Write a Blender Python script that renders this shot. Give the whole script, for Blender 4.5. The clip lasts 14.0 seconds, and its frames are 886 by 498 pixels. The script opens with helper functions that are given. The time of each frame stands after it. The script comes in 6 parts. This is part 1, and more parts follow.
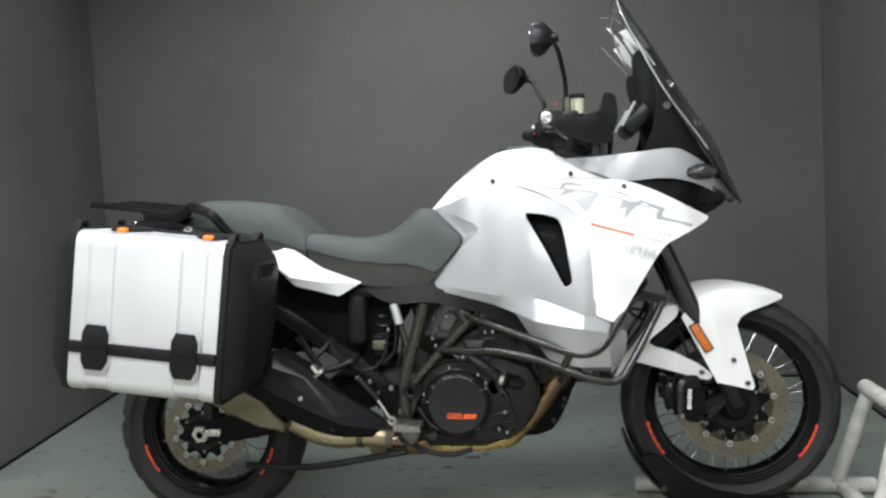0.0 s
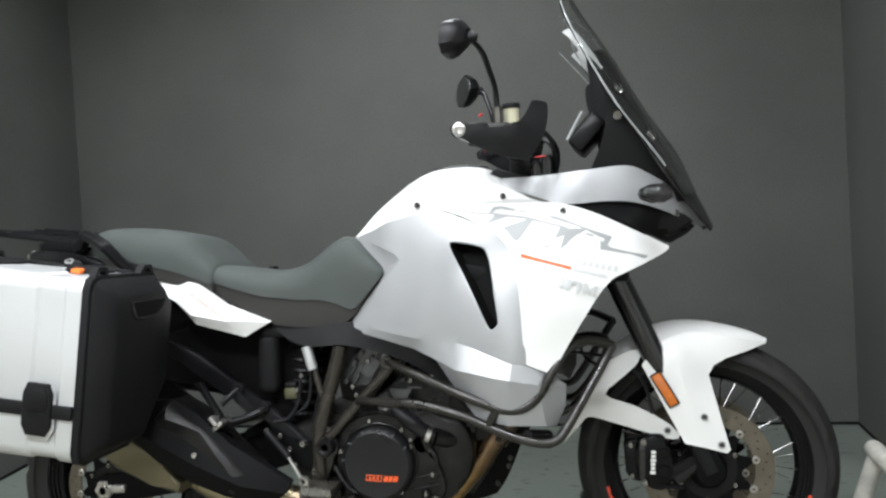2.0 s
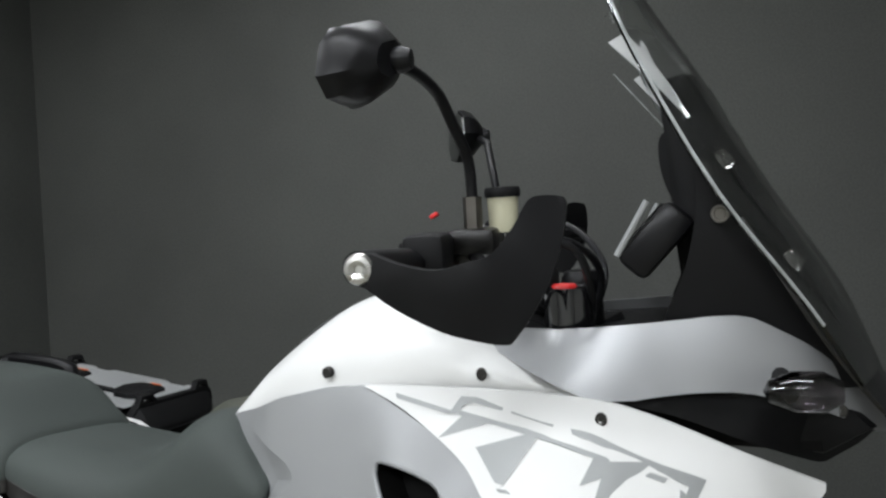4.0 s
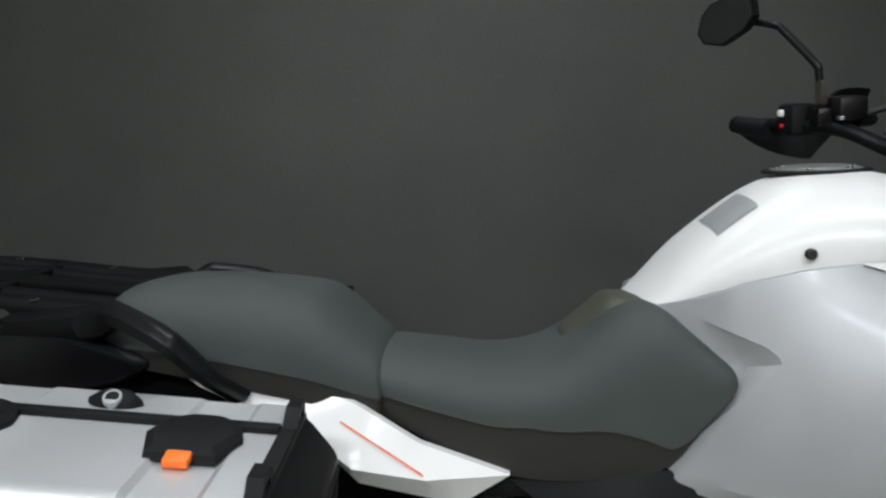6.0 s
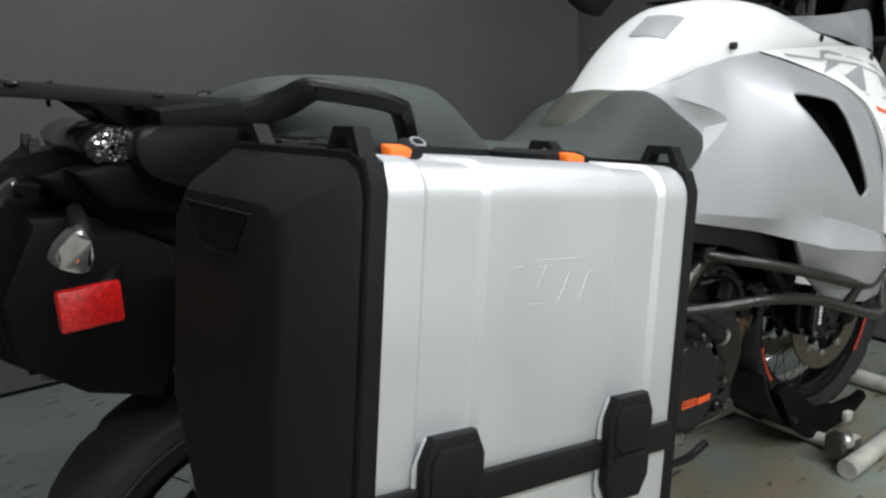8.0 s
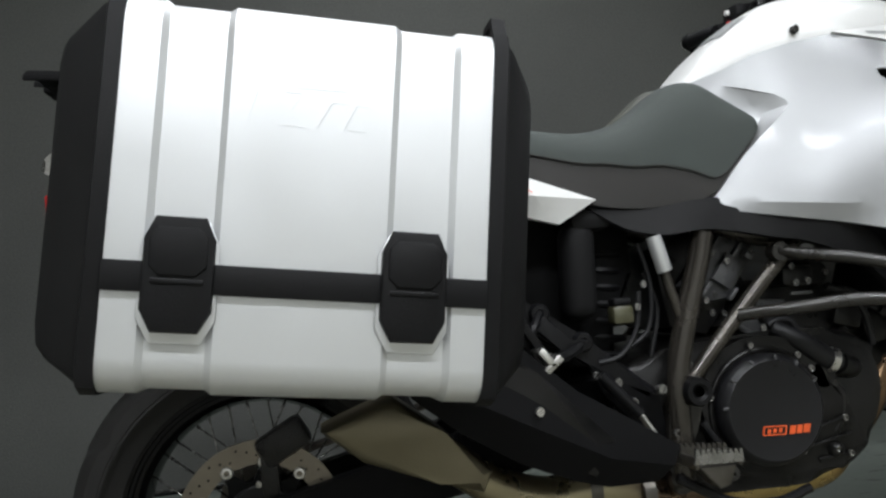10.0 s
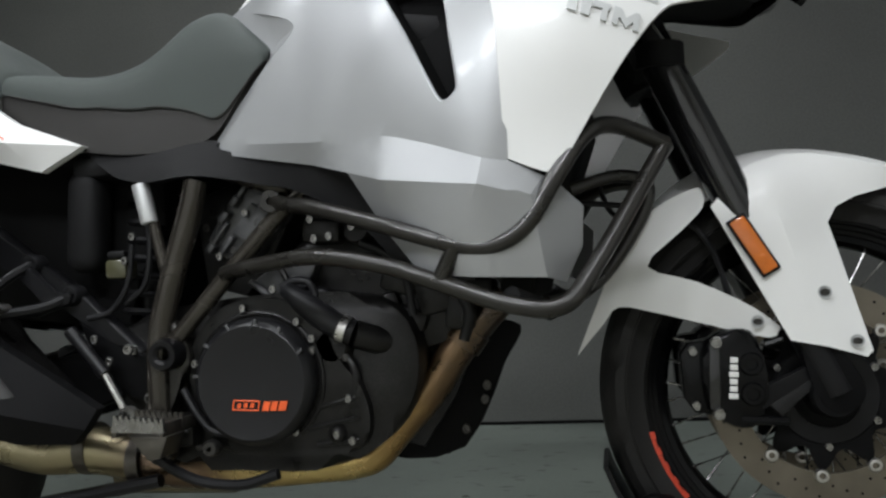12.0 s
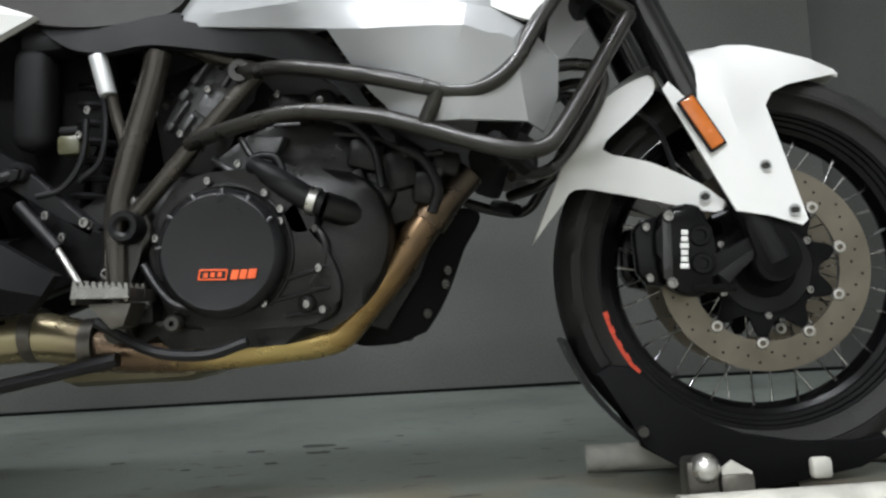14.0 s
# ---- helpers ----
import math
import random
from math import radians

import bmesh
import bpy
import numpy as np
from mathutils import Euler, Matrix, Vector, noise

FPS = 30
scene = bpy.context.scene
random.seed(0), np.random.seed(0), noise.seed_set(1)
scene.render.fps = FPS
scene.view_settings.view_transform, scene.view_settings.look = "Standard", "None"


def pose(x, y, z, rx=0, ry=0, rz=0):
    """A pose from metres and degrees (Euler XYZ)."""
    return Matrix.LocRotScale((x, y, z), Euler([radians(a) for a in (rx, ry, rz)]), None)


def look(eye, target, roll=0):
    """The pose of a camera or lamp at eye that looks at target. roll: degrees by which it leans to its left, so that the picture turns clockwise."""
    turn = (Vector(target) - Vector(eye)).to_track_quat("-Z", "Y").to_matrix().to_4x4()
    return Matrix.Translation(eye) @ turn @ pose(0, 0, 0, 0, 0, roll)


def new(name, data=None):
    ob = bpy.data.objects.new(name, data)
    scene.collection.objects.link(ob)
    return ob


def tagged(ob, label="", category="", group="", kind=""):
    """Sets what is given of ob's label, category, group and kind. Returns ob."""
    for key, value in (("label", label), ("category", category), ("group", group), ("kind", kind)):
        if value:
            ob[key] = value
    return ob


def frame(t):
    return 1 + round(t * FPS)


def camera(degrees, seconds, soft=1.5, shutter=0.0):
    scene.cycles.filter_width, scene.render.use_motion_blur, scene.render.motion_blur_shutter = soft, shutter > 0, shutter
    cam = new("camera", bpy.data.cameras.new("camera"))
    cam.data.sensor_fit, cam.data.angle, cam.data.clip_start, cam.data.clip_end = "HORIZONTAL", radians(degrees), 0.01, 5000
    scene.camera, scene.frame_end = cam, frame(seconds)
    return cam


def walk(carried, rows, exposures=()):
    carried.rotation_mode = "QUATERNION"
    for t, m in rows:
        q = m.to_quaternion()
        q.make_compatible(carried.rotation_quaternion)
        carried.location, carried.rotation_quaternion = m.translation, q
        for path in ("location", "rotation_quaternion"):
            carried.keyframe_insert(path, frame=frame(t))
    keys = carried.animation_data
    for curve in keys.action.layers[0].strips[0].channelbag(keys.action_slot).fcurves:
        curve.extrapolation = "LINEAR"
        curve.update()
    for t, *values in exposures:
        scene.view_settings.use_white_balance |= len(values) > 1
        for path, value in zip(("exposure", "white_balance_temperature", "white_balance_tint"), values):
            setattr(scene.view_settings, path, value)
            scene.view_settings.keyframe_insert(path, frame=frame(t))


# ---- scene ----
cam = camera(57.3, 14.0, 2.5)
PATH = [
    (0, (1.158, -2.534, 1.018), (0.872, -0.559, 0.893), -3.2),
    (0.5, (1.135, -2.540, 1.016), (0.863, -0.563, 0.885), -3.3),
    (1, (1.156, -2.504, 1.004), (0.879, -0.527, 0.876), -3.4),
    (1.5, (1.256, -2.405, 0.962), (0.943, -0.432, 0.885), -3.5),
    (2, (1.452, -2.160, 1.000), (1.035, -0.205, 0.947), -3.3),
    (2.2, (1.493, -2.053, 0.985), (1.067, -0.099, 0.992), -3.0),
    (4.3, (1.427, -1.137, 1.254), (0.807, 0.763, 1.199), -2.8),
    (4.5, (1.299, -1.155, 1.246), (0.849, 0.793, 1.199), -2.4),
    (5, (1.038, -1.160, 1.254), (0.864, 0.830, 1.158), -2.6),
    (5.5, (0.787, -1.162, 1.235), (0.783, 0.835, 1.112), -1.0),
    (6, (0.543, -1.248, 1.248), (0.465, 0.728, 0.945), -3.0),
    (6.5, (0.293, -1.282, 1.251), (0.442, 0.672, 0.852), -4.6),
    (7, (-0.023, -1.236, 1.231), (0.580, 0.614, 0.771), -3.8),
    (7.5, (-0.262, -1.168, 1.184), (0.694, 0.515, 0.680), -3.2),
    (8, (-0.366, -1.191, 1.067), (0.718, 0.423, 0.601), -2.6),
    (8.2, (-0.386, -1.237, 0.973), (0.695, 0.405, 0.605), -3.9),
    (10.3, (0.307, -1.502, 0.643), (0.422, 0.490, 0.782), -4.0),
    (10.5, (0.447, -1.513, 0.658), (0.431, 0.485, 0.755), -3.3),
    (11, (0.806, -1.461, 0.645), (0.531, 0.519, 0.708), -3.3),
    (11.5, (1.072, -1.419, 0.584), (0.769, 0.555, 0.680), -3.3),
    (12, (1.355, -1.321, 0.537), (0.951, 0.636, 0.633), -3.2),
    (12.5, (1.484, -1.262, 0.528), (1.111, 0.703, 0.527), -3.1),
    (13, (1.494, -1.254, 0.407), (1.189, 0.721, 0.495), -3.1),
    (13.5, (1.406, -1.268, 0.326), (1.194, 0.715, 0.483), -3.3),
    (14, (1.229, -1.349, 0.318), (1.100, 0.641, 0.465), -3.6),
]
EXPOSURE = [(0.0, 0.62), (2.2, 0.54), (4.3, -0.25), (5.0, -0.43), (5.6, -0.46), (6.5, -0.36), (7.0, -0.26), (8.0, 0.03), (8.2, 0.03), (10.3, -0.2), (10.7, -0.46), (11.2, -0.42), (11.6, -0.18), (12.0, -0.02), (12.5, 0.1), (13.5, .5), (14, .66)]
walk(cam, [(t, look(eye, target, roll)) for t, eye, target, roll in PATH], EXPOSURE)

# ---- world, lamps, exposure ----
world = bpy.data.worlds.new("world")
scene.world = world
world.use_nodes = True
world.node_tree.nodes["Background"].inputs["Color"].default_value = (0.02, 0.022, 0.02, 1)
world.node_tree.nodes["Background"].inputs["Strength"].default_value = 0.2
scene.view_settings.exposure = 0.0


def area_lamp(name, x, y, z, sx, sy, watts, color=(0.95, 0.985, 1.035)):
    data = bpy.data.lights.new(name, "AREA")
    data.shape, data.size, data.size_y, data.energy, data.color = "RECTANGLE", sx, sy, watts, color
    ob = new(name, data)
    ob.location = (x, y, z)
    return ob


# lamps out of view; the one at y 0.75 is added fill for floor and wall
LAMPS = [(-0.25, -0.75, 15), (1.35, -0.75, 15), (-0.25, -2.6, 63), (1.35, -2.6, 63), (0.55, 0.75, 11)]
for lx, ly, lw in LAMPS:
    area_lamp("tube_light_glow", lx, ly, 2.66, 1.2, 0.22, lw)


# ---- materials ----
def mat(name, color, rough=0.5, metal=0.0, vary=0.12, scale=6.0, grain=0.0, grain_scale=220.0, coat=0.0, stretch=(1, 1, 1), rough_vary=0.08, spec=0.5, speck=0.0):
    m = bpy.data.materials.new(name)
    m.use_nodes = True
    nt = m.node_tree
    b = nt.nodes["Principled BSDF"]
    tc = nt.nodes.new("ShaderNodeTexCoord")
    mp = nt.nodes.new("ShaderNodeMapping")
    mp.inputs["Scale"].default_value = stretch
    nt.links.new(tc.outputs["Object"], mp.inputs["Vector"])
    n1 = nt.nodes.new("ShaderNodeTexNoise")
    n1.inputs["Scale"].default_value, n1.inputs["Detail"].default_value = scale, 5
    n2 = nt.nodes.new("ShaderNodeTexNoise")
    n2.inputs["Scale"].default_value, n2.inputs["Detail"].default_value = grain_scale, 3
    for n in (n1, n2):
        nt.links.new(mp.outputs[0], n.inputs["Vector"])
    ramp = nt.nodes.new("ShaderNodeMapRange")
    ramp.inputs["To Min"].default_value, ramp.inputs["To Max"].default_value = 1 - vary, 1 + vary
    ramp.inputs["From Min"].default_value, ramp.inputs["From Max"].default_value = 0.3, 0.7
    nt.links.new(n1.outputs["Fac"], ramp.inputs["Value"])
    mul = nt.nodes.new("ShaderNodeVectorMath")
    mul.operation = "SCALE"
    mul.inputs[0].default_value = color[:3]
    nt.links.new(ramp.outputs[0], mul.inputs["Scale"])
    if speck:
        fine = nt.nodes.new("ShaderNodeMapRange")
        fine.inputs["From Min"].default_value, fine.inputs["From Max"].default_value = 0.35, 0.65
        fine.inputs["To Min"].default_value, fine.inputs["To Max"].default_value = 1 - speck, 1 + speck
        nt.links.new(n2.outputs["Fac"], fine.inputs["Value"])
        both = nt.nodes.new("ShaderNodeMath")
        both.operation = "MULTIPLY"
        nt.links.new(ramp.outputs[0], both.inputs[0])
        nt.links.new(fine.outputs[0], both.inputs[1])
        nt.links.new(both.outputs[0], mul.inputs["Scale"])
    nt.links.new(mul.outputs[0], b.inputs["Base Color"])
    rr = nt.nodes.new("ShaderNodeMapRange")
    rr.inputs["To Min"].default_value = max(0.03, rough - rough_vary)
    rr.inputs["To Max"].default_value = min(1.0, rough + rough_vary)
    rr.inputs["From Min"].default_value, rr.inputs["From Max"].default_value = 0.3, 0.7
    nt.links.new(n1.outputs["Fac"], rr.inputs["Value"])
    nt.links.new(rr.outputs[0], b.inputs["Roughness"])
    b.inputs["Metallic"].default_value = metal
    b.inputs["Coat Weight"].default_value = coat
    b.inputs["Specular IOR Level"].default_value = spec
    b.inputs["Coat Roughness"].default_value = 0.08
    if grain:
        bp = nt.nodes.new("ShaderNodeBump")
        bp.inputs["Strength"].default_value, bp.inputs["Distance"].default_value = grain, 0.002
        nt.links.new(n2.outputs["Fac"], bp.inputs["Height"])
        nt.links.new(bp.outputs[0], b.inputs["Normal"])
    return m


WHITE = mat("white_paint", (0.69, 0.69, 0.68), 0.4, vary=0.02, coat=0.14)
SILVER = mat("silver_paint", (0.325, 0.331, 0.338), 0.40, 0.36, vary=0.03, coat=0.12, grain=0.05, grain_scale=900)
SILVER_DECAL = mat("grey_decal", (0.31, 0.32, 0.32), 0.45, 0.2, vary=0.04)
PALE_DECAL = mat("pale_grey_decal", (0.52, 0.53, 0.53), 0.45, 0.1, vary=0.04)
ORANGE = mat("orange_plastic", (0.85, 0.16, 0.015), 0.45, vary=0.05)
ORANGE_INK = mat("orange_ink", (0.72, 0.10, 0.02), 0.5, vary=0.12, scale=60)
RED_INK = mat("red_orange_ink", (0.62, 0.06, 0.025), 0.5, vary=0.15, scale=60)
BLACK = mat("black_plastic", (0.0066, 0.0066, 0.0070), 0.58, vary=0.2, grain=0.25, grain_scale=700, spec=0.16)
# darker copy of the black, with the shade on low and tucked-in parts mixed in
SHADED_BLACK = mat("shaded_black", (0.0030, 0.0030, 0.0033), 0.6, vary=0.25, grain=0.2, grain_scale=500, spec=0.10)
BLACK_SATIN = mat("black_satin_plastic", (0.0065, 0.0065, 0.0072), 0.36, spec=0.2, vary=0.2, grain=0.1, grain_scale=500)
RIM = mat("black_rim_paint", (0.0030, 0.0030, 0.0034), 0.18, vary=0.2, coat=0.0, spec=0.17)
BLACK_GLOSS = mat("black_gloss_paint", (0.008, 0.008, 0.009), 0.14, vary=0.2, coat=0.5, spec=0.4)
# near-black for joints, holes and fillers; the shade inside them is in the colour
DARK = mat("gap_shade_black", (0.004, 0.004, 0.004), 0.8, vary=0.2, spec=0.1)
SEAT = mat("grey_green_vinyl", (0.045, 0.054, 0.050), 0.72, spec=0.4, vary=0.12, scale=9, grain=0.35, grain_scale=900)
SEAT_LOW = mat("dark_brown_vinyl", (0.014, 0.0125, 0.011), 0.55, vary=0.15, grain=0.35, grain_scale=900)
ALU = mat("brushed_aluminium", (0.605, 0.615, 0.622), 0.45, 0.68, vary=0.02, scale=8, grain=0.08, grain_scale=700, rough_vary=0.06)
STEEL = mat("zinc_steel", (0.55, 0.54, 0.52), 0.3, 0.95, vary=0.15, scale=40, grain=0.1)
DULL_STEEL = mat("dull_steel", (0.12, 0.112, 0.10), 0.38, 0.9, vary=0.2, scale=30, grain=0.2)
DISC = mat("brake_disc_steel", (0.165, 0.146, 0.118), 0.36, 0.85, vary=0.15, scale=18, grain=0.2, grain_scale=400)
FRAME_PAINT = mat("frame_paint", (0.046, 0.041, 0.0345), 0.22, 0.6, vary=0.12, scale=20, coat=0.2, grain=0.1)
BRONZE = mat("bronze_frame_paint", (0.013, 0.0118, 0.010), 0.32, 0.15, vary=0.12, scale=20, coat=0.2, grain=0.1)
CASTING = mat("dark_engine_casting", (0.0082, 0.0079, 0.0076), 0.34, 0.25, spec=0.36, vary=0.5, speck=0.5, scale=25, grain=0.18, grain_scale=500)
COVER = mat("graphite_cover_paint", (0.0105, 0.0105, 0.0115), 0.34, 0.2, spec=0.34, vary=0.08, scale=15, grain=0.2, grain_scale=500)
HEAD = mat("grey_cylinder_casting", (0.085, 0.086, 0.089), 0.34, 0.5, vary=0.2, scale=30, grain=0.4, grain_scale=300)
RUBBER = mat("tyre_rubber", (0.012, 0.0115, 0.011), 0.72, spec=0.4, vary=0.25, scale=14, grain=0.4, grain_scale=260)
HOSE = mat("black_rubber_hose", (0.008, 0.008, 0.009), 0.45, vary=0.2, spec=0.3)
AMBER = mat("amber_reflector", (0.50, 0.125, 0.012), 0.2, vary=0.1, scale=80, coat=0.5)
RED = mat("red_reflector", (0.46, 0.007, 0.007), 0.2, vary=0.35, scale=140, coat=0.4, grain=0.6, grain_scale=420, speck=0.3)
RED_SWITCH = mat("red_switch", (0.6, 0.02, 0.02), 0.4, vary=0.05)
WHITE_MARK = mat("white_mark", (0.72, 0.72, 0.70), 0.5, vary=0.05)
FLUID_DARK = mat("dull_amber_tank", (0.052, 0.050, 0.026), 0.3, vary=0.2, coat=0.3)
BOLT_STEEL = mat("bolt_steel", (0.27, 0.266, 0.258), 0.26, 0.92, vary=0.15, scale=40, grain=0.1)
DARK_BOLT = mat("dark_bolt_steel", (0.06, 0.058, 0.055), 0.4, 0.8, vary=0.2)
FLUID = mat("amber_fluid_tank", (0.52, 0.50, 0.36), 0.25, vary=0.1, coat=0.4)
PAD = mat("olive_vinyl", (0.052, 0.055, 0.040), 0.5, vary=0.12, scale=9, grain=0.35, grain_scale=900)
WARN = mat("black_sticker", (0.16, 0.175, 0.16), 0.35, vary=0.1, scale=60)
CHOCK_PAINT = mat("white_chock_paint", (0.40, 0.39, 0.35), 0.55, vary=0.3, scale=18, grain=0.2)
LAMP_LENS = mat("clear_lens", (0.30, 0.295, 0.28), 0.16, 0.8, vary=0.25, scale=45, coat=0.4)
MIRROR = mat("mirror_glass", (0.55, 0.57, 0.57), 0.04, 1.0, vary=0.0, rough_vary=0.0)


def heat_metal(name, along):
    """Titanium-coloured steel with heat bands along x."""
    m = mat(name, (0.4, 0.33, 0.2), 0.3, 0.9, vary=0.15, scale=22, grain=0.12)
    nt = m.node_tree
    b = nt.nodes["Principled BSDF"]
    tc = nt.nodes.new("ShaderNodeTexCoord")
    sep = nt.nodes.new("ShaderNodeSeparateXYZ")
    nt.links.new(tc.outputs["Object"], sep.inputs[0])
    nz = nt.nodes.new("ShaderNodeTexNoise")
    nz.inputs["Scale"].default_value = 9
    add = nt.nodes.new("ShaderNodeMath")
    add.operation = "MULTIPLY_ADD"
    add.inputs[1].default_value = 0.10
    nt.links.new(nz.outputs["Fac"], add.inputs[0])
    nt.links.new(sep.outputs["X"], add.inputs[2])
    mr = nt.nodes.new("ShaderNodeMapRange")
    mr.inputs["From Min"].default_value, mr.inputs["From Max"].default_value = along
    nt.links.new(add.outputs[0], mr.inputs["Value"])
    cr = nt.nodes.new("ShaderNodeValToRGB")
    stops = [(0.0, (0.30, 0.265, 0.175)), (0.29, (0.36, 0.315, 0.20)), (0.40, (0.12, 0.085, 0.06)), (0.50, (0.15, 0.10, 0.06)), (0.57, (0.42, 0.31, 0.13)), (0.72, (0.50, 0.38, 0.15)), (0.82, (0.31, 0.205, 0.085)), (0.91, (0.17, 0.11, 0.06)), (1.0, (0.085, 0.068, 0.055))]
    el = cr.color_ramp.elements
    while len(el) < len(stops):
        el.new(0.5)
    for e, (p, c) in zip(el, stops):
        e.position, e.color = p, (*c, 1)
    nt.links.new(mr.outputs[0], cr.inputs[0])
    nt.links.new(cr.outputs[0], b.inputs["Base Color"])
    return m


HEAT = heat_metal("heat_tinted_steel", (0.35, 1.22))
MUFFLER = mat("tan_coated_steel", (0.15, 0.132, 0.086), 0.42, 0.7, vary=0.12, scale=12, grain=0.15)


def clear_plastic(name, tint, rough=0.03):
    m = bpy.data.materials.new(name)
    m.use_nodes = True
    nt = m.node_tree
    b = nt.nodes["Principled BSDF"]
    b.inputs["Base Color"].default_value = (*tint, 1)
    b.inputs["Transmission Weight"].default_value = 1.0
    b.inputs["Roughness"].default_value = rough
    b.inputs["IOR"].default_value = 1.45
    return m


CLEAR = clear_plastic("clear_screen_plastic", (0.97, 0.98, 0.98))
SMOKE = clear_plastic("smoked_plastic", (0.10, 0.09, 0.10), 0.08)
# milky base paints the white lamp reflections into the clear plastic
GLARE_PLASTIC = clear_plastic("glare_whitened_plastic", (0.95, 0.96, 0.96), 0.10)
GLARE_PLASTIC.node_tree.nodes["Principled BSDF"].inputs["Transmission Weight"].default_value = 0.60
# pale paint that stands for light caught on clear plastic edges
EDGE_GLINT = mat("painted_edge_glint", (0.32, 0.335, 0.335), 0.18, vary=0.3, scale=30, coat=0.6)


def wall_paint():
    m = mat("dark_grey_wall_paint", (0.084, 0.086, 0.080), 0.78, vary=0.18, scale=1.3, grain=0.6, grain_scale=150, speck=0.12)
    return m


def floor_paint():
    m = mat("grey_green_floor_paint", (0.172, 0.195, 0.172), 0.42, vary=0.14, scale=1.8, grain=0.25, grain_scale=90, rough_vary=0.14, speck=0.06)
    nt = m.node_tree
    b = nt.nodes["Principled BSDF"]
    tc = nt.nodes.new("ShaderNodeTexCoord")
    stain = nt.nodes.new("ShaderNodeTexNoise")
    stain.inputs["Scale"].default_value, stain.inputs["Detail"].default_value = 5.0, 9
    chips = nt.nodes.new("ShaderNodeTexNoise")
    chips.inputs["Scale"].default_value, chips.inputs["Detail"].default_value = 11, 6
    mp = nt.nodes.new("ShaderNodeMapping")
    mp.inputs["Scale"].default_value = (1, 2.6, 1)
    nt.links.new(tc.outputs["Object"], mp.inputs["Vector"])
    nt.links.new(tc.outputs["Object"], stain.inputs["Vector"])
    nt.links.new(mp.outputs[0], chips.inputs["Vector"])
    sep = nt.nodes.new("ShaderNodeSeparateXYZ")
    nt.links.new(tc.outputs["Object"], sep.inputs[0])
    # worn, stained strip where the bikes are parked
    strip = nt.nodes.new("ShaderNodeMapRange")
    strip.interpolation_type = "SMOOTHSTEP"
    strip.inputs["From Min"].default_value, strip.inputs["From Max"].default_value = 0.30, 0.0
    nt.links.new(sep.outputs["Y"], strip.inputs["Value"])
    s2 = nt.nodes.new("ShaderNodeMapRange")
    s2.inputs["From Min"].default_value, s2.inputs["From Max"].default_value = 0.36, 0.60
    nt.links.new(stain.outputs["Fac"], s2.inputs["Value"])
    wear = nt.nodes.new("ShaderNodeMath")
    wear.operation = "MULTIPLY"
    nt.links.new(strip.outputs[0], wear.inputs[0])
    nt.links.new(s2.outputs[0], wear.inputs[1])
    old = b.inputs["Base Color"].links[0].from_socket
    mix = nt.nodes.new("ShaderNodeMix")
    mix.data_type = "RGBA"
    mix.inputs["B"].default_value = (0.19, 0.165, 0.115, 1)
    nt.links.new(wear.outputs[0], mix.inputs["Factor"])
    nt.links.new(old, mix.inputs["A"])
    c2 = nt.nodes.new("ShaderNodeMapRange")
    c2.inputs["From Min"].default_value, c2.inputs["From Max"].default_value = 0.63, 0.67
    nt.links.new(chips.outputs["Fac"], c2.inputs["Value"])
    mix2 = nt.nodes.new("ShaderNodeMix")
    mix2.data_type = "RGBA"
    mix2.inputs["B"].default_value = (0.055, 0.055, 0.05, 1)
    nt.links.new(c2.outputs[0], mix2.inputs["Factor"])
    nt.links.new(mix.outputs["Result"], mix2.inputs["A"])
    nt.links.new(mix2.outputs["Result"], b.inputs["Base Color"])
    return m


WALL, FLOOR = wall_paint(), floor_paint()
CEILING = mat("white_ceiling_paint", (0.6, 0.6, 0.57), 0.8, vary=0.05, scale=2)
GLOW = bpy.data.materials.new("lamp_diffuser")
GLOW.use_nodes = True
GLOW.node_tree.nodes["Principled BSDF"].inputs["Emission Color"].default_value = (0.95, 0.985, 1.0, 1)
GLOW.node_tree.nodes["Principled BSDF"].inputs["Emission Strength"].default_value = 6.0


# ---- mesh helpers ----
from mathutils.geometry import delaunay_2d_cdt


def part(name, bm, material, parent=None, label="", sharp=38):
    me = bpy.data.meshes.new(name)
    bmesh.ops.recalc_face_normals(bm, faces=bm.faces[:])
    bm.to_mesh(me)
    bm.free()
    for p in me.polygons:
        p.use_smooth = True
    me.set_sharp_from_angle(angle=radians(sharp))
    me.materials.append(material)
    ob = new(name, me)
    if parent is not None:
        ob.parent = parent
    if label:
        ob["label"] = label
    return ob


def again(ob, m, parent=None):
    """Another piece on the same mesh."""
    o = new(ob.name.split(".")[0], ob.data)
    o.matrix_basis = m
    o.parent = parent if parent is not None else ob.parent
    return o


def thing(name, label, category, group="", at=(0, 0, 0)):
    ob = new(name)
    ob.empty_display_size = 0.1
    ob.location = at
    return tagged(ob, label, category, group)


def smooth_line(pts, per=6):
    """Catmull-Rom through points."""
    P = [Vector(p) for p in pts]
    if len(P) < 3:
        return P
    P = [2 * P[0] - P[1]] + P + [2 * P[-1] - P[-2]]
    out = []
    for i in range(1, len(P) - 2):
        a, b, c, d = P[i - 1 : i + 3]
        for k in range(per):
            t = k / per
            out.append(0.5 * (2 * b + (c - a) * t + (2 * a - 5 * b + 4 * c - d) * t * t + (3 * b - a - 3 * c + d) * t**3))
    out.append(P[-2])
    return out


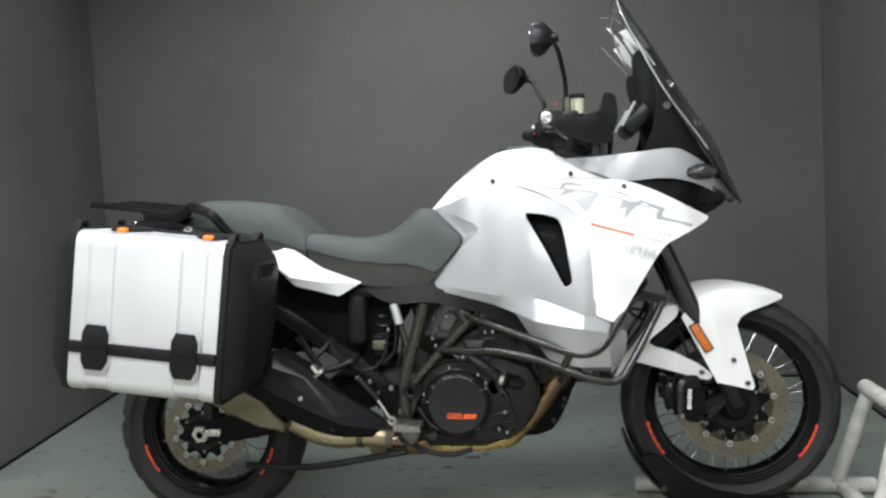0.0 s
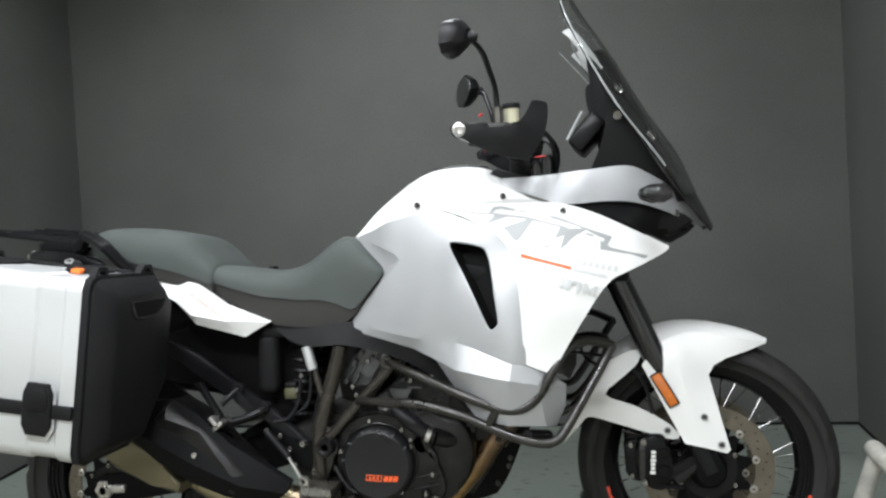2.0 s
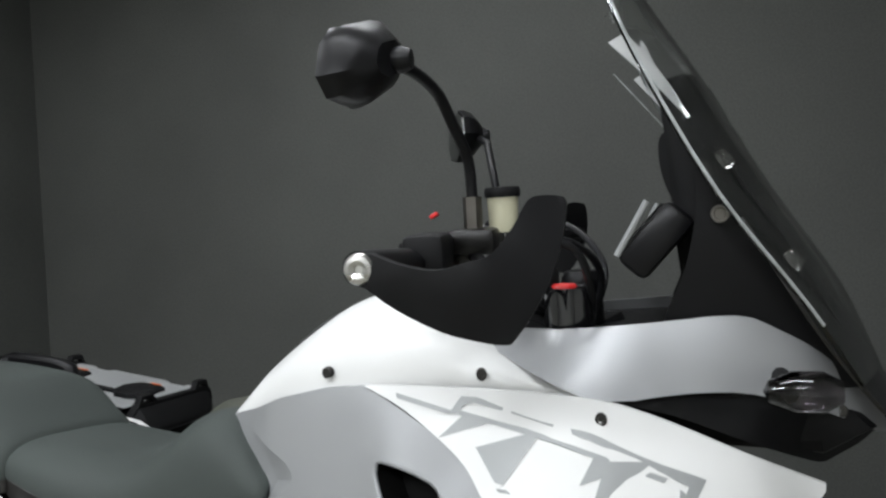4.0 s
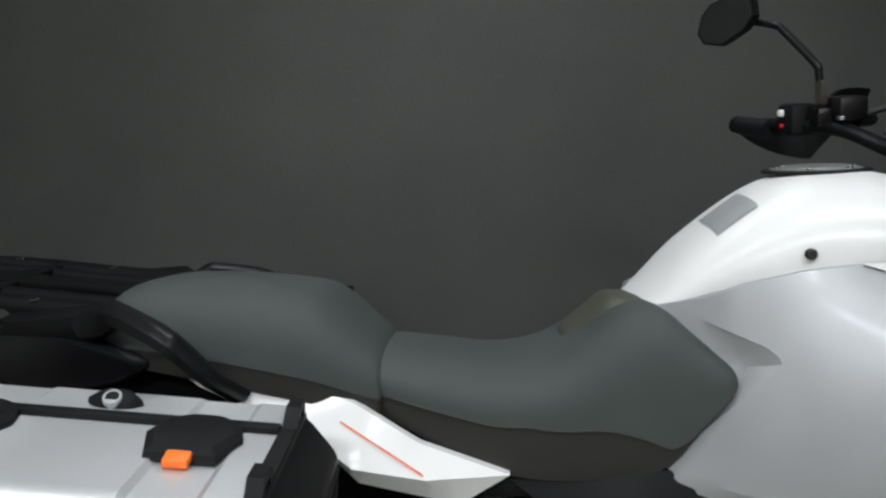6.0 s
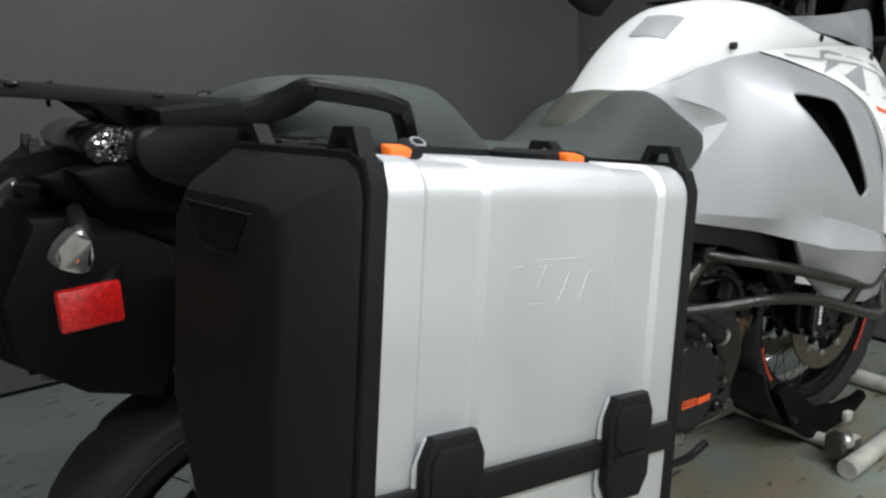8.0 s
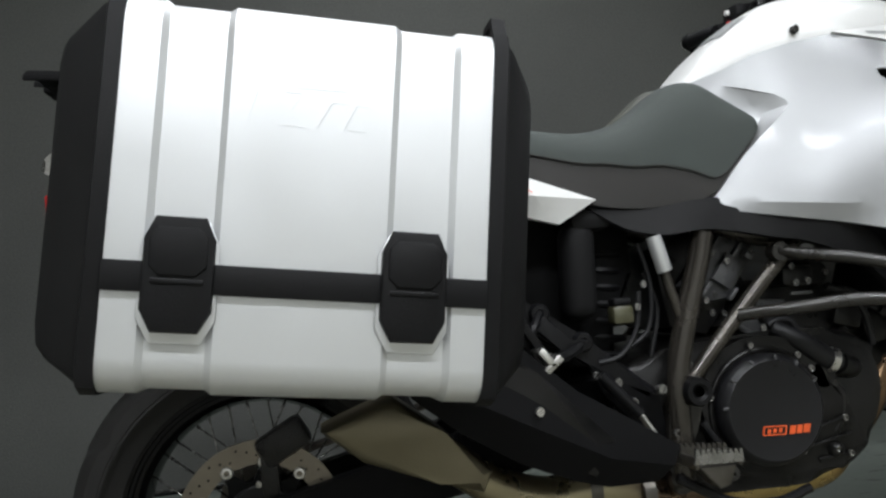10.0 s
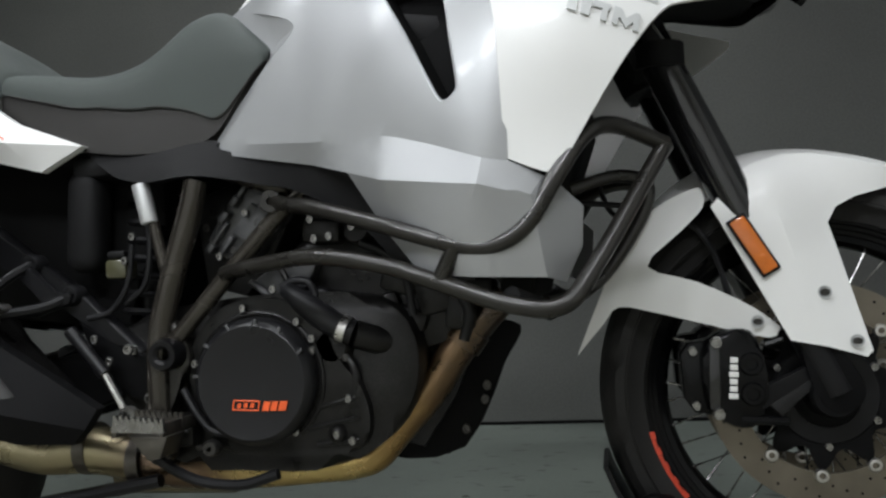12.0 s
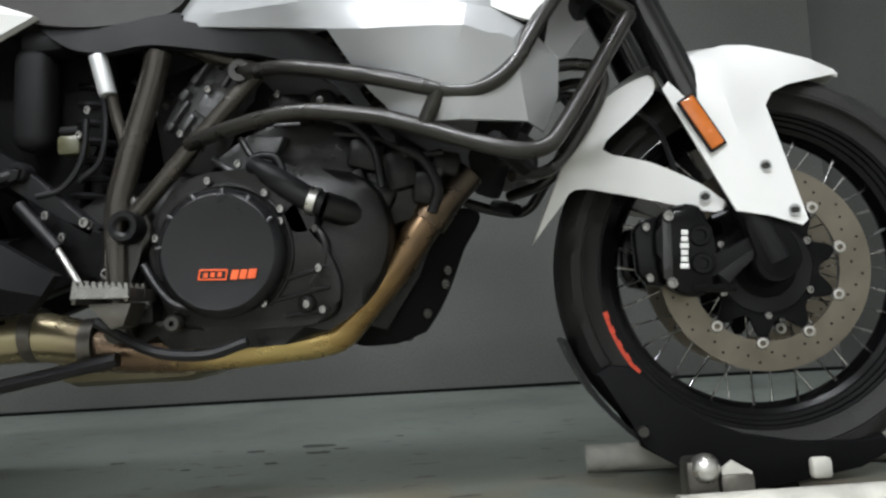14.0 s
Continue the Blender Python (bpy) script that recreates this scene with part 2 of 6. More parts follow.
def ring_loft(bm, rings, closed=True, caps=True):
    vs = [[bm.verts.new(p) for p in r] for r in rings]
    n = len(vs[0])
    for a, b in zip(vs, vs[1:]):
        for i in range(n if closed else n - 1):
            j = (i + 1) % n
            bm.faces.new((a[i], a[j], b[j], b[i]))
    if caps and closed:
        bm.faces.new(vs[0])
        bm.faces.new(vs[-1])
    return vs


def add_tube(bm, pts, r, seg=10, smooth=True, per=6, flat=1.0):
    line = smooth_line(pts, per) if smooth else [Vector(p) for p in pts]
    n = len(line)
    rad = r if isinstance(r, (list, tuple)) else None
    up = None
    rings = []
    for i, p in enumerate(line):
        d = (line[min(i + 1, n - 1)] - line[max(i - 1, 0)]).normalized()
        if up is None:
            up = d.orthogonal().normalized()
        up = (up - d * up.dot(d)).normalized()
        side = d.cross(up)
        rr = r if rad is None else np.interp(i / (n - 1), np.linspace(0, 1, len(rad)), rad)
        rings.append([p + (up * math.cos(a) + side * math.sin(a) * flat) * rr for a in (2 * math.pi * k / seg for k in range(seg))])
    ring_loft(bm, rings)
    return bm


def tube(pts, r, seg=10, smooth=True, per=6):
    return add_tube(bmesh.new(), pts, r, seg, smooth, per)


def add_lathe(bm, profile, seg=32, axis="Y", at=(0, 0, 0), closed=False):
    """Turn a profile of (radius, along) about an axis through at."""
    rings = []
    for k in range(seg):
        a = 2 * math.pi * k / seg
        c, s = math.cos(a), math.sin(a)
        ring = []
        for r, h in profile:
            p = {"Y": (r * c, h, r * s), "Z": (r * c, r * s, h), "X": (h, r * c, r * s)}[axis]
            ring.append(Vector(p) + Vector(at))
        rings.append(ring)
    vs = [[bm.verts.new(p) for p in r] for r in rings]
    m = len(profile)
    for i in range(seg):
        a, b = vs[i], vs[(i + 1) % seg]
        for k in range(m if closed else m - 1):
            k2 = (k + 1) % m
            bm.faces.new((a[k], a[k2], b[k2], b[k]))
    bmesh.ops.remove_doubles(bm, verts=bm.verts[:], dist=1e-5)
    return bm


def lathe(profile, seg=32, axis="Y", at=(0, 0, 0), closed=False):
    return add_lathe(bmesh.new(), profile, seg, axis, at, closed)


def add_box(bm, size, at=(0, 0, 0), bevel=0.0, turn=None, seg=2):
    r = bmesh.ops.create_cube(bm, size=1.0)
    vs = r["verts"]
    bmesh.ops.scale(bm, vec=size, verts=vs)
    if bevel:
        es = list({e for v in vs for e in v.link_edges})
        out = bmesh.ops.bevel(bm, geom=es, offset=bevel, segments=seg, profile=0.5, affect="EDGES")
        vs = list({v for f in out["faces"] for v in f.verts} | {v for v in vs if v.is_valid})
    m = Matrix.Translation(at) @ (turn if turn is not None else Matrix())
    bmesh.ops.transform(bm, matrix=m, verts=vs)
    return bm


def box(size, at=(0, 0, 0), bevel=0.0, turn=None, seg=2):
    return add_box(bmesh.new(), size, at, bevel, turn, seg)


def add_prism(bm, outline, y0, y1, bevel=0.0):
    """An outline in x, z given depth from y0 to y1."""
    a = [bm.verts.new((x, y0, z)) for x, z in outline]
    b = [bm.verts.new((x, y1, z)) for x, z in outline]
    n = len(outline)
    faces = [bm.faces.new(a), bm.faces.new(b)]
    for i in range(n):
        faces.append(bm.faces.new((a[i], a[(i + 1) % n], b[(i + 1) % n], b[i])))
    if bevel:
        es = list({e for f in faces[:2] for e in f.edges})
        bmesh.ops.bevel(bm, geom=es, offset=bevel, segments=2, profile=0.5, affect="EDGES")
    return bm


def prism(outline, y0, y1, bevel=0.0):
    return add_prism(bmesh.new(), outline, y0, y1, bevel)


def inside(p, poly):
    x, z = p
    hit = False
    for (x1, z1), (x2, z2) in zip(poly, poly[1:] + poly[:1]):
        if (z1 > z) != (z2 > z) and x < (x2 - x1) * (z - z1) / (z2 - z1) + x1:
            hit = not hit
    return hit


def round_outline(pts, per=5, tight=()):
    """A closed outline smoothed by Catmull-Rom; the corners named in tight stay sharp."""
    n = len(pts)
    out = []
    for i in range(n):
        b, c = Vector(pts[i]), Vector(pts[(i + 1) % n])
        a = Vector(pts[i - 1]) if i not in tight else b - (c - b)
        d = Vector(pts[(i + 2) % n]) if (i + 1) % n not in tight else c + (c - b)
        for k in range(per):
            t = k / per
            q = 0.5 * (2 * b + (c - a) * t + (2 * a - 5 * b + 4 * c - d) * t * t + (3 * b - a - 3 * c + d) * t**3)
            out.append((q.x, q.y))
    return out


def depth_field(ctrl):
    """Smooth interpolation of lateral distances given at (x, z, distance)."""
    C = np.array(ctrl, float)
    n = len(C)
    d = np.hypot(C[:, None, 0] - C[None, :, 0], C[:, None, 1] - C[None, :, 1])
    A = np.zeros((n + 3, n + 3))
    A[:n, :n] = np.where(d > 0, d * d * np.log(np.maximum(d, 1e-9)), 0.0) - 2e-6 * np.eye(n)
    A[:n, n], A[:n, n + 1], A[:n, n + 2] = 1, C[:, 0], C[:, 1]
    A[n:, :n] = A[:n, n:].T
    w = np.linalg.solve(A, np.r_[C[:, 2], 0, 0, 0])

    def at(x, z):
        r = np.hypot(C[:, 0] - x, C[:, 1] - z)
        r = r * r * np.log(np.maximum(r, 1e-9))
        return float(r @ w[:n] + w[n] + w[n + 1] * x + w[n + 2] * z)

    return at


def skin(outline, field, side, thick=0.006, step=0.022, holes=(), rise=0.0, mid=0.0):
    """A curved panel: outline in x, z, lateral distance from field, given thickness. side -1 right, 1 left."""
    pts = [Vector(p) for p in outline]
    edges = [(i, (i + 1) % len(pts)) for i in range(len(pts))]
    for h in holes:
        k = len(pts)
        pts += [Vector(p) for p in h]
        edges += [(k + i, k + (i + 1) % len(h)) for i in range(len(h))]
    border = list(pts)
    xs, zs = [p[0] for p in outline], [p[1] for p in outline]
    nx, nz = int((max(xs) - min(xs)) / step) + 1, int((max(zs) - min(zs)) / step) + 1
    for i in range(nx + 1):
        for j in range(nz + 1):
            q = Vector((min(xs) + (i + 0.5 * (j % 2)) * step, min(zs) + j * step))
            if inside(q, list(outline)) and min((q - b).length for b in border) > step * 0.45:
                pts.append(q)
    v, e, f, _, _, _ = delaunay_2d_cdt(pts, edges, [], 1, 1e-6)
    bm = bmesh.new()
    vs = [bm.verts.new((p[0], mid + side * (field(p[0], p[1]) + rise), p[1])) for p in v]
    for t in f:
        c = sum((v[i] for i in t), Vector((0, 0))) / len(t)
        if any(inside(c, list(h)) for h in holes) or not inside(c, list(outline)):
            continue
        bm.faces.new([vs[i] for i in t])
    bmesh.ops.delete(bm, geom=[q for q in bm.verts if not q.link_faces], context="VERTS")
    if thick:
        g = bmesh.ops.extrude_face_region(bm, geom=bm.faces[:])
        for q in g["geom"]:
            if isinstance(q, bmesh.types.BMVert):
                q.co.y -= side * thick
    return bm


def facets(regions, side, mid, thick=0.008, step=0.02, holes=()):
    """Panels that meet in creases: each region is corners of (x, z, distance) and extra inner points."""
    bm = bmesh.new()
    for corners, extra in regions:
        line = []
        for p, q in zip(corners, corners[1:] + corners[:1]):
            p, q = Vector(p), Vector(q)
            n = max(1, int((q - p).length / 0.016))
            line += [p + (q - p) * (k / n) for k in range(n)]
        field = extra if callable(extra) else depth_field([tuple(p) for p in line] + list(extra))
        own = [h for h in holes if inside(h[0], [(c[0], c[1]) for c in corners])]
        piece = skin([(p.x, p.y) for p in line], field, side, 0.0, step, own, mid=mid)
        me = bpy.data.meshes.new("piece")
        piece.to_mesh(me)
        piece.free()
        bm.from_mesh(me)
        bpy.data.meshes.remove(me)
    bmesh.ops.remove_doubles(bm, verts=bm.verts[:], dist=0.0012)
    bmesh.ops.recalc_face_normals(bm, faces=bm.faces[:])
    if thick:
        g = bmesh.ops.extrude_face_region(bm, geom=bm.faces[:])
        for q in g["geom"]:
            if isinstance(q, bmesh.types.BMVert):
                q.co.y -= side * thick
    return bm


def bolt_mesh(r=0.008, h=0.006):
    return lathe([(0, h * 0.3), (r * 0.5, h * 0.3), (r * 0.55, h), (r * 0.85, h), (r, h * 0.7), (r, 0), (0, 0)], 10)


# ---- the room ----
def slab(name, pts, z0, z1, material, label):
    bm = bmesh.new()
    a = [bm.verts.new((x, y, z0)) for x, y in pts]
    b = [bm.verts.new((x, y, z1)) for x, y in pts]
    n = len(pts)
    bm.faces.new(a), bm.faces.new(b)
    for i in range(n):
        bm.faces.new((a[i], a[(i + 1) % n], b[(i + 1) % n], b[i]))
    ob = part(name, bm, material)
    return tagged(ob, label, name.split("_")[0], kind="structure")


def wall(name, p, q, label, thick=0.12, height=2.75, paint=None):
    """A wall whose room side runs from p to q; its thickness lies to the right of that way."""
    d = (Vector(q) - Vector(p)).normalized()
    o = Vector((d.y, -d.x)) * thick
    return slab(name, [p, q, tuple(Vector(q) + o), tuple(Vector(p) + o)], 0.0, height, paint or WALL, label)


# paint of the unseen outer walls, made pale to throw fill light on the bike
BOUNCE_WALL = mat("pale_bounce_paint", (0.76, 0.76, 0.73), 0.7, vary=0.06, scale=2, grain=0.3, grain_scale=120)
CHIP = mat("bare_dark_concrete", (0.05, 0.052, 0.046), 0.7, vary=0.3, scale=60)
floor_ob = slab("floor", [(-3.2, -4.6), (4.2, -4.6), (4.2, 2.2), (-3.2, 2.2)], -0.12, 0.0, FLOOR, "grey-green painted concrete floor with oil stains and chips")
slab("ceiling", [(-3.2, -4.6), (4.2, -4.6), (4.2, 2.2), (-3.2, 2.2)], 2.75, 2.85, CEILING, "plain painted ceiling over the photo booth")
CORNER_L, CORNER_R = (-1.41, 1.80), (2.49, 1.80)
wall("wall_north", CORNER_R, CORNER_L, "matt dark grey painted back wall of the booth")
wall("wall_west", CORNER_L, (-1.02, -0.45), "matt dark grey painted side wall of the booth")
wall("wall_east", (2.42, -0.6), CORNER_R, "matt dark grey painted side wall beside the wheel chock")
wall("wall_west_return", (-1.02, -0.45), (-3.1, -0.45), "unseen wall return at the booth mouth, pale to bounce light", paint=BOUNCE_WALL)
wall("wall_east_return", (4.1, -0.6), (2.42, -0.6), "unseen wall return at the booth mouth, pale to bounce light", paint=BOUNCE_WALL)
wall("wall_west_far", (-3.1, -0.45), (-3.1, -4.5), "unseen outer room wall, pale to bounce light", paint=BOUNCE_WALL)
wall("wall_east_far", (4.1, -4.5), (4.1, -0.6), "unseen outer room wall, pale to bounce light", paint=BOUNCE_WALL)
wall("wall_south", (-3.1, -4.5), (4.1, -4.5), "unseen wall facing the booth, pale to bounce light", paint=BOUNCE_WALL)
# an unseen fixture is added at each assumed lamp
for lx, ly, lw in LAMPS:
    lamp = thing("assumed_ceiling_light", "slim unseen ceiling light fixture with a bright diffuser", "light", "ceiling lights", (lx, ly, 2.75))
    part("housing", box((1.3, 0.3, 0.05), (0, 0, -0.026), 0.01), CHOCK_PAINT, lamp)
    part("diffuser", box((1.2, 0.22, 0.03), (0, 0, -0.066), 0.008), GLOW, lamp)

for tn, p0, p1 in (("trim_north", (-1.405, 1.794), (2.485, 1.794)), ("trim_west", (-1.404, 1.79), (-1.018, -0.44)), ("trim_east", (2.483, 1.79), (2.416, -0.59))):
    strip = slab(tn, [p0, p1, (p1[0] + 0.004, p1[1] + 0.004), (p0[0] + 0.004, p0[1] + 0.004)], 0.0, 0.012, DARK, "dark joint line between wall and floor")

# paint chips on the floor, each an irregular flake
random.seed(4)
for fx, fy, fr in ((0.62, 0.62, 0.018), (0.77, 0.66, 0.035), (0.78, 0.56, 0.022), (0.83, 0.60, 0.012), (0.70, 0.45, 0.014), (0.52, 0.42, 0.010), (0.95, 0.75, 0.010), (0.30, 0.55, 0.012)):
    bm = bmesh.new()
    rim_pts = []
    for k in range(11):
        a = 2 * math.pi * k / 11
        r = fr * random.uniform(0.45, 1.1)
        rim_pts.append((fx + r * 1.5 * math.cos(a), fy + r * 0.8 * math.sin(a)))
    lo = [bm.verts.new((x, y, 0.0002)) for x, y in rim_pts]
    hi = [bm.verts.new((x, y, 0.0012)) for x, y in rim_pts]
    bm.faces.new(hi)
    for k in range(11):
        bm.faces.new((lo[k], lo[(k + 1) % 11], hi[(k + 1) % 11], hi[k]))
    part("floor_chip", bm, CHIP, floor_ob, "dark chip in the floor paint")


# ---- the motorcycle ----
CY = -0.02
bike = thing("motorcycle", "white and silver adventure touring motorcycle standing upright in a wheel chock", "motorcycle")
BOLT = part("bolt", bolt_mesh(), BOLT_STEEL, bike)
BOLT.matrix_basis = pose(0.649, -0.236, 0.472, 180)
BOLT_DARK = part("bolt", bolt_mesh(0.0075, 0.003), DARK_BOLT, bike)
BOLT_DARK.matrix_basis = pose(0.975, -0.2, 1.059, 180)


def bolts(spots, parent, y, dark=False, size=1.0):
    for x, z in spots:
        again(BOLT_DARK if dark else BOLT, pose(x, y, z, 180) @ Matrix.Diagonal((size * 0.82, size * 0.82, size, 1)), parent)


def arc_strip(cx, cz, r0, r1, a0, a1, y0, y1, n=10):
    """A curved strip on a wheel's face."""
    out = [(cx + r1 * math.cos(a), cz + r1 * math.sin(a)) for a in np.linspace(a0, a1, n)]
    out += [(cx + r0 * math.cos(a), cz + r0 * math.sin(a)) for a in np.linspace(a1, a0, n)]
    return prism(out, y0, y1)


def build_wheel(name, cx, cz, cy, R, flange, half, disc_r, discs, spokes, hub_half):
    at = (cx, cy, cz)
    w = half * 0.72
    lip = [(flange, w), (flange - 0.004, w * 1.03), (flange - 0.009, w * 1.0), (flange - 0.0105, w * 0.90), (flange - 0.016, w * 0.86), (flange - 0.0175, w * 0.78), (flange - 0.024, w * 0.74), (flange - 0.0255, w * 0.66), (flange - 0.034, w * 0.56), (flange - 0.040, w * 0.22)]
    well = [(flange - 0.028, w * 0.3), (flange - 0.018, w * 0.55), (flange - 0.008, w * 0.9)]
    rim = part(name, lathe([(a, -b) for a, b in lip] + [(flange - 0.042, 0)] + lip[::-1] + well[::-1] + [(flange - 0.030, 0)] + [(a, -b) for a, b in well], 72, "Y", at, True), RIM, bike, "black wire-spoked wheel rim", sharp=22)
    # tyre with cut sipes
    H = R - flange
    prof = [(flange - 0.006, -w), (flange + 0.012, -w * 1.12), (flange + H * 0.4, -half), (flange + H * 0.62, -half * 0.97), (R - H * 0.22, -half * 0.8), (R - H * 0.09, -half * 0.55), (R - H * 0.02, -half * 0.27), (R, -half * 0.05)]
    prof = prof + [(r, -h) for r, h in reversed(prof)]
    bm = bmesh.new()
    seg, m = 144, len(prof)
    rings = []
    for k in range(seg):
        a = 2 * math.pi * k / seg
        ring = []
        for j, (r, h) in enumerate(prof):
            mid = j - (m - 1) / 2
            cut = 0.007 if 0.9 < abs(mid) < 5.2 and (k + int(abs(mid) * 1.3)) % 9 < 2 else 0.0
            ring.append(bm.verts.new((cx + (r - cut) * math.cos(a), cy + h, cz + (r - cut) * math.sin(a))))
        rings.append(ring)
    for k in range(seg):
        a, b = rings[k], rings[(k + 1) % seg]
        for j in range(m - 1):
            bm.faces.new((a[j], a[j + 1], b[j + 1], b[j]))
    part("tyre", bm, RUBBER, rim, "black road tyre with grooved tread", sharp=28)
    part("sidewall_ring", lathe([(flange + H * 0.3, -half - 0.0005), (flange + H * 0.34, -half - 0.0025), (flange + H * 0.38, -half - 0.0005)], 72, "Y", at), RUBBER, rim)
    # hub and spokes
    part("hub", lathe([(0, -hub_half), (0.028, -hub_half), (0.034, -hub_half * 0.9), (0.05, -hub_half * 0.8), (0.052, -hub_half * 0.7), (0.034, -hub_half * 0.5), (0.03, 0), (0.034, hub_half * 0.5), (0.052, hub_half * 0.7), (0.05, hub_half * 0.8), (0, hub_half)], 32, "Y", at), SHADED_BLACK, rim)
    sp = None
    for k in range(spokes):
        s = -1 if k % 2 else 1
        a = 2 * math.pi * (k + 0.5) / spokes
        lead = 0.62 * (1 if (k // 2) % 2 else -1)
        p0 = Vector((math.cos(a + lead) * 0.05, s * hub_half * 0.72, math.sin(a + lead) * 0.05))
        p1 = Vector((math.cos(a) * (flange - 0.036), s * w * 0.22, math.sin(a) * (flange - 0.036)))
        q = p0 + (p1 - p0) * 0.90
        bm = tube([p0, q], 0.0014, 6, False)
        add_tube(bm, [q, p1], 0.0022, 6, False)
        o = part("spoke", bm, BOLT_STEEL, rim)
        o.location = at
    # brake discs on floating carriers
    for s in discs:
        y = cy + s * (hub_half * 0.86)
        d = part("brake_disc", lathe([(disc_r * 0.71, -0.0025), (disc_r, -0.0025), (disc_r, 0.0025), (disc_r * 0.71, 0.0025)], 64, "Y", (cx, y, cz), True), DISC, rim, "worn steel brake disc with drilled holes")
        bm = bmesh.new()
        for k in range(48):
            a = 2 * math.pi * k / 48
            r = disc_r * (0.82 + 0.05 * (k % 3))
            add_lathe(bm, [(0, -0.0029), (0.0022, -0.0029), (0.0022, 0.0029), (0, 0.0029)], 6, "Y", (cx + r * math.cos(a), y, cz + r * math.sin(a)))
        tagged(part("drilled_hole", bm, DARK, d), kind="stuff")
        # dark star-shaped carrier: ten lobes that reach the bobbins
        star = []
        for k in range(60):
            a = 2 * math.pi * k / 60 + 0.2
            lobe = 0.5 + 0.5 * math.cos(10 * (a - 0.2))
            r = disc_r * (0.50 + 0.21 * lobe ** 1.6)
            star.append((cx + r * math.cos(a), cz + r * math.sin(a)))
        part("carrier", prism(star, y - 0.004, y + 0.004, 0.0012), SHADED_BLACK, d)
        part("carrier_ring", lathe([(disc_r * 0.30, -0.007), (disc_r * 0.44, -0.007), (disc_r * 0.46, -0.004), (disc_r * 0.46, 0.007), (disc_r * 0.30, 0.007)], 32, "Y", (cx, y, cz), True), BLACK_SATIN, d)
        for k in range(6):
            a = 2 * math.pi * k / 6 + 0.5
            again(BOLT, pose(cx + disc_r * 0.47 * math.cos(a), y + s * 0.005, cz + disc_r * 0.47 * math.sin(a), 180 if s < 0 else 0) @ Matrix.Diagonal((0.75, 0.75, 0.8, 1)), d)
        for k in range(10):
            a = 2 * math.pi * k / 10 + 0.2
            b = part("bobbin", lathe([(0.0045, -0.0045), (0.005, -0.0065), (0.0085, -0.006), (0.0105, -0.003), (0.0105, 0.003), (0.0085, 0.006), (0.005, 0.0065)], 12), STEEL, d)
            b.location = (cx + disc_r * 0.735 * math.cos(a), y, cz + disc_r * 0.735 * math.sin(a))
            t = part("bobbin_plate", box((0.016, 0.0045, 0.013), (0, 0, 0), 0.003), BOLT_STEEL, d)
            t.matrix_basis = pose(cx + disc_r * 0.765 * math.cos(a), y, cz + disc_r * 0.765 * math.sin(a), 0, -math.degrees(a), 0)
    # lettering band on the rim, drawn as plain bars
    for a0, a1 in ((3.36, 3.80), (5.56, 6.00)):
        for k in range(9):
            g0 = a0 + (a1 - a0) * k / 9
            part("rim_sticker", arc_strip(cx, cz, flange - 0.009 + 0.002 * (k % 2), flange - 0.001, g0, g0 + (a1 - a0) * 0.106, cy - w * 1.05, cy - w * 1.02, 4), RED_INK, rim, "orange-red mark on the rim edge")
    return rim


rear_wheel = build_wheel("rear_wheel", 0.0, 0.312, CY, 0.312, 0.229, 0.085, 0.134, (-1,), 36, 0.10)
front_wheel = build_wheel("front_wheel", 1.649, 0.352, 0.0, 0.326, 0.261, 0.058, 0.163, (-1, 1), 40, 0.075)
part("front_axle", lathe([(0.0, -0.105), (0.018, -0.105), (0.020, -0.128), (0.030, -0.128), (0.034, -0.122), (0.034, -0.10), (0.026, -0.09), (0.026, 0.118), (0.022, 0.125), (0.0, 0.125)], 24, "Y", (1.649, 0, 0.358)), SHADED_BLACK, bike)
bm = lathe([(0.011, -0.146), (0.016, -0.146), (0.019, -0.138), (0.019, 0.12), (0, 0.12)], 20, "Y", (0, 0, 0.312))
part("rear_axle", bm, STEEL, bike)
part("axle_nut", lathe([(0.013, -0.142), (0.027, -0.142), (0.03, -0.136), (0.03, -0.118), (0, -0.118)], 6, "Y", (0, 0, 0.312)), STEEL, bike, "bright hexagonal rear axle nut")

# swingarm, chain adjuster, rear brake
arm = [(0.70, 0.50), (0.70, 0.43), (0.40, 0.335), (0.09, 0.285), (-0.05, 0.285), (-0.06, 0.335), (0.05, 0.355), (0.30, 0.41), (0.55, 0.49)]
for s in (-1, 1):
    part("swingarm", prism(arm, CY + s * 0.075, CY + s * 0.115, 0.008), SHADED_BLACK, bike, "black swingarm")
part("swingarm_bridge", box((0.10, 0.16, 0.07), (0.47, CY, 0.44), 0.012), BLACK_SATIN, bike)
part("chain_adjuster", box((0.05, 0.012, 0.022), (0.045, CY - 0.12, 0.318), 0.003), STEEL, bike)
bm = box((0.085, 0.05, 0.05), (0.045, CY - 0.09, 0.44), 0.01, Matrix.Rotation(-0.5, 4, "Y"))
add_box(bm, (0.03, 0.02, 0.12), (0.02, CY - 0.085, 0.38), 0.005)
part("rear_caliper", bm, CASTING, bike)
part("chain", tube([(0.0, CY + 0.085, 0.375), (0.35, CY + 0.085, 0.46), (0.65, CY + 0.085, 0.50)], 0.009, 6), DULL_STEEL, bike)
part("sprocket", lathe([(0.03, -0.003), (0.085, -0.003), (0.085, 0.003), (0.03, 0.003)], 40, "Y", (0, CY + 0.085, 0.312), True), DULL_STEEL, bike)

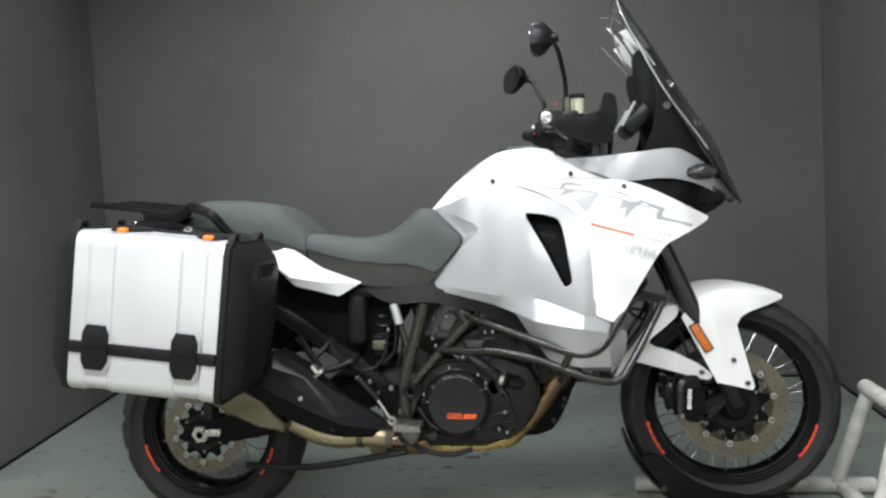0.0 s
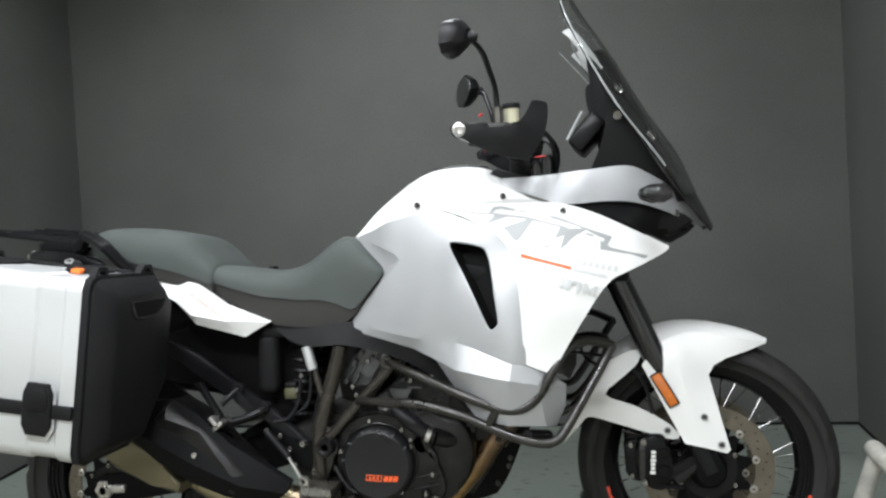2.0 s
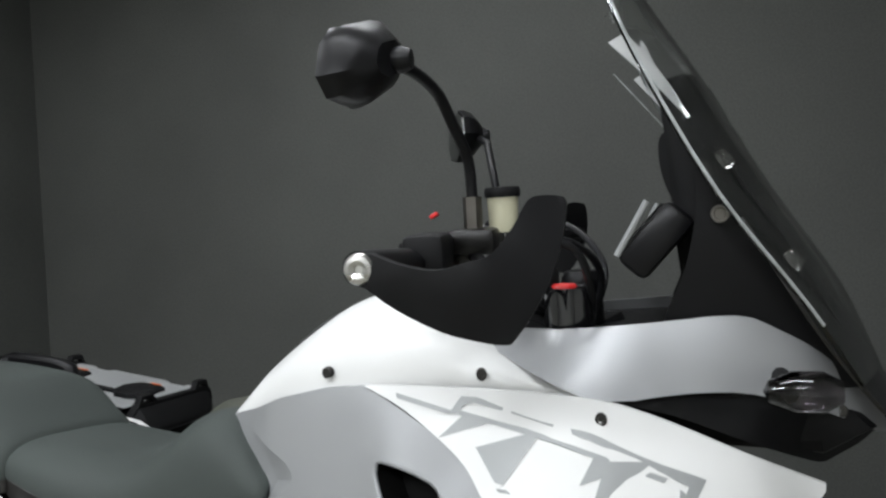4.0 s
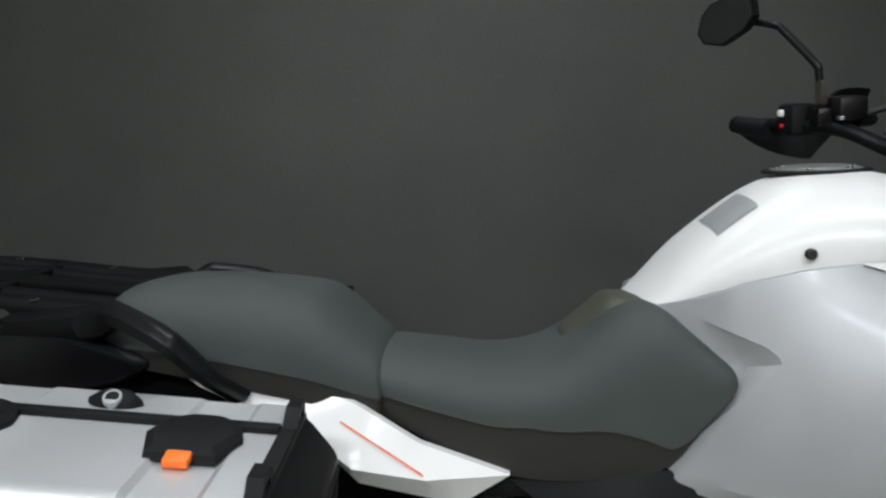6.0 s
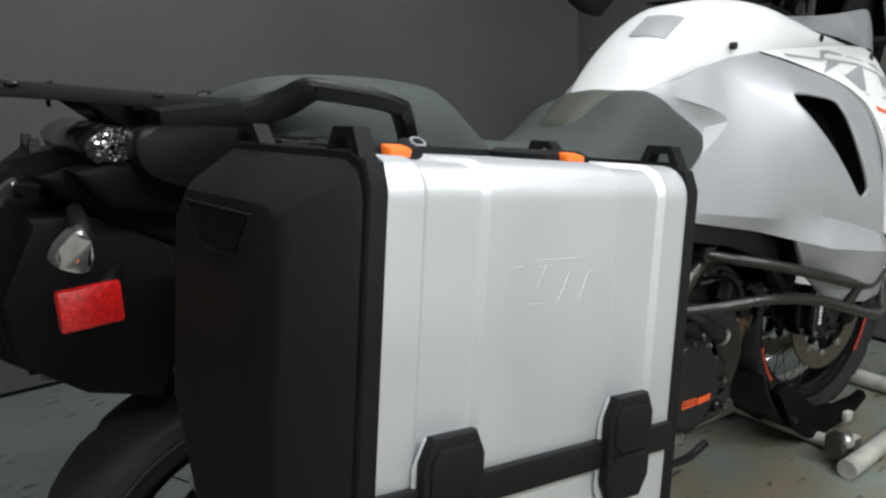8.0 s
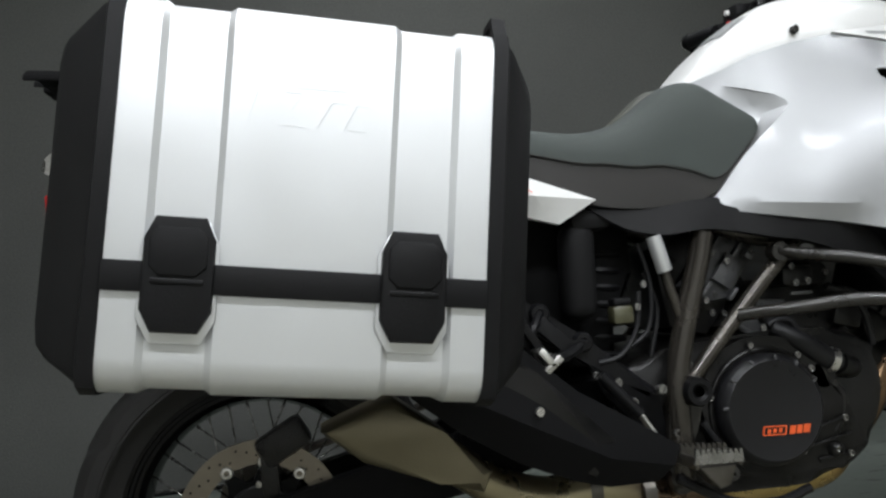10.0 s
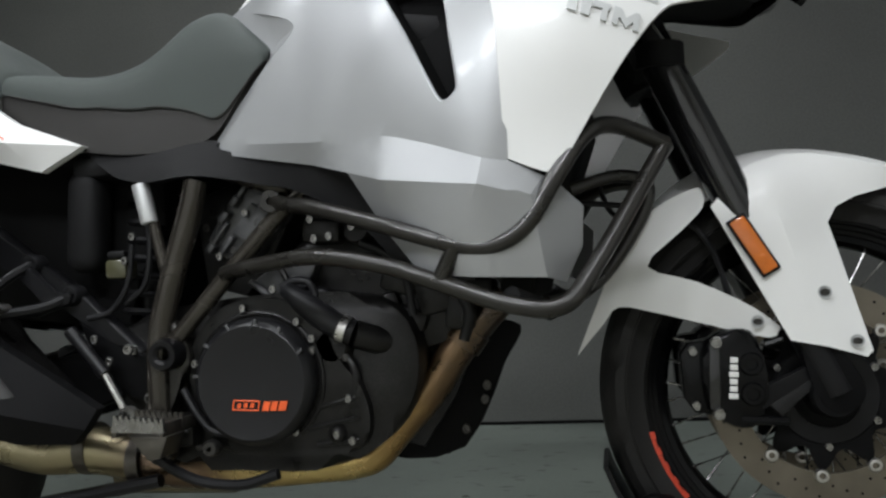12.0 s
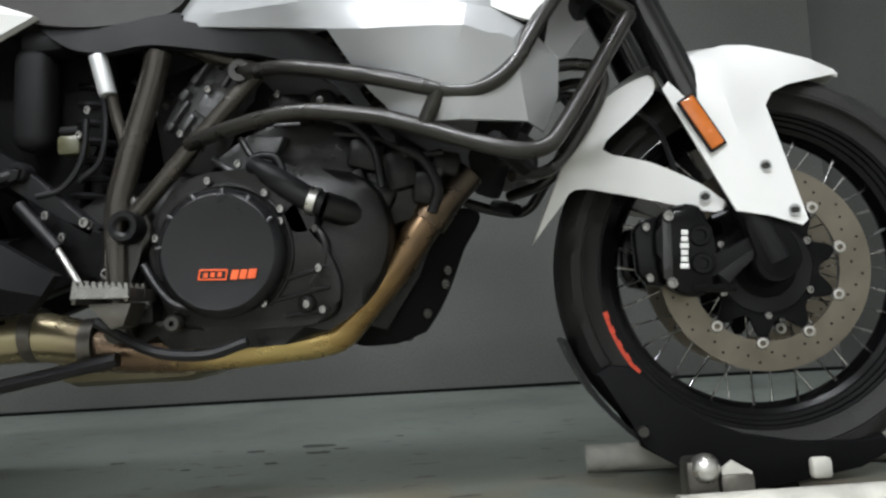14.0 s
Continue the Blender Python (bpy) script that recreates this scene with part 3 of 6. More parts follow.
# silencer, its guard, pipes
part("silencer", prism([(0.108, 0.474), (0.214, 0.512), (0.285, 0.455), (0.350, 0.392), (0.335, 0.362), (0.27, 0.384), (0.165, 0.425)], -0.315, -0.19, 0.014), MUFFLER, bike, "tan heat-stained silencer end")
G_R = [(0.245, 0.535, 0.330), (0.31, 0.505, 0.338), (0.41, 0.452, 0.338), (0.52, 0.395, 0.322), (0.625, 0.368, 0.292)]
G_UP = G_R + [(0.640, 0.395, 0.285), (0.575, 0.437, 0.288), (0.487, 0.492, 0.292), (0.405, 0.566, 0.292), (0.345, 0.604, 0.290), (0.275, 0.602, 0.292)]
G_LO = G_R[::-1] + [(0.236, 0.512, 0.322), (0.303, 0.455, 0.322), (0.387, 0.402, 0.318), (0.47, 0.365, 0.306), (0.52, 0.350, 0.296), (0.60, 0.346, 0.284)]
part("silencer_guard", facets([(G_UP, []), (G_LO, [])], -1, CY, 0.02), SHADED_BLACK, bike, "large angular black silencer heat guard", sharp=20)
part("silencer_body", prism([(0.25, 0.54), (0.33, 0.60), (0.42, 0.53), (0.54, 0.42), (0.50, 0.36), (0.32, 0.44)], -0.34, -0.19, 0.03), CASTING, bike)
part("guard_bolt", bolt_mesh(0.007, 0.005), STEEL, bike).matrix_basis = pose(0.414, -0.358, 0.476, 180)
part("exhaust_header", tube([(0.30, -0.21, 0.395), (0.38, -0.195, 0.340), (0.46, -0.18, 0.312), (0.55, -0.17, 0.312), (0.66, -0.16, 0.286), (0.78, -0.15, 0.276), (0.90, -0.14, 0.279), (0.955, -0.135, 0.283), (0.988, -0.13, 0.293), (1.021, -0.13, 0.327), (1.077, -0.128, 0.386), (1.130, -0.122, 0.454), (1.197, -0.115, 0.525)], [0.030, 0.032, 0.034, 0.037, 0.033, 0.029, 0.027, 0.027, 0.027, 0.027, 0.027, 0.026, 0.025], 20), HEAT, bike, "exhaust header with gold and brown heat tints")
for x, zc in ((0.535, 0.316), (0.625, 0.296)):
    part("pipe_clamp", lathe([(0.036, -0.010), (0.041, -0.010), (0.041, 0.010), (0.036, 0.010)], 24, "X", (x, -0.169, zc), True), DULL_STEEL, bike)
part("header_joint", tube([(1.128, -0.1225, 0.451), (1.146, -0.121, 0.474)], 0.0305, 18, False), HEAT, bike, "welded joint collar on the header")
part("header_joint", tube([(0.742, -0.1525, 0.278), (0.752, -0.152, 0.277)], 0.0315, 18, False), HEAT, bike, "welded joint collar on the header")
part("collector", box((0.24, 0.2, 0.075), (0.66, CY - 0.03, 0.27), 0.03), MUFFLER, bike)
part("side_stand", tube([(0.18, -0.215, 0.238), (0.34, -0.215, 0.230), (0.44, -0.215, 0.236), (0.68, -0.215, 0.275)], 0.0105, 8), BLACK_SATIN, bike)

# engine
part("crankcase", prism(round_outline([(0.60, 0.50), (0.62, 0.36), (0.70, 0.292), (0.80, 0.282), (0.95, 0.286), (1.05, 0.35), (1.08, 0.45), (1.02, 0.53), (0.80, 0.54)], 4), CY - 0.165, CY + 0.17, 0.02), CASTING, bike, "dark cast engine crankcase")
cx, cz = 0.840, 0.417
clutch = part("clutch_cover", lathe([(0.086, -0.175), (0.092, -0.205), (0.093, -0.221), (0.090, -0.228), (0.083, -0.237), (0.081, -0.238), (0.079, -0.2375), (0, -0.239)], 64, "Y", (cx, 0, cz)), COVER, bike, "round graphite clutch cover")
# rim notches as pale grey bars; the chamfer highlight is painted in
for a in (0.50, 1.0, 1.45, 1.95, 2.45, 3.0):
    part("cover_notch", box((0.016, 0.006, 0.0045), (cx + 0.0835 * math.cos(a), -0.2345, cz + 0.0835 * math.sin(a)), 0.001, Matrix.Rotation(-a - 0.25, 4, "Y")), HEAD, clutch, "notch in the cover rim with its glint painted grey")
# outer casing: follows the cover, then runs forward under the water pump
rimout = [(0.728, 0.452), (0.733, 0.40), (0.748, 0.345), (0.785, 0.312), (0.90, 0.306), (0.985, 0.314), (1.005, 0.35), (0.995, 0.40), (0.962, 0.445), (0.945, 0.485), (0.915, 0.518), (0.86, 0.536), (0.80, 0.532), (0.757, 0.505)]
casing = part("clutch_casing", prism(round_outline(rimout, 4), -0.206, -0.165, 0.008), CASTING, bike, "cast casing round the clutch cover")
part("casing_lip", tube([(cx + 0.0985 * math.cos(a), -0.207, cz + 0.0985 * math.sin(a)) for a in np.linspace(-0.9, 3.5, 30)], 0.004, 8, False), CASTING, casing)
part("casing_rib", tube([(0.722, -0.214, 0.408), (0.742, -0.218, 0.376), (0.764, -0.219, 0.351), (0.785, -0.217, 0.343), (0.815, -0.213, 0.339)], 0.0058, 8), COVER, casing)
drain = part("drain_lug", lathe([(0.004, -0.222), (0.010, -0.222), (0.0125, -0.218), (0.0125, -0.20), (0, -0.20)], 16, "Y", (0.763, 0, 0.321)), DARK_BOLT, casing, "dull steel drain lug")
part("drain_tab", box((0.022, 0.006, 0.007), (0.749, -0.213, 0.322), 0.002), DARK_BOLT, drain)
for x0, z0, x1, z1 in ((0.905, 0.37, 0.985, 0.388), (0.91, 0.345, 0.99, 0.36), (0.925, 0.322, 0.99, 0.328)):
    part("case_rib", tube([(x0, -0.207, z0), (x1, -0.207, z1)], 0.0035, 6, False), CASTING, casing)
part("gear_boss", lathe([(0.006, -0.219), (0.010, -0.217), (0.013, -0.211), (0.015, -0.20), (0, -0.20)], 18, "Y", (0.957, 0, 0.337)), CASTING, casing)
bolts([(0.741, 0.445), (0.821, 0.523), (0.925, 0.4575), (0.926, 0.475), (0.904, 0.500), (0.977, 0.387), (0.980, 0.328), (0.896, 0.342), (0.725, 0.350), (0.957, 0.337)], casing, -0.212, size=0.80)
# two-part orange mark on the cover
mark = [(0.812, 0.380), (0.851, 0.378), (0.8535, 0.391), (0.8145, 0.393)]
bm = bmesh.new()
for p, q in zip(mark, mark[1:] + mark[:1]):
    add_tube(bm, [(p[0], -0.2395, p[1]), (q[0], -0.2395, q[1])], 0.0012, 6, False)
for x0 in (0.819, 0.829, 0.839):
    add_prism(bm, [(x0, 0.3825), (x0 + 0.0055, 0.382), (x0 + 0.007, 0.3885), (x0 + 0.0015, 0.389)], -0.2405, -0.239)
part("cover_mark", bm, ORANGE_INK, clutch, "orange outlined mark")
bm = bmesh.new()
for x0, wd in ((0.857, 0.011), (0.8695, 0.010), (0.881, 0.0125)):
    add_prism(bm, [(x0, 0.3775), (x0 + wd - 0.001, 0.377), (x0 + wd + 0.003, 0.390), (x0 + 0.004, 0.3905)], -0.2405, -0.239)
part("cover_badge", bm, ORANGE_INK, clutch, "solid orange badge")
# rear cylinder: a grey cam cover leaning back between the frame tubes, ribs along it
part("rear_cylinder", prism([(0.70, 0.70), (0.80, 0.735), (0.885, 0.69), (0.83, 0.585), (0.79, 0.54), (0.72, 0.56)], -0.13, 0.09, 0.012), CASTING, bike, "dark rear cylinder barrel")
headc = part("head_casting", prism([(0.738, 0.632), (0.765, 0.672), (0.805, 0.722), (0.840, 0.726), (0.880, 0.692), (0.868, 0.660), (0.822, 0.602), (0.770, 0.598)], -0.158, -0.10, 0.010), HEAD, bike, "grey cylinder head cover with cast ribs")
part("cover_plate", prism([(0.788, 0.640), (0.822, 0.684), (0.851, 0.664), (0.818, 0.618)], -0.172, -0.156, 0.005), HEAD, headc, "smooth grey cover plate")
for x, z, n, w in ((0.762, 0.634, 0.058, 0.007), (0.778, 0.622, 0.030, 0.009), (0.804, 0.700, 0.050, 0.007), (0.846, 0.690, 0.044, 0.008), (0.826, 0.610, 0.026, 0.007)):
    part("casting_rib", box((n, 0.014, w), (x, -0.164, z), 0.003, Matrix.Rotation(-0.88, 4, "Y")), HEAD, headc)
for x, z, w, h in ((0.776, 0.665, 0.020, 0.013), (0.795, 0.688, 0.017, 0.012), (0.862, 0.676, 0.020, 0.016), (0.752, 0.618, 0.016, 0.013), (0.836, 0.712, 0.024, 0.012)):
    part("casting_boss", box((w, 0.02, h), (x, -0.166, z), 0.004, Matrix.Rotation(-0.88, 4, "Y")), HEAD, headc)
bolts([(0.770, 0.604), (0.779, 0.582), (0.800, 0.579), (0.815, 0.668), (0.862, 0.682)], headc, -0.176, size=0.8)
bolts([(0.790, 0.612), (0.747, 0.650)], headc, -0.172, True, 0.8)
# front cylinder and the parts before it
front = part("front_cylinder", prism([(0.80, 0.556), (0.862, 0.60), (0.892, 0.625), (0.96, 0.63), (1.08, 0.60), (1.16, 0.545), (1.17, 0.47), (1.05, 0.44), (0.93, 0.48), (0.85, 0.53)], CY - 0.12, CY + 0.12, 0.012), CASTING, bike, "dark front cylinder casting")
part("case_plate", prism([(0.812, 0.560), (0.868, 0.598), (0.925, 0.592), (0.900, 0.545), (0.855, 0.535)], -0.165, -0.13, 0.006), HEAD, front, "grey cast side plate")
part("casting_rib", tube([(0.815, -0.170, 0.563), (0.862, -0.172, 0.528)], 0.0055, 8, False), HEAD, front)
part("casting_rib", tube([(0.858, -0.168, 0.592), (0.880, -0.170, 0.552)], 0.005, 8, False), CASTING, front)
part("coil_housing", box((0.060, 0.05, 0.036), (0.938, -0.165, 0.632), 0.008, Matrix.Rotation(0.06, 4, "Y")), CASTING, front)
part("coil_strip", box((0.040, 0.006, 0.005), (0.937, -0.192, 0.602), 0.0015, Matrix.Rotation(0.02, 4, "Y")), HEAD, front, "pale metal strip")
part("throttle_body", lathe([(0, -0.17), (0.020, -0.17), (0.026, -0.16), (0.028, -0.10), (0, -0.10)], 20, "Y", (0.985, 0, 0.634)), CASTING, front)
bolts([(0.860, 0.549), (0.987, 0.634), (0.929, 0.620), (0.952, 0.622), (0.924, 0.649)], front, -0.190, size=0.85)
part("water_pump", lathe([(0, -0.206), (0.022, -0.206), (0.027, -0.200), (0.030, -0.18), (0.036, -0.15), (0, -0.15)], 24, "Y", (0.952, 0, 0.462)), CASTING, bike, "dark round water pump cover")
bolts([(0.935, 0.480), (0.966, 0.478), (0.972, 0.445), (0.940, 0.440)], bike, -0.204, True, 0.8)
part("pump_pipe", tube([(0.968, -0.195, 0.452), (0.985, -0.20, 0.425), (0.982, -0.20, 0.392), (0.962, -0.20, 0.365)], 0.007, 10), CASTING, bike)
# coolant elbow with its clip, the pipe behind it, small hoses and wires
part("coolant_hose", tube([(0.880, -0.185, 0.548), (0.903, -0.195, 0.531), (0.935, -0.20, 0.508), (0.965, -0.20, 0.488), (0.985, -0.198, 0.479)], [0.013, 0.017, 0.019, 0.019, 0.018], 16), HOSE, bike, "black rubber coolant hose elbow")
clip = part("hose_clip", lathe([(0.0195, -0.006), (0.0218, -0.006), (0.0218, 0.006), (0.0195, 0.006)], 24, "X", (0, 0, 0), True), STEEL, bike, "bright steel hose clip")
clip.matrix_basis = pose(0.972, -0.20, 0.484, 0, 22, 0)
part("coolant_pipe", tube([(0.985, -0.195, 0.478), (1.02, -0.175, 0.466), (1.055, -0.13, 0.462), (1.10, -0.09, 0.455)], 0.021, 12), CASTING, bike)
for k, line in enumerate((((0.872, 0.552), (0.892, 0.560), (0.915, 0.556), (0.925, 0.535)), ((0.995, 0.61), (1.03, 0.595), (1.06, 0.56), (1.07, 0.50)), ((0.905, 0.536), (0.93, 0.540), (0.945, 0.525), (0.948, 0.495)), ((1.10, 0.56), (1.13, 0.54), (1.15, 0.50), (1.14, 0.46)), ((1.00, 0.59), (1.06, 0.58), (1.12, 0.55), (1.16, 0.55)))):
    part("hose", tube([(x, -0.185 + 0.006 * k, z) for x, z in line], (0.006, 0.006, 0.009, 0.008, 0.005)[k], 10), HOSE, bike)
for x, z, w, h, a in ((1.045, 0.555, 0.055, 0.045, 0.3), (1.095, 0.53, 0.05, 0.06, -0.2), (1.135, 0.50, 0.045, 0.05, 0.1), (1.06, 0.495, 0.05, 0.03, 0.4), (1.165, 0.535, 0.04, 0.035, 0.2), (1.02, 0.515, 0.05, 0.035, -0.3)):
    part("engine_fitting", box((w, 0.05, h), (x, -0.135, z), 0.008, Matrix.Rotation(a, 4, "Y")), CASTING, bike)
bolts([(1.155, 0.520), (1.105, 0.552), (0.975, 0.505)], bike, -0.168, True, 0.9)
part("header_sensor", tube([(1.030, -0.158, 0.448), (1.066, -0.150, 0.416)], 0.0055, 8, False), DULL_STEEL, bike, "lambda sensor beside the header")
part("guard_insert", prism([(0.990, 0.308), (1.022, 0.342), (1.078, 0.425), (1.135, 0.44), (1.108, 0.372), (1.050, 0.290)], -0.072, -0.060, 0.004), COVER, bike, "grey plate set in the engine guard")
part("skid_plate", skin(round_outline([(0.975, 0.290), (1.002, 0.267), (1.060, 0.266), (1.108, 0.282), (1.134, 0.318), (1.158, 0.365), (1.178, 0.413), (1.206, 0.472), (1.120, 0.480), (1.082, 0.425), (1.020, 0.330)], 4, (2, 3)), depth_field([(0.99, 0.29, 0.02), (1.1, 0.28, 0.014), (1.2, 0.47, 0.010), (1.12, 0.35, 0.014)]), -1, 0.012, mid=CY), SHADED_BLACK, bike, "black engine guard plate")
part("skid_floor", prism([(0.93, 0.288), (1.0, 0.269), (1.08, 0.269), (1.125, 0.315), (1.20, 0.466), (1.185, 0.470), (1.11, 0.325), (1.07, 0.284)], CY - 0.008, CY + 0.035, 0.004), BLACK, bike)
bolts([(1.113, 0.312), (1.145, 0.358), (1.150, 0.380)], bike, -0.042, True, 1.1)
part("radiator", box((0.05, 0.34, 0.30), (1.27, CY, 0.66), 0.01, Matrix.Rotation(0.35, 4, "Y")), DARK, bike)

# trellis frame and subframe
FR = [[(0.757, 0.718), (0.744, 0.67), (0.702, 0.545), (0.686, 0.47), (0.682, 0.31)], [(0.93, 0.700), (0.885, 0.658), (0.80, 0.572), (0.712, 0.480)], [(0.676, 0.70), (0.690, 0.63), (0.704, 0.575)], [(0.76, 0.745), (0.90, 0.70), (1.05, 0.72), (1.20, 0.80), (1.36, 0.95)], [(0.93, 0.71), (1.10, 0.76), (1.30, 0.86)]]
for s in (-1, 1):
    for k, line in enumerate(FR):
        lat = 0.195 if k < 3 else 0.16
        part("frame_tube", tube([(x, CY + s * (lat - 0.03 * max(0, x - 1.0)), z) for x, z in line], (0.0190, 0.0130, 0.0090, 0.0150, 0.0150)[k], 14), FRAME_PAINT, bike, "bronze-grey frame tube")
    part("pivot_plate", prism(round_outline([(0.705, 0.51), (0.672, 0.46), (0.658, 0.35), (0.665, 0.30), (0.70, 0.31), (0.705, 0.40), (0.735, 0.445), (0.728, 0.485)], 4), CY + s * 0.17, CY + s * 0.198, 0.006), BRONZE, bike)
    part("pivot_cap", lathe([(0.009, 0), (0.014, -0.004), (0.021, -0.004), (0.024, 0.004), (0.024, 0.03), (0, 0.03)], 24, "Y", (0.708, CY - 0.225 if s < 0 else CY + 0.195, 0.462)), BLACK_SATIN, bike)
part("chrome_link", lathe([(0, -0.042), (0.0125, -0.042), (0.0135, -0.038), (0.0135, 0.042), (0, 0.042)], 16, "Z"), ALU, bike, "bright metal sleeve on the frame strut").matrix_basis = pose(0.675, -0.222, 0.688, 0, -13) @ Matrix.Diagonal((0.95, 0.95, 0.72, 1))
beam = part("subframe_beam", prism([(0.270, 0.742), (0.364, 0.699), (0.459, 0.622), (0.536, 0.568), (0.656, 0.468), (0.642, 0.444), (0.525, 0.532), (0.445, 0.584), (0.350, 0.657), (0.262, 0.700)], CY - 0.185, CY - 0.158, 0.009), BLACK_SATIN, bike, "black box-section subframe beam")
for x, z in ((0.467, 0.609), (0.535, 0.557)):
    part("beam_boss", lathe([(0.007, -0.216), (0.013, -0.216), (0.0165, -0.210), (0.0165, -0.19), (0.007, -0.19)], 20, "Y", (x, 0, z), True), BLACK_SATIN, beam)
part("beam_gusset", prism([(0.540, 0.523), (0.600, 0.478), (0.658, 0.462), (0.668, 0.385), (0.625, 0.400), (0.562, 0.470)], -0.205, -0.190, 0.004), SHADED_BLACK, beam)
part("peg_stay", tube([(0.467, -0.21, 0.609), (0.452, -0.235, 0.592), (0.437, -0.25, 0.576)], 0.0075, 8), BLACK_SATIN, beam)
part("peg_stay", tube([(0.535, -0.21, 0.556), (0.50, -0.235, 0.540), (0.452, -0.27, 0.533)], 0.0085, 8), BLACK_SATIN, beam)
# added near-black filler that closes and darkens the space behind the subframe tubes
part("subframe_filler", prism([(0.30, 0.80), (0.66, 0.79), (0.66, 0.66), (0.60, 0.58), (0.60, 0.50), (0.50, 0.52), (0.36, 0.60), (0.28, 0.70)], CY - 0.12, CY + 0.15, 0.01), DARK, bike)
part("air_duct", box((0.058, 0.06, 0.16), (0.548, -0.175, 0.672), 0.022, Matrix.Rotation(0.06, 4, "Y"), 3), BLACK, bike, "black upright air duct")
part("duct_boot", box((0.07, 0.05, 0.035), (0.572, -0.18, 0.755), 0.012), BLACK, bike)
bolts([(0.583, 0.488), (0.607, 0.454), (0.649, 0.470), (0.547, 0.502)], bike, -0.222, size=0.95)
again(BOLT, pose(0.673, -0.225, 0.398, 180), bike)
# shock with its spring
bm = tube([(0.62, CY - 0.08, 0.74), (0.60, CY - 0.08, 0.50)], 0.022, 12, False)
part("shock_absorber", bm, BLACK_SATIN, bike)
coil = [(0.62 - 0.02 * t + 0.042 * math.cos(t * 44), CY - 0.08 + 0.042 * math.sin(t * 44), 0.72 - 0.2 * t) for t in np.linspace(0, 1, 84)]
part("shock_spring", tube(coil, 0.006, 6, False), BLACK_SATIN, bike)
part("fluid_reservoir", box((0.036, 0.035, 0.030), (0.611, -0.19, 0.594), 0.006), FLUID_DARK, bike, "small amber brake fluid tank")
part("reservoir_cap", box((0.030, 0.032, 0.012), (0.611, -0.19, 0.616), 0.004), BLACK, bike)
bolts([(0.632, 0.605), (0.646, 0.641)], bike, -0.212, size=0.85)
for k, line in enumerate((((0.64, 0.63), (0.63, 0.57), (0.60, 0.53), (0.56, 0.52)), ((0.65, 0.71), (0.665, 0.64), (0.655, 0.57), (0.62, 0.54)), ((0.61, 0.47), (0.585, 0.44), (0.60, 0.40)), ((0.66, 0.66), (0.68, 0.60), (0.66, 0.52)))):
    part("cable", tube([(x, -0.205 + 0.008 * k, z) for x, z in line], 0.0045, 8), HOSE, bike)
# brake pedal linkage, pegs
part("master_cylinder", tube([(0.550, -0.235, 0.504), (0.608, -0.238, 0.437)], 0.010, 10, False), BLACK_SATIN, bike)
part("push_rod", tube([(0.608, -0.238, 0.437), (0.640, -0.24, 0.384)], 0.005, 8, False), STEEL, bike)
part("rod_end", lathe([(0.006, -0.006), (0.013, -0.006), (0.013, 0.006), (0.006, 0.006)], 14, "Y", (0.647, -0.24, 0.376), True), STEEL, bike)
part("brake_pedal", tube([(0.66, -0.235, 0.33), (0.74, -0.24, 0.285), (0.82, -0.245, 0.275), (0.88, -0.245, 0.29)], 0.008, 8), BLACK_SATIN, bike)


def foot_peg(x, y, z, s):
    saw = [(x - 0.044, z - 0.004), (x + 0.036, z - 0.007), (x + 0.036, z + 0.004)]
    for k in range(9):
        u = x + 0.036 - 0.0089 * k
        saw += [(u - 0.0012, z + 0.013 + 0.0008 * k), (u - 0.0046, z + 0.013 + 0.0008 * k), (u - 0.0056, z + 0.004 + 0.0008 * k)]
    peg = part("foot_peg", prism(saw, y + s * 0.040, y + s * 0.046), BOLT_STEEL, bike, "bright toothed steel foot peg")
    part("peg_plate", prism(saw, y - s * 0.012, y - s * 0.006), DULL_STEEL, peg)
    for u in (-0.040, 0.032):
        part("peg_rail", box((0.006, 0.09, 0.018), (x + u, y, z - 0.003), 0.001), DULL_STEEL, peg)
    part("peg_web", prism([(x - 0.030, z - 0.012), (x + 0.032, z - 0.014), (x + 0.020, z - 0.044), (x + 0.002, z - 0.048)], y - s * 0.02, y + s * 0.030, 0.003), DULL_STEEL, peg)
    part("peg_bracket", box((0.05, 0.05, 0.05), (x + 0.005, y - s * 0.07, z - 0.02), 0.01), CASTING, peg)


foot_peg(0.704, -0.258, 0.366, -1)
foot_peg(0.685, 0.255, 0.352, 1)
for dx in (0.0, 0.016):
    part("passenger_peg", prism([(0.374 + dx, 0.634 + dx * 0.3), (0.386 + dx, 0.637 + dx * 0.3), (0.446 + dx * 0.6, 0.552), (0.434 + dx * 0.6, 0.545)], -0.268 - dx, -0.252 - dx, 0.003), BLACK_SATIN, bike, "folded black passenger peg")
part("peg_hanger", prism([(0.462, 0.606), (0.476, 0.602), (0.508, 0.562), (0.545, 0.560), (0.540, 0.545), (0.478, 0.526), (0.462, 0.532), (0.500, 0.548), (0.458, 0.580)], -0.222, -0.208, 0.003), BLACK_SATIN, bike)
bm = box((0.035, 0.06, 0.012), (0.446, -0.285, 0.545), 0.003, Matrix.Rotation(0.9, 4, "Y"))
add_box(bm, (0.012, 0.06, 0.035), (0.454, -0.285, 0.535), 0.003, Matrix.Rotation(0.9, 4, "Y"))
part("passenger_peg_tip", bm, STEEL, bike, "folded passenger peg end in bare metal")

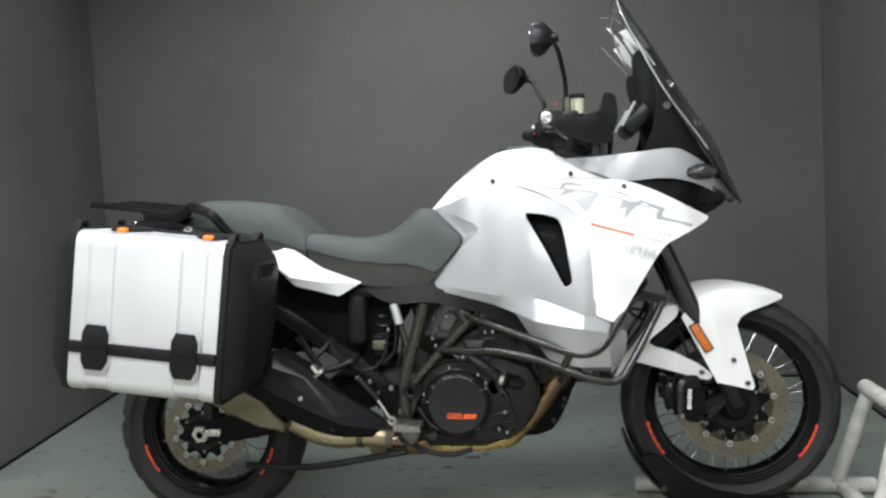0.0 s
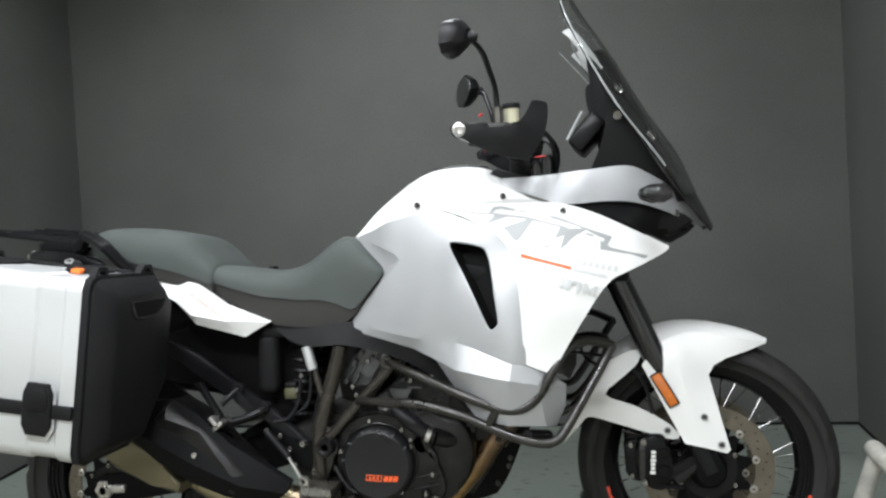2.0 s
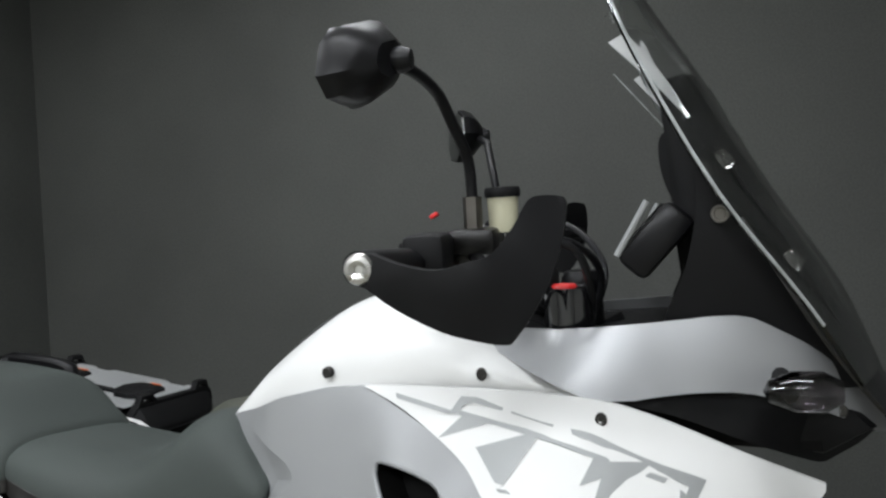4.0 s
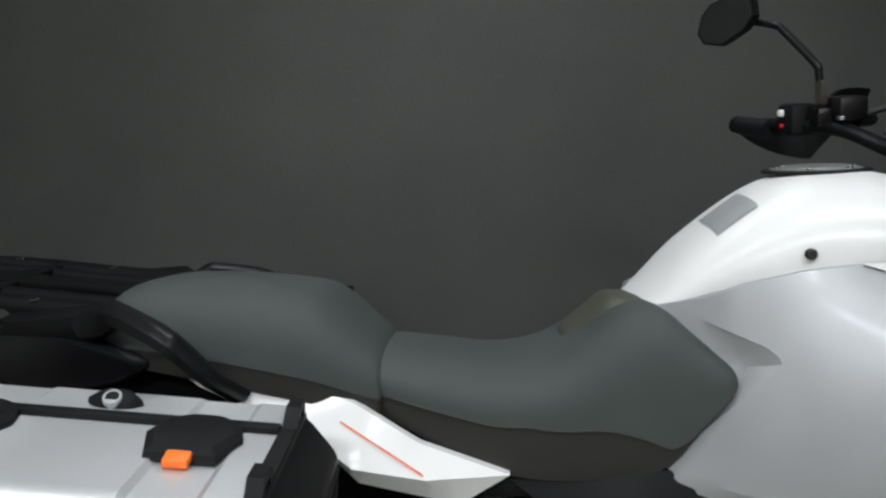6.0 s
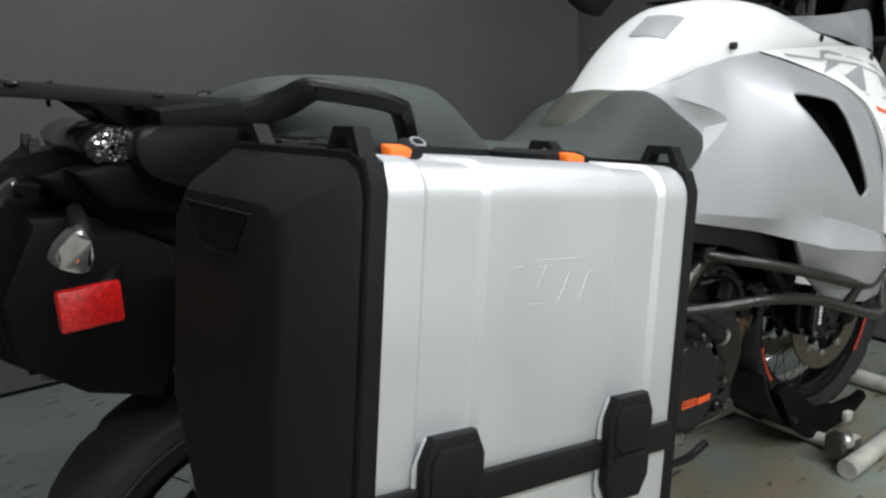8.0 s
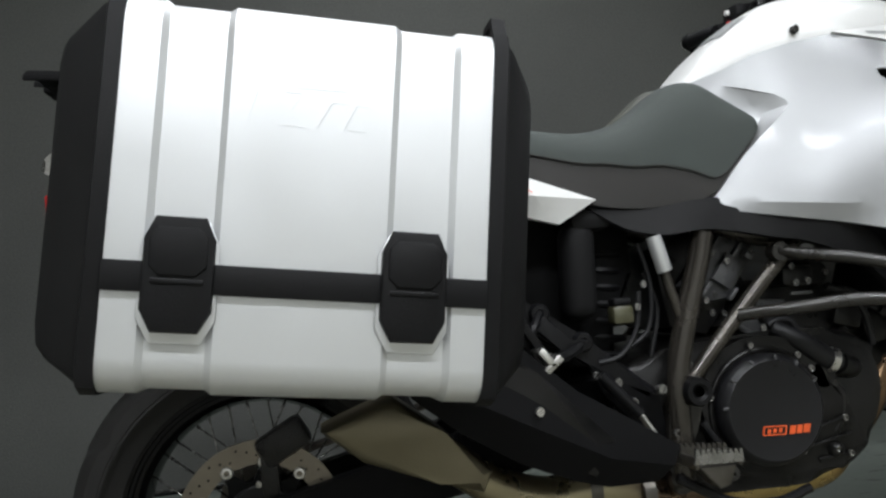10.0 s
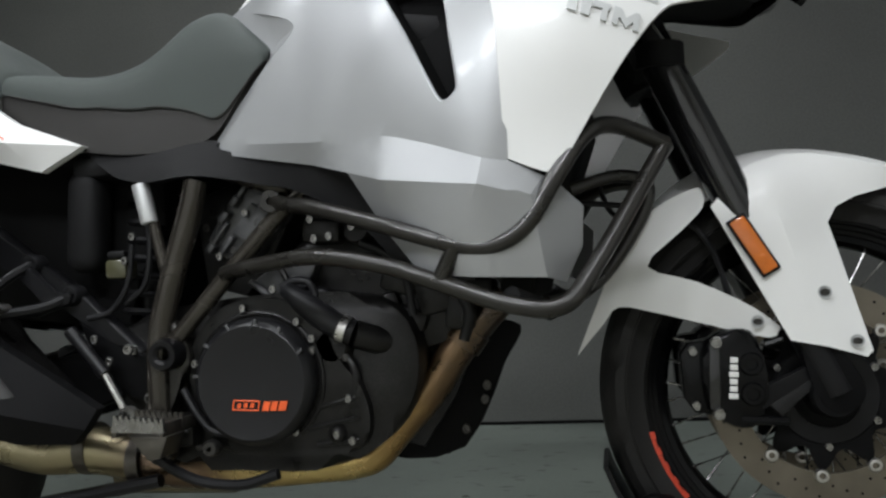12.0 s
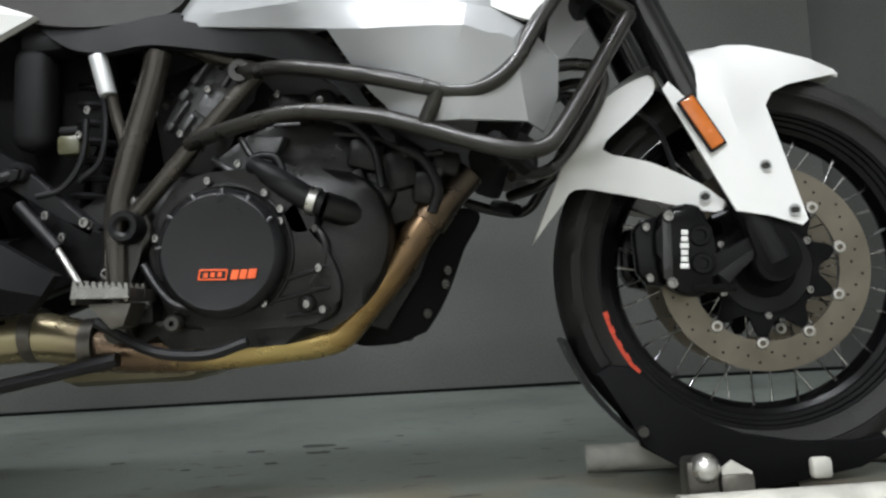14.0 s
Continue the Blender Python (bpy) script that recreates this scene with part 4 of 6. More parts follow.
# crash bars
for s in (-1, 1):
    lat = lambda v: CY + s * v
    up = [(0.885, lat(0.205), 0.676), (0.921, lat(0.24), 0.664), (0.975, lat(0.28), 0.652), (1.085, lat(0.33), 0.617), (1.173, lat(0.35), 0.588), (1.219, lat(0.352), 0.584), (1.261, lat(0.35), 0.607), (1.300, lat(0.34), 0.666), (1.335, lat(0.318), 0.713), (1.372, lat(0.28), 0.726), (1.432, lat(0.23), 0.705)]
    lo = [(0.801, lat(0.205), 0.576), (0.876, lat(0.255), 0.582), (0.976, lat(0.297), 0.587), (1.08, lat(0.325), 0.568), (1.149, lat(0.34), 0.544), (1.235, lat(0.345), 0.513), (1.295, lat(0.335), 0.508), (1.335, lat(0.31), 0.552), (1.415, lat(0.25), 0.678), (1.432, lat(0.23), 0.704)]
    part("crash_bar", tube(up, 0.0110, 12), BRONZE, bike, "bronze-grey tubular crash bar")
    part("crash_bar", tube(lo, 0.0110, 12), BRONZE, bike, "bronze-grey tubular crash bar")
    part("crash_bar_strut", tube([(1.173, lat(0.35), 0.586), (1.150, lat(0.34), 0.545)], 0.0105, 10, False), BRONZE, bike)
    part("crash_bar_foot", tube([(1.235, lat(0.335), 0.523), (1.275, lat(0.25), 0.50)], 0.013, 8, False), BLACK, bike)
    part("crash_bar_mount", lathe([(0.006, -0.012), (0.016, -0.012), (0.016, 0.012), (0.006, 0.012)], 16, "Y", (0.882, lat(0.205), 0.675), True), BRONZE, bike)
    part("front_bar", tube([(1.26, lat(0.12), 0.51), (1.33, lat(0.06), 0.53), (1.40, lat(0.05), 0.62), (1.415, lat(0.05), 0.675), (1.37, lat(0.06), 0.69), (1.30, lat(0.10), 0.67)], 0.010, 10), BRONZE, bike)

# ---- bodywork ----


def hump(stations, mid, n=28, floor=True, tilt=0.0):
    """A body lofted along x: (x, low, top, half width, fullness); tilt drops its left side."""
    rings = []
    for x, lo, hi, w, p in stations:
        ring = []
        for k in range(n + 1):
            a = math.pi * k / n
            c, s = math.cos(a), math.sin(a)
            ring.append(Vector((x, mid + w * math.copysign(abs(c) ** (2 / p), c), lo + (hi - lo) * abs(s) ** (2 / p) - tilt * w * math.copysign(abs(c) ** (2 / p), c) * abs(s))))
        rings.append(ring)
    bm = bmesh.new()
    ring_loft(bm, rings, closed=floor, caps=floor)
    return bm


def dense(stations, per=4):
    P = smooth_line([Vector(s[:3]) for s in stations], per)
    Q = smooth_line([Vector((s[3], s[4], s[0])) for s in stations], per)
    return [(p.x, p.y, p.z, q.x, q.y) for p, q in zip(P, Q)]


TANK_Y = CY - 0.028
TANK = [(0.758, 0.962, 0.97, 0.068, 2.2), (0.8, 0.98, 1.01, 0.098, 2.3), (0.85, 1.003, 1.06, 0.117, 2.4), (0.93, 1.024, 1.118, 0.144, 2.4), (0.99, 1.034, 1.147, 0.154, 2.4), (1.06, 1.042, 1.155, 0.167, 2.3), (1.125, 1.046, 1.148, 0.179, 2.4), (1.17, 1.048, 1.125, 0.189, 2.5), (1.215, 1.047, 1.099, 0.195, 2.5), (1.25, 1.046, 1.085, 0.2, 2.4), (1.34, 1.036, 1.05, 0.206, 2.3)]
tank = part("fuel_tank_cover", hump(dense(TANK, 8), TANK_Y, 56), WHITE, bike, "glossy white fuel tank cover", sharp=60)
cap = part("fuel_cap", lathe([(0.066, 0), (0.066, 0.004), (0.058, 0.006), (0.052, 0.005), (0.05, 0.008), (0.03, 0.009), (0, 0.009)], 40, "Z", (1.055, CY, 1.151)), WARN, bike, "flush black fuel filler cap with bolts")
part("cap_ring", lathe([(0.066, 0), (0.076, 0), (0.076, 0.003), (0.066, 0.005)], 40, "Z", (1.055, CY, 1.151), True), BLACK, cap)
for k in range(6):
    a = k * math.pi / 3
    again(BOLT, pose(1.055 + 0.057 * math.cos(a), CY + 0.057 * math.sin(a), 1.156, 90) @ Matrix.Diagonal((0.5, 0.5, 0.5, 1)), cap)
# warning label on the rear slope of the tank
bm = bmesh.new()
grid = []
for i in range(7):
    t = i / 6
    x = 0.880 + 0.056 * t
    row = []
    for y in np.linspace(-0.122, -0.028, 7):
        st = np.array(dense(TANK))
        lo, hi, w, p = (np.interp(x, st[:, 0], st[:, q]) for q in (1, 2, 3, 4))
        s = (1 - min(1, abs((y - TANK_Y) / w)) ** p) ** (1 / p)
        row.append(bm.verts.new((x, y, lo + (hi - lo) * s + 0.0025)))
    grid.append(row)
for a, b in zip(grid, grid[1:]):
    for i in range(6):
        bm.faces.new((a[i], a[i + 1], b[i + 1], b[i]))
part("warning_label", bm, SILVER_DECAL, tank, "grey warning label")
part("cockpit_tray", prism([(1.14, 1.12), (1.17, 1.14), (1.22, 1.125), (1.28, 1.095), (1.42, 1.108), (1.42, 1.04), (1.16, 1.06)], CY - 0.13, CY + 0.13, 0.006), BLACK, bike, "black tray behind the steering head")

V_ = dict(a=(0.779, 0.757, 0.190), b=(0.785, 0.770, 0.197), c=(0.966, 0.742, 0.276), d=(0.965, 0.714, 0.262), m0=(0.826, 0.821, 0.21), m1=(0.871, 0.866, 0.214), tip0=(0.921, 0.911, 0.217), tip=(0.929, 0.922, 0.218), tip1=(0.927, 0.931, 0.216), tip2=(0.914, 0.942, 0.21), p2=(0.838, 0.974, 0.155), ri=(0.852, 0.860, 0.190), r0=(0.888, 0.902, 0.192), r=(0.893, 0.913, 0.190), r1=(0.885, 0.923, 0.184), sa=(0.798, 0.803, 0.172), sc=(0.866, 0.892, 0.170), st=(0.772, 0.955, 0.118), tz=(0.780, 0.983, 0.134), t1=(0.845, 1.001, 0.172), t2=(0.895, 1.021, 0.180), t3=(0.97, 1.038, 0.190), t4=(1.035, 1.045, 0.198), u1=(1.180, 0.985, 0.275), u2=(1.228, 0.928, 0.316), u3=(1.242, 0.85, 0.342), u4=(1.245, 0.75, 0.346), u5=(1.243, 0.683, 0.346), e1=(1.035, 0.737, 0.300), e2=(1.091, 0.732, 0.322), e3=(1.155, 0.710, 0.345), e4=(1.213, 0.688, 0.361), f0=(1.028, 0.693, 0.303), f1=(1.084, 0.674, 0.345), f2=(1.172, 0.660, 0.374), f2b=(1.208, 0.655, 0.381), f3=(1.240, 0.646, 0.370), wb1=(1.283, 0.664, 0.338), wb2=(1.300, 0.654, 0.318), k1=(1.326, 0.628, 0.300), k2=(1.322, 0.58, 0.296), h4=(1.300, 0.536, 0.300), fr0=(1.268, 0.640, 0.362), fr1=(1.280, 0.543, 0.335), h5=(1.197, 0.548, 0.352), h6=(1.124, 0.555, 0.322), g1=(1.076, 0.612, 0.298))

def corners(text):
    return [V_[k] for k in text.split()]


TOP_EDGE = smooth_line([Vector(p) for p in ((0.78, 0.985, 0.128), (0.84, 1.003, 0.150), (0.895, 1.021, 0.174), (1.035, 1.045, 0.198), (1.115, 1.022, 0.232), (1.180, 0.985, 0.275), (1.228, 0.928, 0.316), (1.25, 0.88, 0.336))], 8)
LOW_EDGE = smooth_line([Vector(p) for p in ((0.785, 0.757, 0.190), (0.88, 0.750, 0.234), (0.966, 0.742, 0.276), (1.035, 0.737, 0.300), (1.091, 0.731, 0.322), (1.155, 0.710, 0.345), (1.213, 0.688, 0.361), (1.25, 0.680, 0.352))], 8)


def side_d(x, z):
    """Lateral distance of the silver side panel: full below the top edge, upright above the ledge."""
    zt, dt = (float(np.interp(x, [p.x for p in TOP_EDGE], [p[q] for p in TOP_EDGE])) for q in (1, 2))
    zl, dl = (float(np.interp(x, [p.x for p in LOW_EDGE], [p[q] for p in LOW_EDGE])) for q in (1, 2))
    t = min(1.0, max(-0.3, (zt - z) / (zt - zl)))
    k = float(np.interp(x, (0.80, 0.94, 1.02, 1.08, 1.16, 1.25), (1.0, 1.15, 1.8, 2.2, 2.1, 1.8)))
    return dt + (dl - dt) * (1 - (1 - t) ** k)


for key in "b m0 m1 tip0 tip tip1 tip2 p2 t1 t2 t3 t4 u1 u2 u3 u4 u5".split():
    V_[key] = (V_[key][0], V_[key][1], side_d(V_[key][0], V_[key][1]))
for key in "ri r0 r r1 sa sc st tz".split():
    V_[key] = (V_[key][0], V_[key][1], side_d(V_[key][0], V_[key][1]) - 0.014)
V_["c"], V_["e4"] = (0.966, 0.742, 0.276), (1.213, 0.688, 0.361)
LEDGE = [tuple(p) for p in LOW_EDGE if 0.9665 < p.x < 1.2125]
HOLE = [(1.066, 0.956), (1.076, 0.966), (1.145, 0.952), (1.163, 0.933), (1.172, 0.90), (1.180, 0.84), (1.187, 0.79), (1.186, 0.774), (1.172, 0.762), (1.160, 0.768), (1.142, 0.805), (1.115, 0.862), (1.088, 0.912), (1.070, 0.943)]
SILV = [(corners("b m0 m1 tip0 tip tip1 tip2 p2 t1 t2 t3 t4 u1 u2 u3 u4 u5 e4") + LEDGE[::-1] + corners("c"), side_d), (corners("p2 tip2 tip1 tip r r1"), []), (corners("tip tip0 m1 m0 b ri r0 r"), []), (corners("t1 p2 r1 r r0 ri b sa sc st tz"), []), (corners("a b c d"), []), (corners("c") + LEDGE + corners("e4 f2b f2 f1 f0 d"), []), (corners("e4 u5 wb1 wb2 k1 fr0 f3 f2b"), []), (corners("f0 f1 f2 f2b f3 fr0 fr1 h5 h6 g1"), [(1.18, 0.60, 0.364), (1.24, 0.60, 0.358)]), (corners("fr0 k1 k2 h4 fr1"), [])]
sf = side_d
GRAPH_L = [(1.03, 1.044, 0.205), (1.18, 1.05, 0.232), (1.335, 1.04, 0.240), (1.41, 1.014, 0.225), (1.574, 0.925, 0.14), (1.514, 0.891, 0.22), (1.445, 0.870, 0.29), (1.412, 0.833, 0.31), (1.381, 0.79, 0.33), (1.343, 0.732, 0.338), (1.298, 0.67, 0.345), (1.239, 0.687, 0.352), (1.239, 0.751, 0.355), (1.236, 0.85, 0.350), (1.222, 0.925, 0.323), (1.179, 0.98, 0.281), (1.325, 0.865, 0.344), (1.32, 0.93, 0.308)]
wf = depth_field(GRAPH_L)
WPAN = [(1.034, 1.046), (1.10, 1.049), (1.18, 1.050), (1.26, 1.048), (1.335, 1.040), (1.41, 1.013), (1.49, 0.972), (1.575, 0.926), (1.568, 0.914), (1.514, 0.891), (1.462, 0.872), (1.440, 0.862), (1.412, 0.833), (1.381, 0.790), (1.343, 0.732), (1.300, 0.664), (1.280, 0.669), (1.239, 0.687), (1.239, 0.751), (1.236, 0.85), (1.222, 0.925), (1.205, 0.955), (1.175, 0.983), (1.10, 1.022)]
NOSE = [(1.168, 1.108), (1.28, 1.111), (1.394, 1.118), (1.485, 1.123), (1.53, 1.105), (1.58, 1.072), (1.63, 1.02), (1.672, 0.966), (1.64, 0.972), (1.58, 1.005), (1.50, 1.034), (1.43, 1.040), (1.34, 1.038), (1.26, 1.065)]
nf = depth_field([(1.17, 1.105, 0.16), (1.25, 1.10, 0.175), (1.4, 1.118, 0.17), (1.5, 1.12, 0.15), (1.58, 1.07, 0.115), (1.67, 0.967, 0.04), (1.5, 1.034, 0.165), (1.34, 1.04, 0.236), (1.26, 1.065, 0.226), (1.4, 1.07, 0.192), (1.55, 1.04, 0.14)])
BEAK = [(1.345, 1.034), (1.43, 1.037), (1.50, 1.031), (1.58, 1.0), (1.645, 0.968), (1.625, 0.95), (1.585, 0.930), (1.565, 0.936), (1.49, 0.978), (1.41, 1.016)]
bf = depth_field([(1.345, 1.034, 0.215), (1.43, 1.037, 0.18), (1.5, 1.03, 0.148), (1.645, 0.968, 0.04), (1.585, 0.93, 0.06), (1.49, 0.978, 0.16), (1.41, 1.016, 0.2)])

# angular grey lettering-like graphic on the white panel, as plain shapes
MARKS = [
    [(1.083, 1.041), (1.162, 1.027), (1.173, 1.042), (1.193, 1.042), (1.327, 1.009), (1.445, 0.957), (1.432, 0.936), (1.524, 0.908), (1.517, 0.902), (1.416, 0.930), (1.427, 0.953), (1.325, 1.002), (1.192, 1.036), (1.179, 1.034), (1.171, 1.024), (1.158, 1.023), (1.086, 1.035)],
    [(1.172, 1.028), (1.258, 1.013), (1.323, 0.993), (1.406, 0.963), (1.402, 0.959), (1.322, 0.988), (1.255, 1.008), (1.172, 1.023)],
    [(1.179, 1.024), (1.191, 1.024), (1.215, 1.018), (1.151, 0.999)],
    [(1.199, 0.993), (1.255, 1.008), (1.270, 1.006), (1.235, 0.960), (1.226, 0.962)],
    [(1.228, 0.957), (1.308, 0.944), (1.306, 0.940), (1.230, 0.954)],
    [(1.330, 0.986), (1.368, 0.975), (1.316, 0.960)],
    [(1.343, 0.982), (1.391, 0.979), (1.328, 0.934)],
    [(1.418, 0.952), (1.452, 0.924), (1.417, 0.934)],
]
SCRIPT = [(1.352 + 0.0135 * k, 0.918 - 0.0036 * k) for k in range(8)]
STRIPES = [([(1.241, 0.932), (1.352, 0.897), (1.353, 0.889), (1.242, 0.923)], ORANGE_INK, "thin orange stripe"), ([(1.357, 0.895), (1.430, 0.873), (1.430, 0.866), (1.358, 0.887)], PALE_DECAL, "pale stripe")]
BADGE = [[(1.328, 0.877), (1.338, 0.874), (1.333, 0.853), (1.322, 0.857)], [(1.342, 0.872), (1.354, 0.868), (1.348, 0.847), (1.338, 0.851)], [(1.356, 0.868), (1.375, 0.861), (1.372, 0.854), (1.353, 0.86)], [(1.365, 0.86), (1.371, 0.857), (1.367, 0.84), (1.36, 0.843)], [(1.379, 0.86), (1.387, 0.857), (1.391, 0.845), (1.403, 0.852), (1.408, 0.85), (1.404, 0.828), (1.397, 0.83), (1.399, 0.84), (1.389, 0.833), (1.383, 0.846), (1.379, 0.836), (1.373, 0.839)]]
for s in (-1, 1):
    side_mid = CY if s < 0 else CY - 0.05
    side = part("tank_side_panel", facets(SILV, s, side_mid, 0.008, 0.018, [round_outline(HOLE, 3)]), SILVER, bike, "metallic silver tank side panel with an air vent", sharp=16)
    duct = bmesh.new()
    H = round_outline(HOLE, 3)
    rim0 = [Vector((x, side_mid + s * (sf(x, z) - 0.001), z)) for x, z in H]
    rim1 = [Vector((x + 0.012, side_mid + s * (sf(x, z) - 0.055), z)) for x, z in H]
    ring_loft(duct, [rim0, rim1], True, False)
    duct.faces.new([duct.verts.new(p + Vector((0, -s * 0.0, 0))) for p in rim1])
    part("vent_rim", tube([(x, side_mid + s * (sf(x, z) - 0.003), z) for x, z in H + H[:1]], 0.0032, 8, False), SILVER, side, "rounded silver lip of the vent")
    part("air_vent", duct, DARK, side, "dark recessed air vent")
    part("vent_vane", prism([(1.10, 0.91), (1.15, 0.90), (1.155, 0.875), (1.12, 0.87)], side_mid + s * 0.235, side_mid + s * 0.255, 0.003), BLACK, side)
    panel = part("fairing_panel", skin(round_outline(WPAN, 3, (0, 7, 15, 17)), wf, s, 0.008, 0.02, mid=CY), WHITE, bike, "white side fairing with a grey angular graphic")
    for m_ in MARKS:
        part("graphic_shape", skin(m_, wf, s, 0.0, 0.02, rise=0.0016, mid=CY), SILVER_DECAL, panel, "flat grey graphic")
    for m_, c_, l_ in STRIPES:
        part("stripe", skin(m_, wf, s, 0.0, 0.02, rise=0.0016, mid=CY), c_, panel, l_)
    for x, z in SCRIPT:
        part("graphic_bar", skin([(x, z), (x + 0.009, z - 0.002), (x + 0.006, z - 0.014), (x - 0.003, z - 0.012)], wf, s, 0.0, 0.02, rise=0.0016, mid=CY), PALE_DECAL, panel, "pale grey bar")
    for m_ in BADGE:
        part("badge_shape", skin(m_, wf, s, 0.003, 0.02, rise=0.004, mid=CY), PALE_DECAL, panel, "raised grey badge shape")
    part("nose_panel", skin(round_outline(NOSE, 3, (7,)), nf, s, 0.006, 0.018, mid=CY), SILVER, bike, "metallic silver nose panel")
    part("beak_panel", skin(round_outline(BEAK, 3, (4, 6)), bf, s, 0.006, 0.02, mid=CY), BLACK_SATIN, bike, "black nose insert")
    part("lower_cowl", skin(round_outline([(0.79, 0.775), (0.80, 0.76), (0.88, 0.738), (0.969, 0.717), (1.03, 0.682), (1.064, 0.613), (1.104, 0.554), (1.088, 0.554), (1.042, 0.612), (1.0, 0.650), (0.92, 0.688), (0.872, 0.699), (0.815, 0.713), (0.755, 0.722), (0.69, 0.718), (0.645, 0.726), (0.612, 0.741), (0.565, 0.78), (0.62, 0.775), (0.72, 0.778)], 3), depth_field([(0.6, 0.76, 0.19), (0.8, 0.77, 0.197), (0.96, 0.72, 0.255), (1.06, 0.61, 0.25), (0.8, 0.72, 0.214), (0.74, 0.725, 0.219), (0.92, 0.69, 0.236), (0.66, 0.73, 0.205), (0.72, 0.775, 0.19)]), s, 0.02, 0.02, mid=CY), BLACK, bike, "black trim under seat and tank")
    # small winker on the nose
    wk = part("indicator", lathe([(0, -0.05), (0.012, -0.045), (0.022, -0.02), (0.022, 0.01), (0.012, 0.028), (0, 0.03)], 16, "X"), SMOKE, bike, "smoked front indicator")
    wk.matrix_basis = pose(1.556, CY + s * 0.225, 1.05, 0, 0, 0)
    part("indicator_stem", tube([(1.53, CY + s * 0.15, 1.052), (1.535, CY + s * 0.215, 1.052)], 0.011, 10, False), BLACK, bike)
    bolts([(0.975, 1.059)], tank, CY + s * 0.188 if s < 0 else CY + 0.188, True)
bolts([(1.196, 1.066)], bike, CY - 0.2255, True, 1.1)
bolts([(1.337, 1.022)], bike, CY - wf(1.337, 1.022) - 0.001, True, 1.1)
bolts([(1.60, 1.003)], bike, CY - nf(1.60, 1.003) - 0.001, True)
part("nose_core", prism([(1.34, 1.09), (1.48, 1.10), (1.56, 1.06), (1.64, 0.98), (1.58, 0.945), (1.42, 0.98), (1.30, 0.93), (1.28, 1.03)], CY - 0.10, CY + 0.10, 0.02), BLACK, bike, "black headlight housing")
part("headlight", skin(round_outline([(1.55, 1.06), (1.62, 1.0), (1.65, 0.975), (1.60, 0.955), (1.55, 0.99)], 3), depth_field([(1.55, 1.06, 0.09), (1.65, 0.97, 0.03), (1.58, 0.95, 0.08)]), -1, 0.16, mid=CY), BLACK_GLOSS, bike)

# seats
SEAT_Y = CY - 0.025
RS = [(0.365, 0.88, 0.919, 0.1, 3.0), (0.4, 0.864, 0.932, 0.14, 3.0), (0.48, 0.82, 0.923, 0.158, 2.9), (0.55, 0.785, 0.913, 0.166, 2.9), (0.6, 0.772, 0.914, 0.168, 2.8), (0.65, 0.766, 0.926, 0.168, 2.7), (0.69, 0.766, 0.948, 0.167, 2.7), (0.74, 0.768, 0.982, 0.167, 2.9), (0.79, 0.784, 0.985, 0.17, 3.2), (0.83, 0.83, 0.953, 0.174, 3.4), (0.862, 0.868, 0.921, 0.176, 3.8), (0.874, 0.883, 0.909, 0.172, 4.0), (0.879, 0.891, 0.902, 0.166, 4.0)]
rs = dense(RS)
def split_at(x):
    """How far up the side the dark skirt reaches."""
    return float(np.interp(x, (0.365, 0.41, 0.51, 0.60, 0.70, 0.76, 0.79, 0.82, 0.88), (0.45, 0.40, 0.48, 0.50, 0.36, 0.22, 0.11, 0.03, 0.02)))


seat = part("rider_seat", hump([(x, lo + split_at(x) * (hi - lo), hi - 0.006, w + 0.004, p + float(np.interp(x, (0.6, 0.78), (0.0, 1.6)))) for x, lo, hi, w, p in rs], SEAT_Y, tilt=0.10), SEAT, bike, "stepped rider seat in grey-green vinyl", sharp=60)
part("seat_skirt", hump([(x, lo, lo + min(0.85, split_at(x) + 0.25) * (hi - lo), w + 0.001, p + 3.5) for x, lo, hi, w, p in rs], SEAT_Y, tilt=0.10), SEAT_LOW, seat, "dark lower seat skirt", sharp=60)
for s in (-1, 1):
    part("seat_seam", tube([(x, SEAT_Y + s * (w + 0.0035), lo + (split_at(x) + 0.01) * (hi - lo)) for x, lo, hi, w, p in rs[4:-6:2]], 0.0013, 6), SEAT_LOW, seat)
part("seat_nose_pad", hump(dense([(0.664, 0.90, 0.926, 0.040, 4), (0.674, 0.90, 0.940, 0.050, 4), (0.703, 0.90, 0.963, 0.070, 3.6), (0.730, 0.91, 0.984, 0.088, 3.2), (0.750, 0.92, 0.988, 0.098, 3.0), (0.805, 0.93, 0.978, 0.128, 3.4)], 3), SEAT_Y, tilt=0.10), PAD, seat, "raised olive pad at the seat front", sharp=60)
PS = [(0.010, 0.970, 0.996, 0.09, 3.0), (0.024, 0.963, 1.017, 0.13, 3.2), (0.052, 0.956, 1.036, 0.150, 3.3), (0.10, 0.950, 1.043, 0.161, 3.4), (0.20, 0.928, 1.037, 0.167, 3.4), (0.30, 0.901, 1.021, 0.167, 3.4), (0.335, 0.891, 1.003, 0.165, 3.4), (0.373, 0.880, 0.964, 0.158, 3.3), (0.400, 0.874, 0.936, 0.152, 3.2), (0.408, 0.876, 0.922, 0.144, 3.0)]
ps = dense(PS)
pill = part("pillion_seat", hump([(x, lo + 0.2 * (hi - lo), hi, w + 0.003, p) for x, lo, hi, w, p in ps], SEAT_Y, tilt=0.10), SEAT, bike, "raised pillion seat in grey-green vinyl", sharp=60)
part("seat_skirt", hump([(x, lo - 0.01, lo + 0.5 * (hi - lo), w, p + 2) for x, lo, hi, w, p in ps], SEAT_Y, tilt=0.10), SEAT_LOW, pill, "dark lower seat skirt", sharp=60)
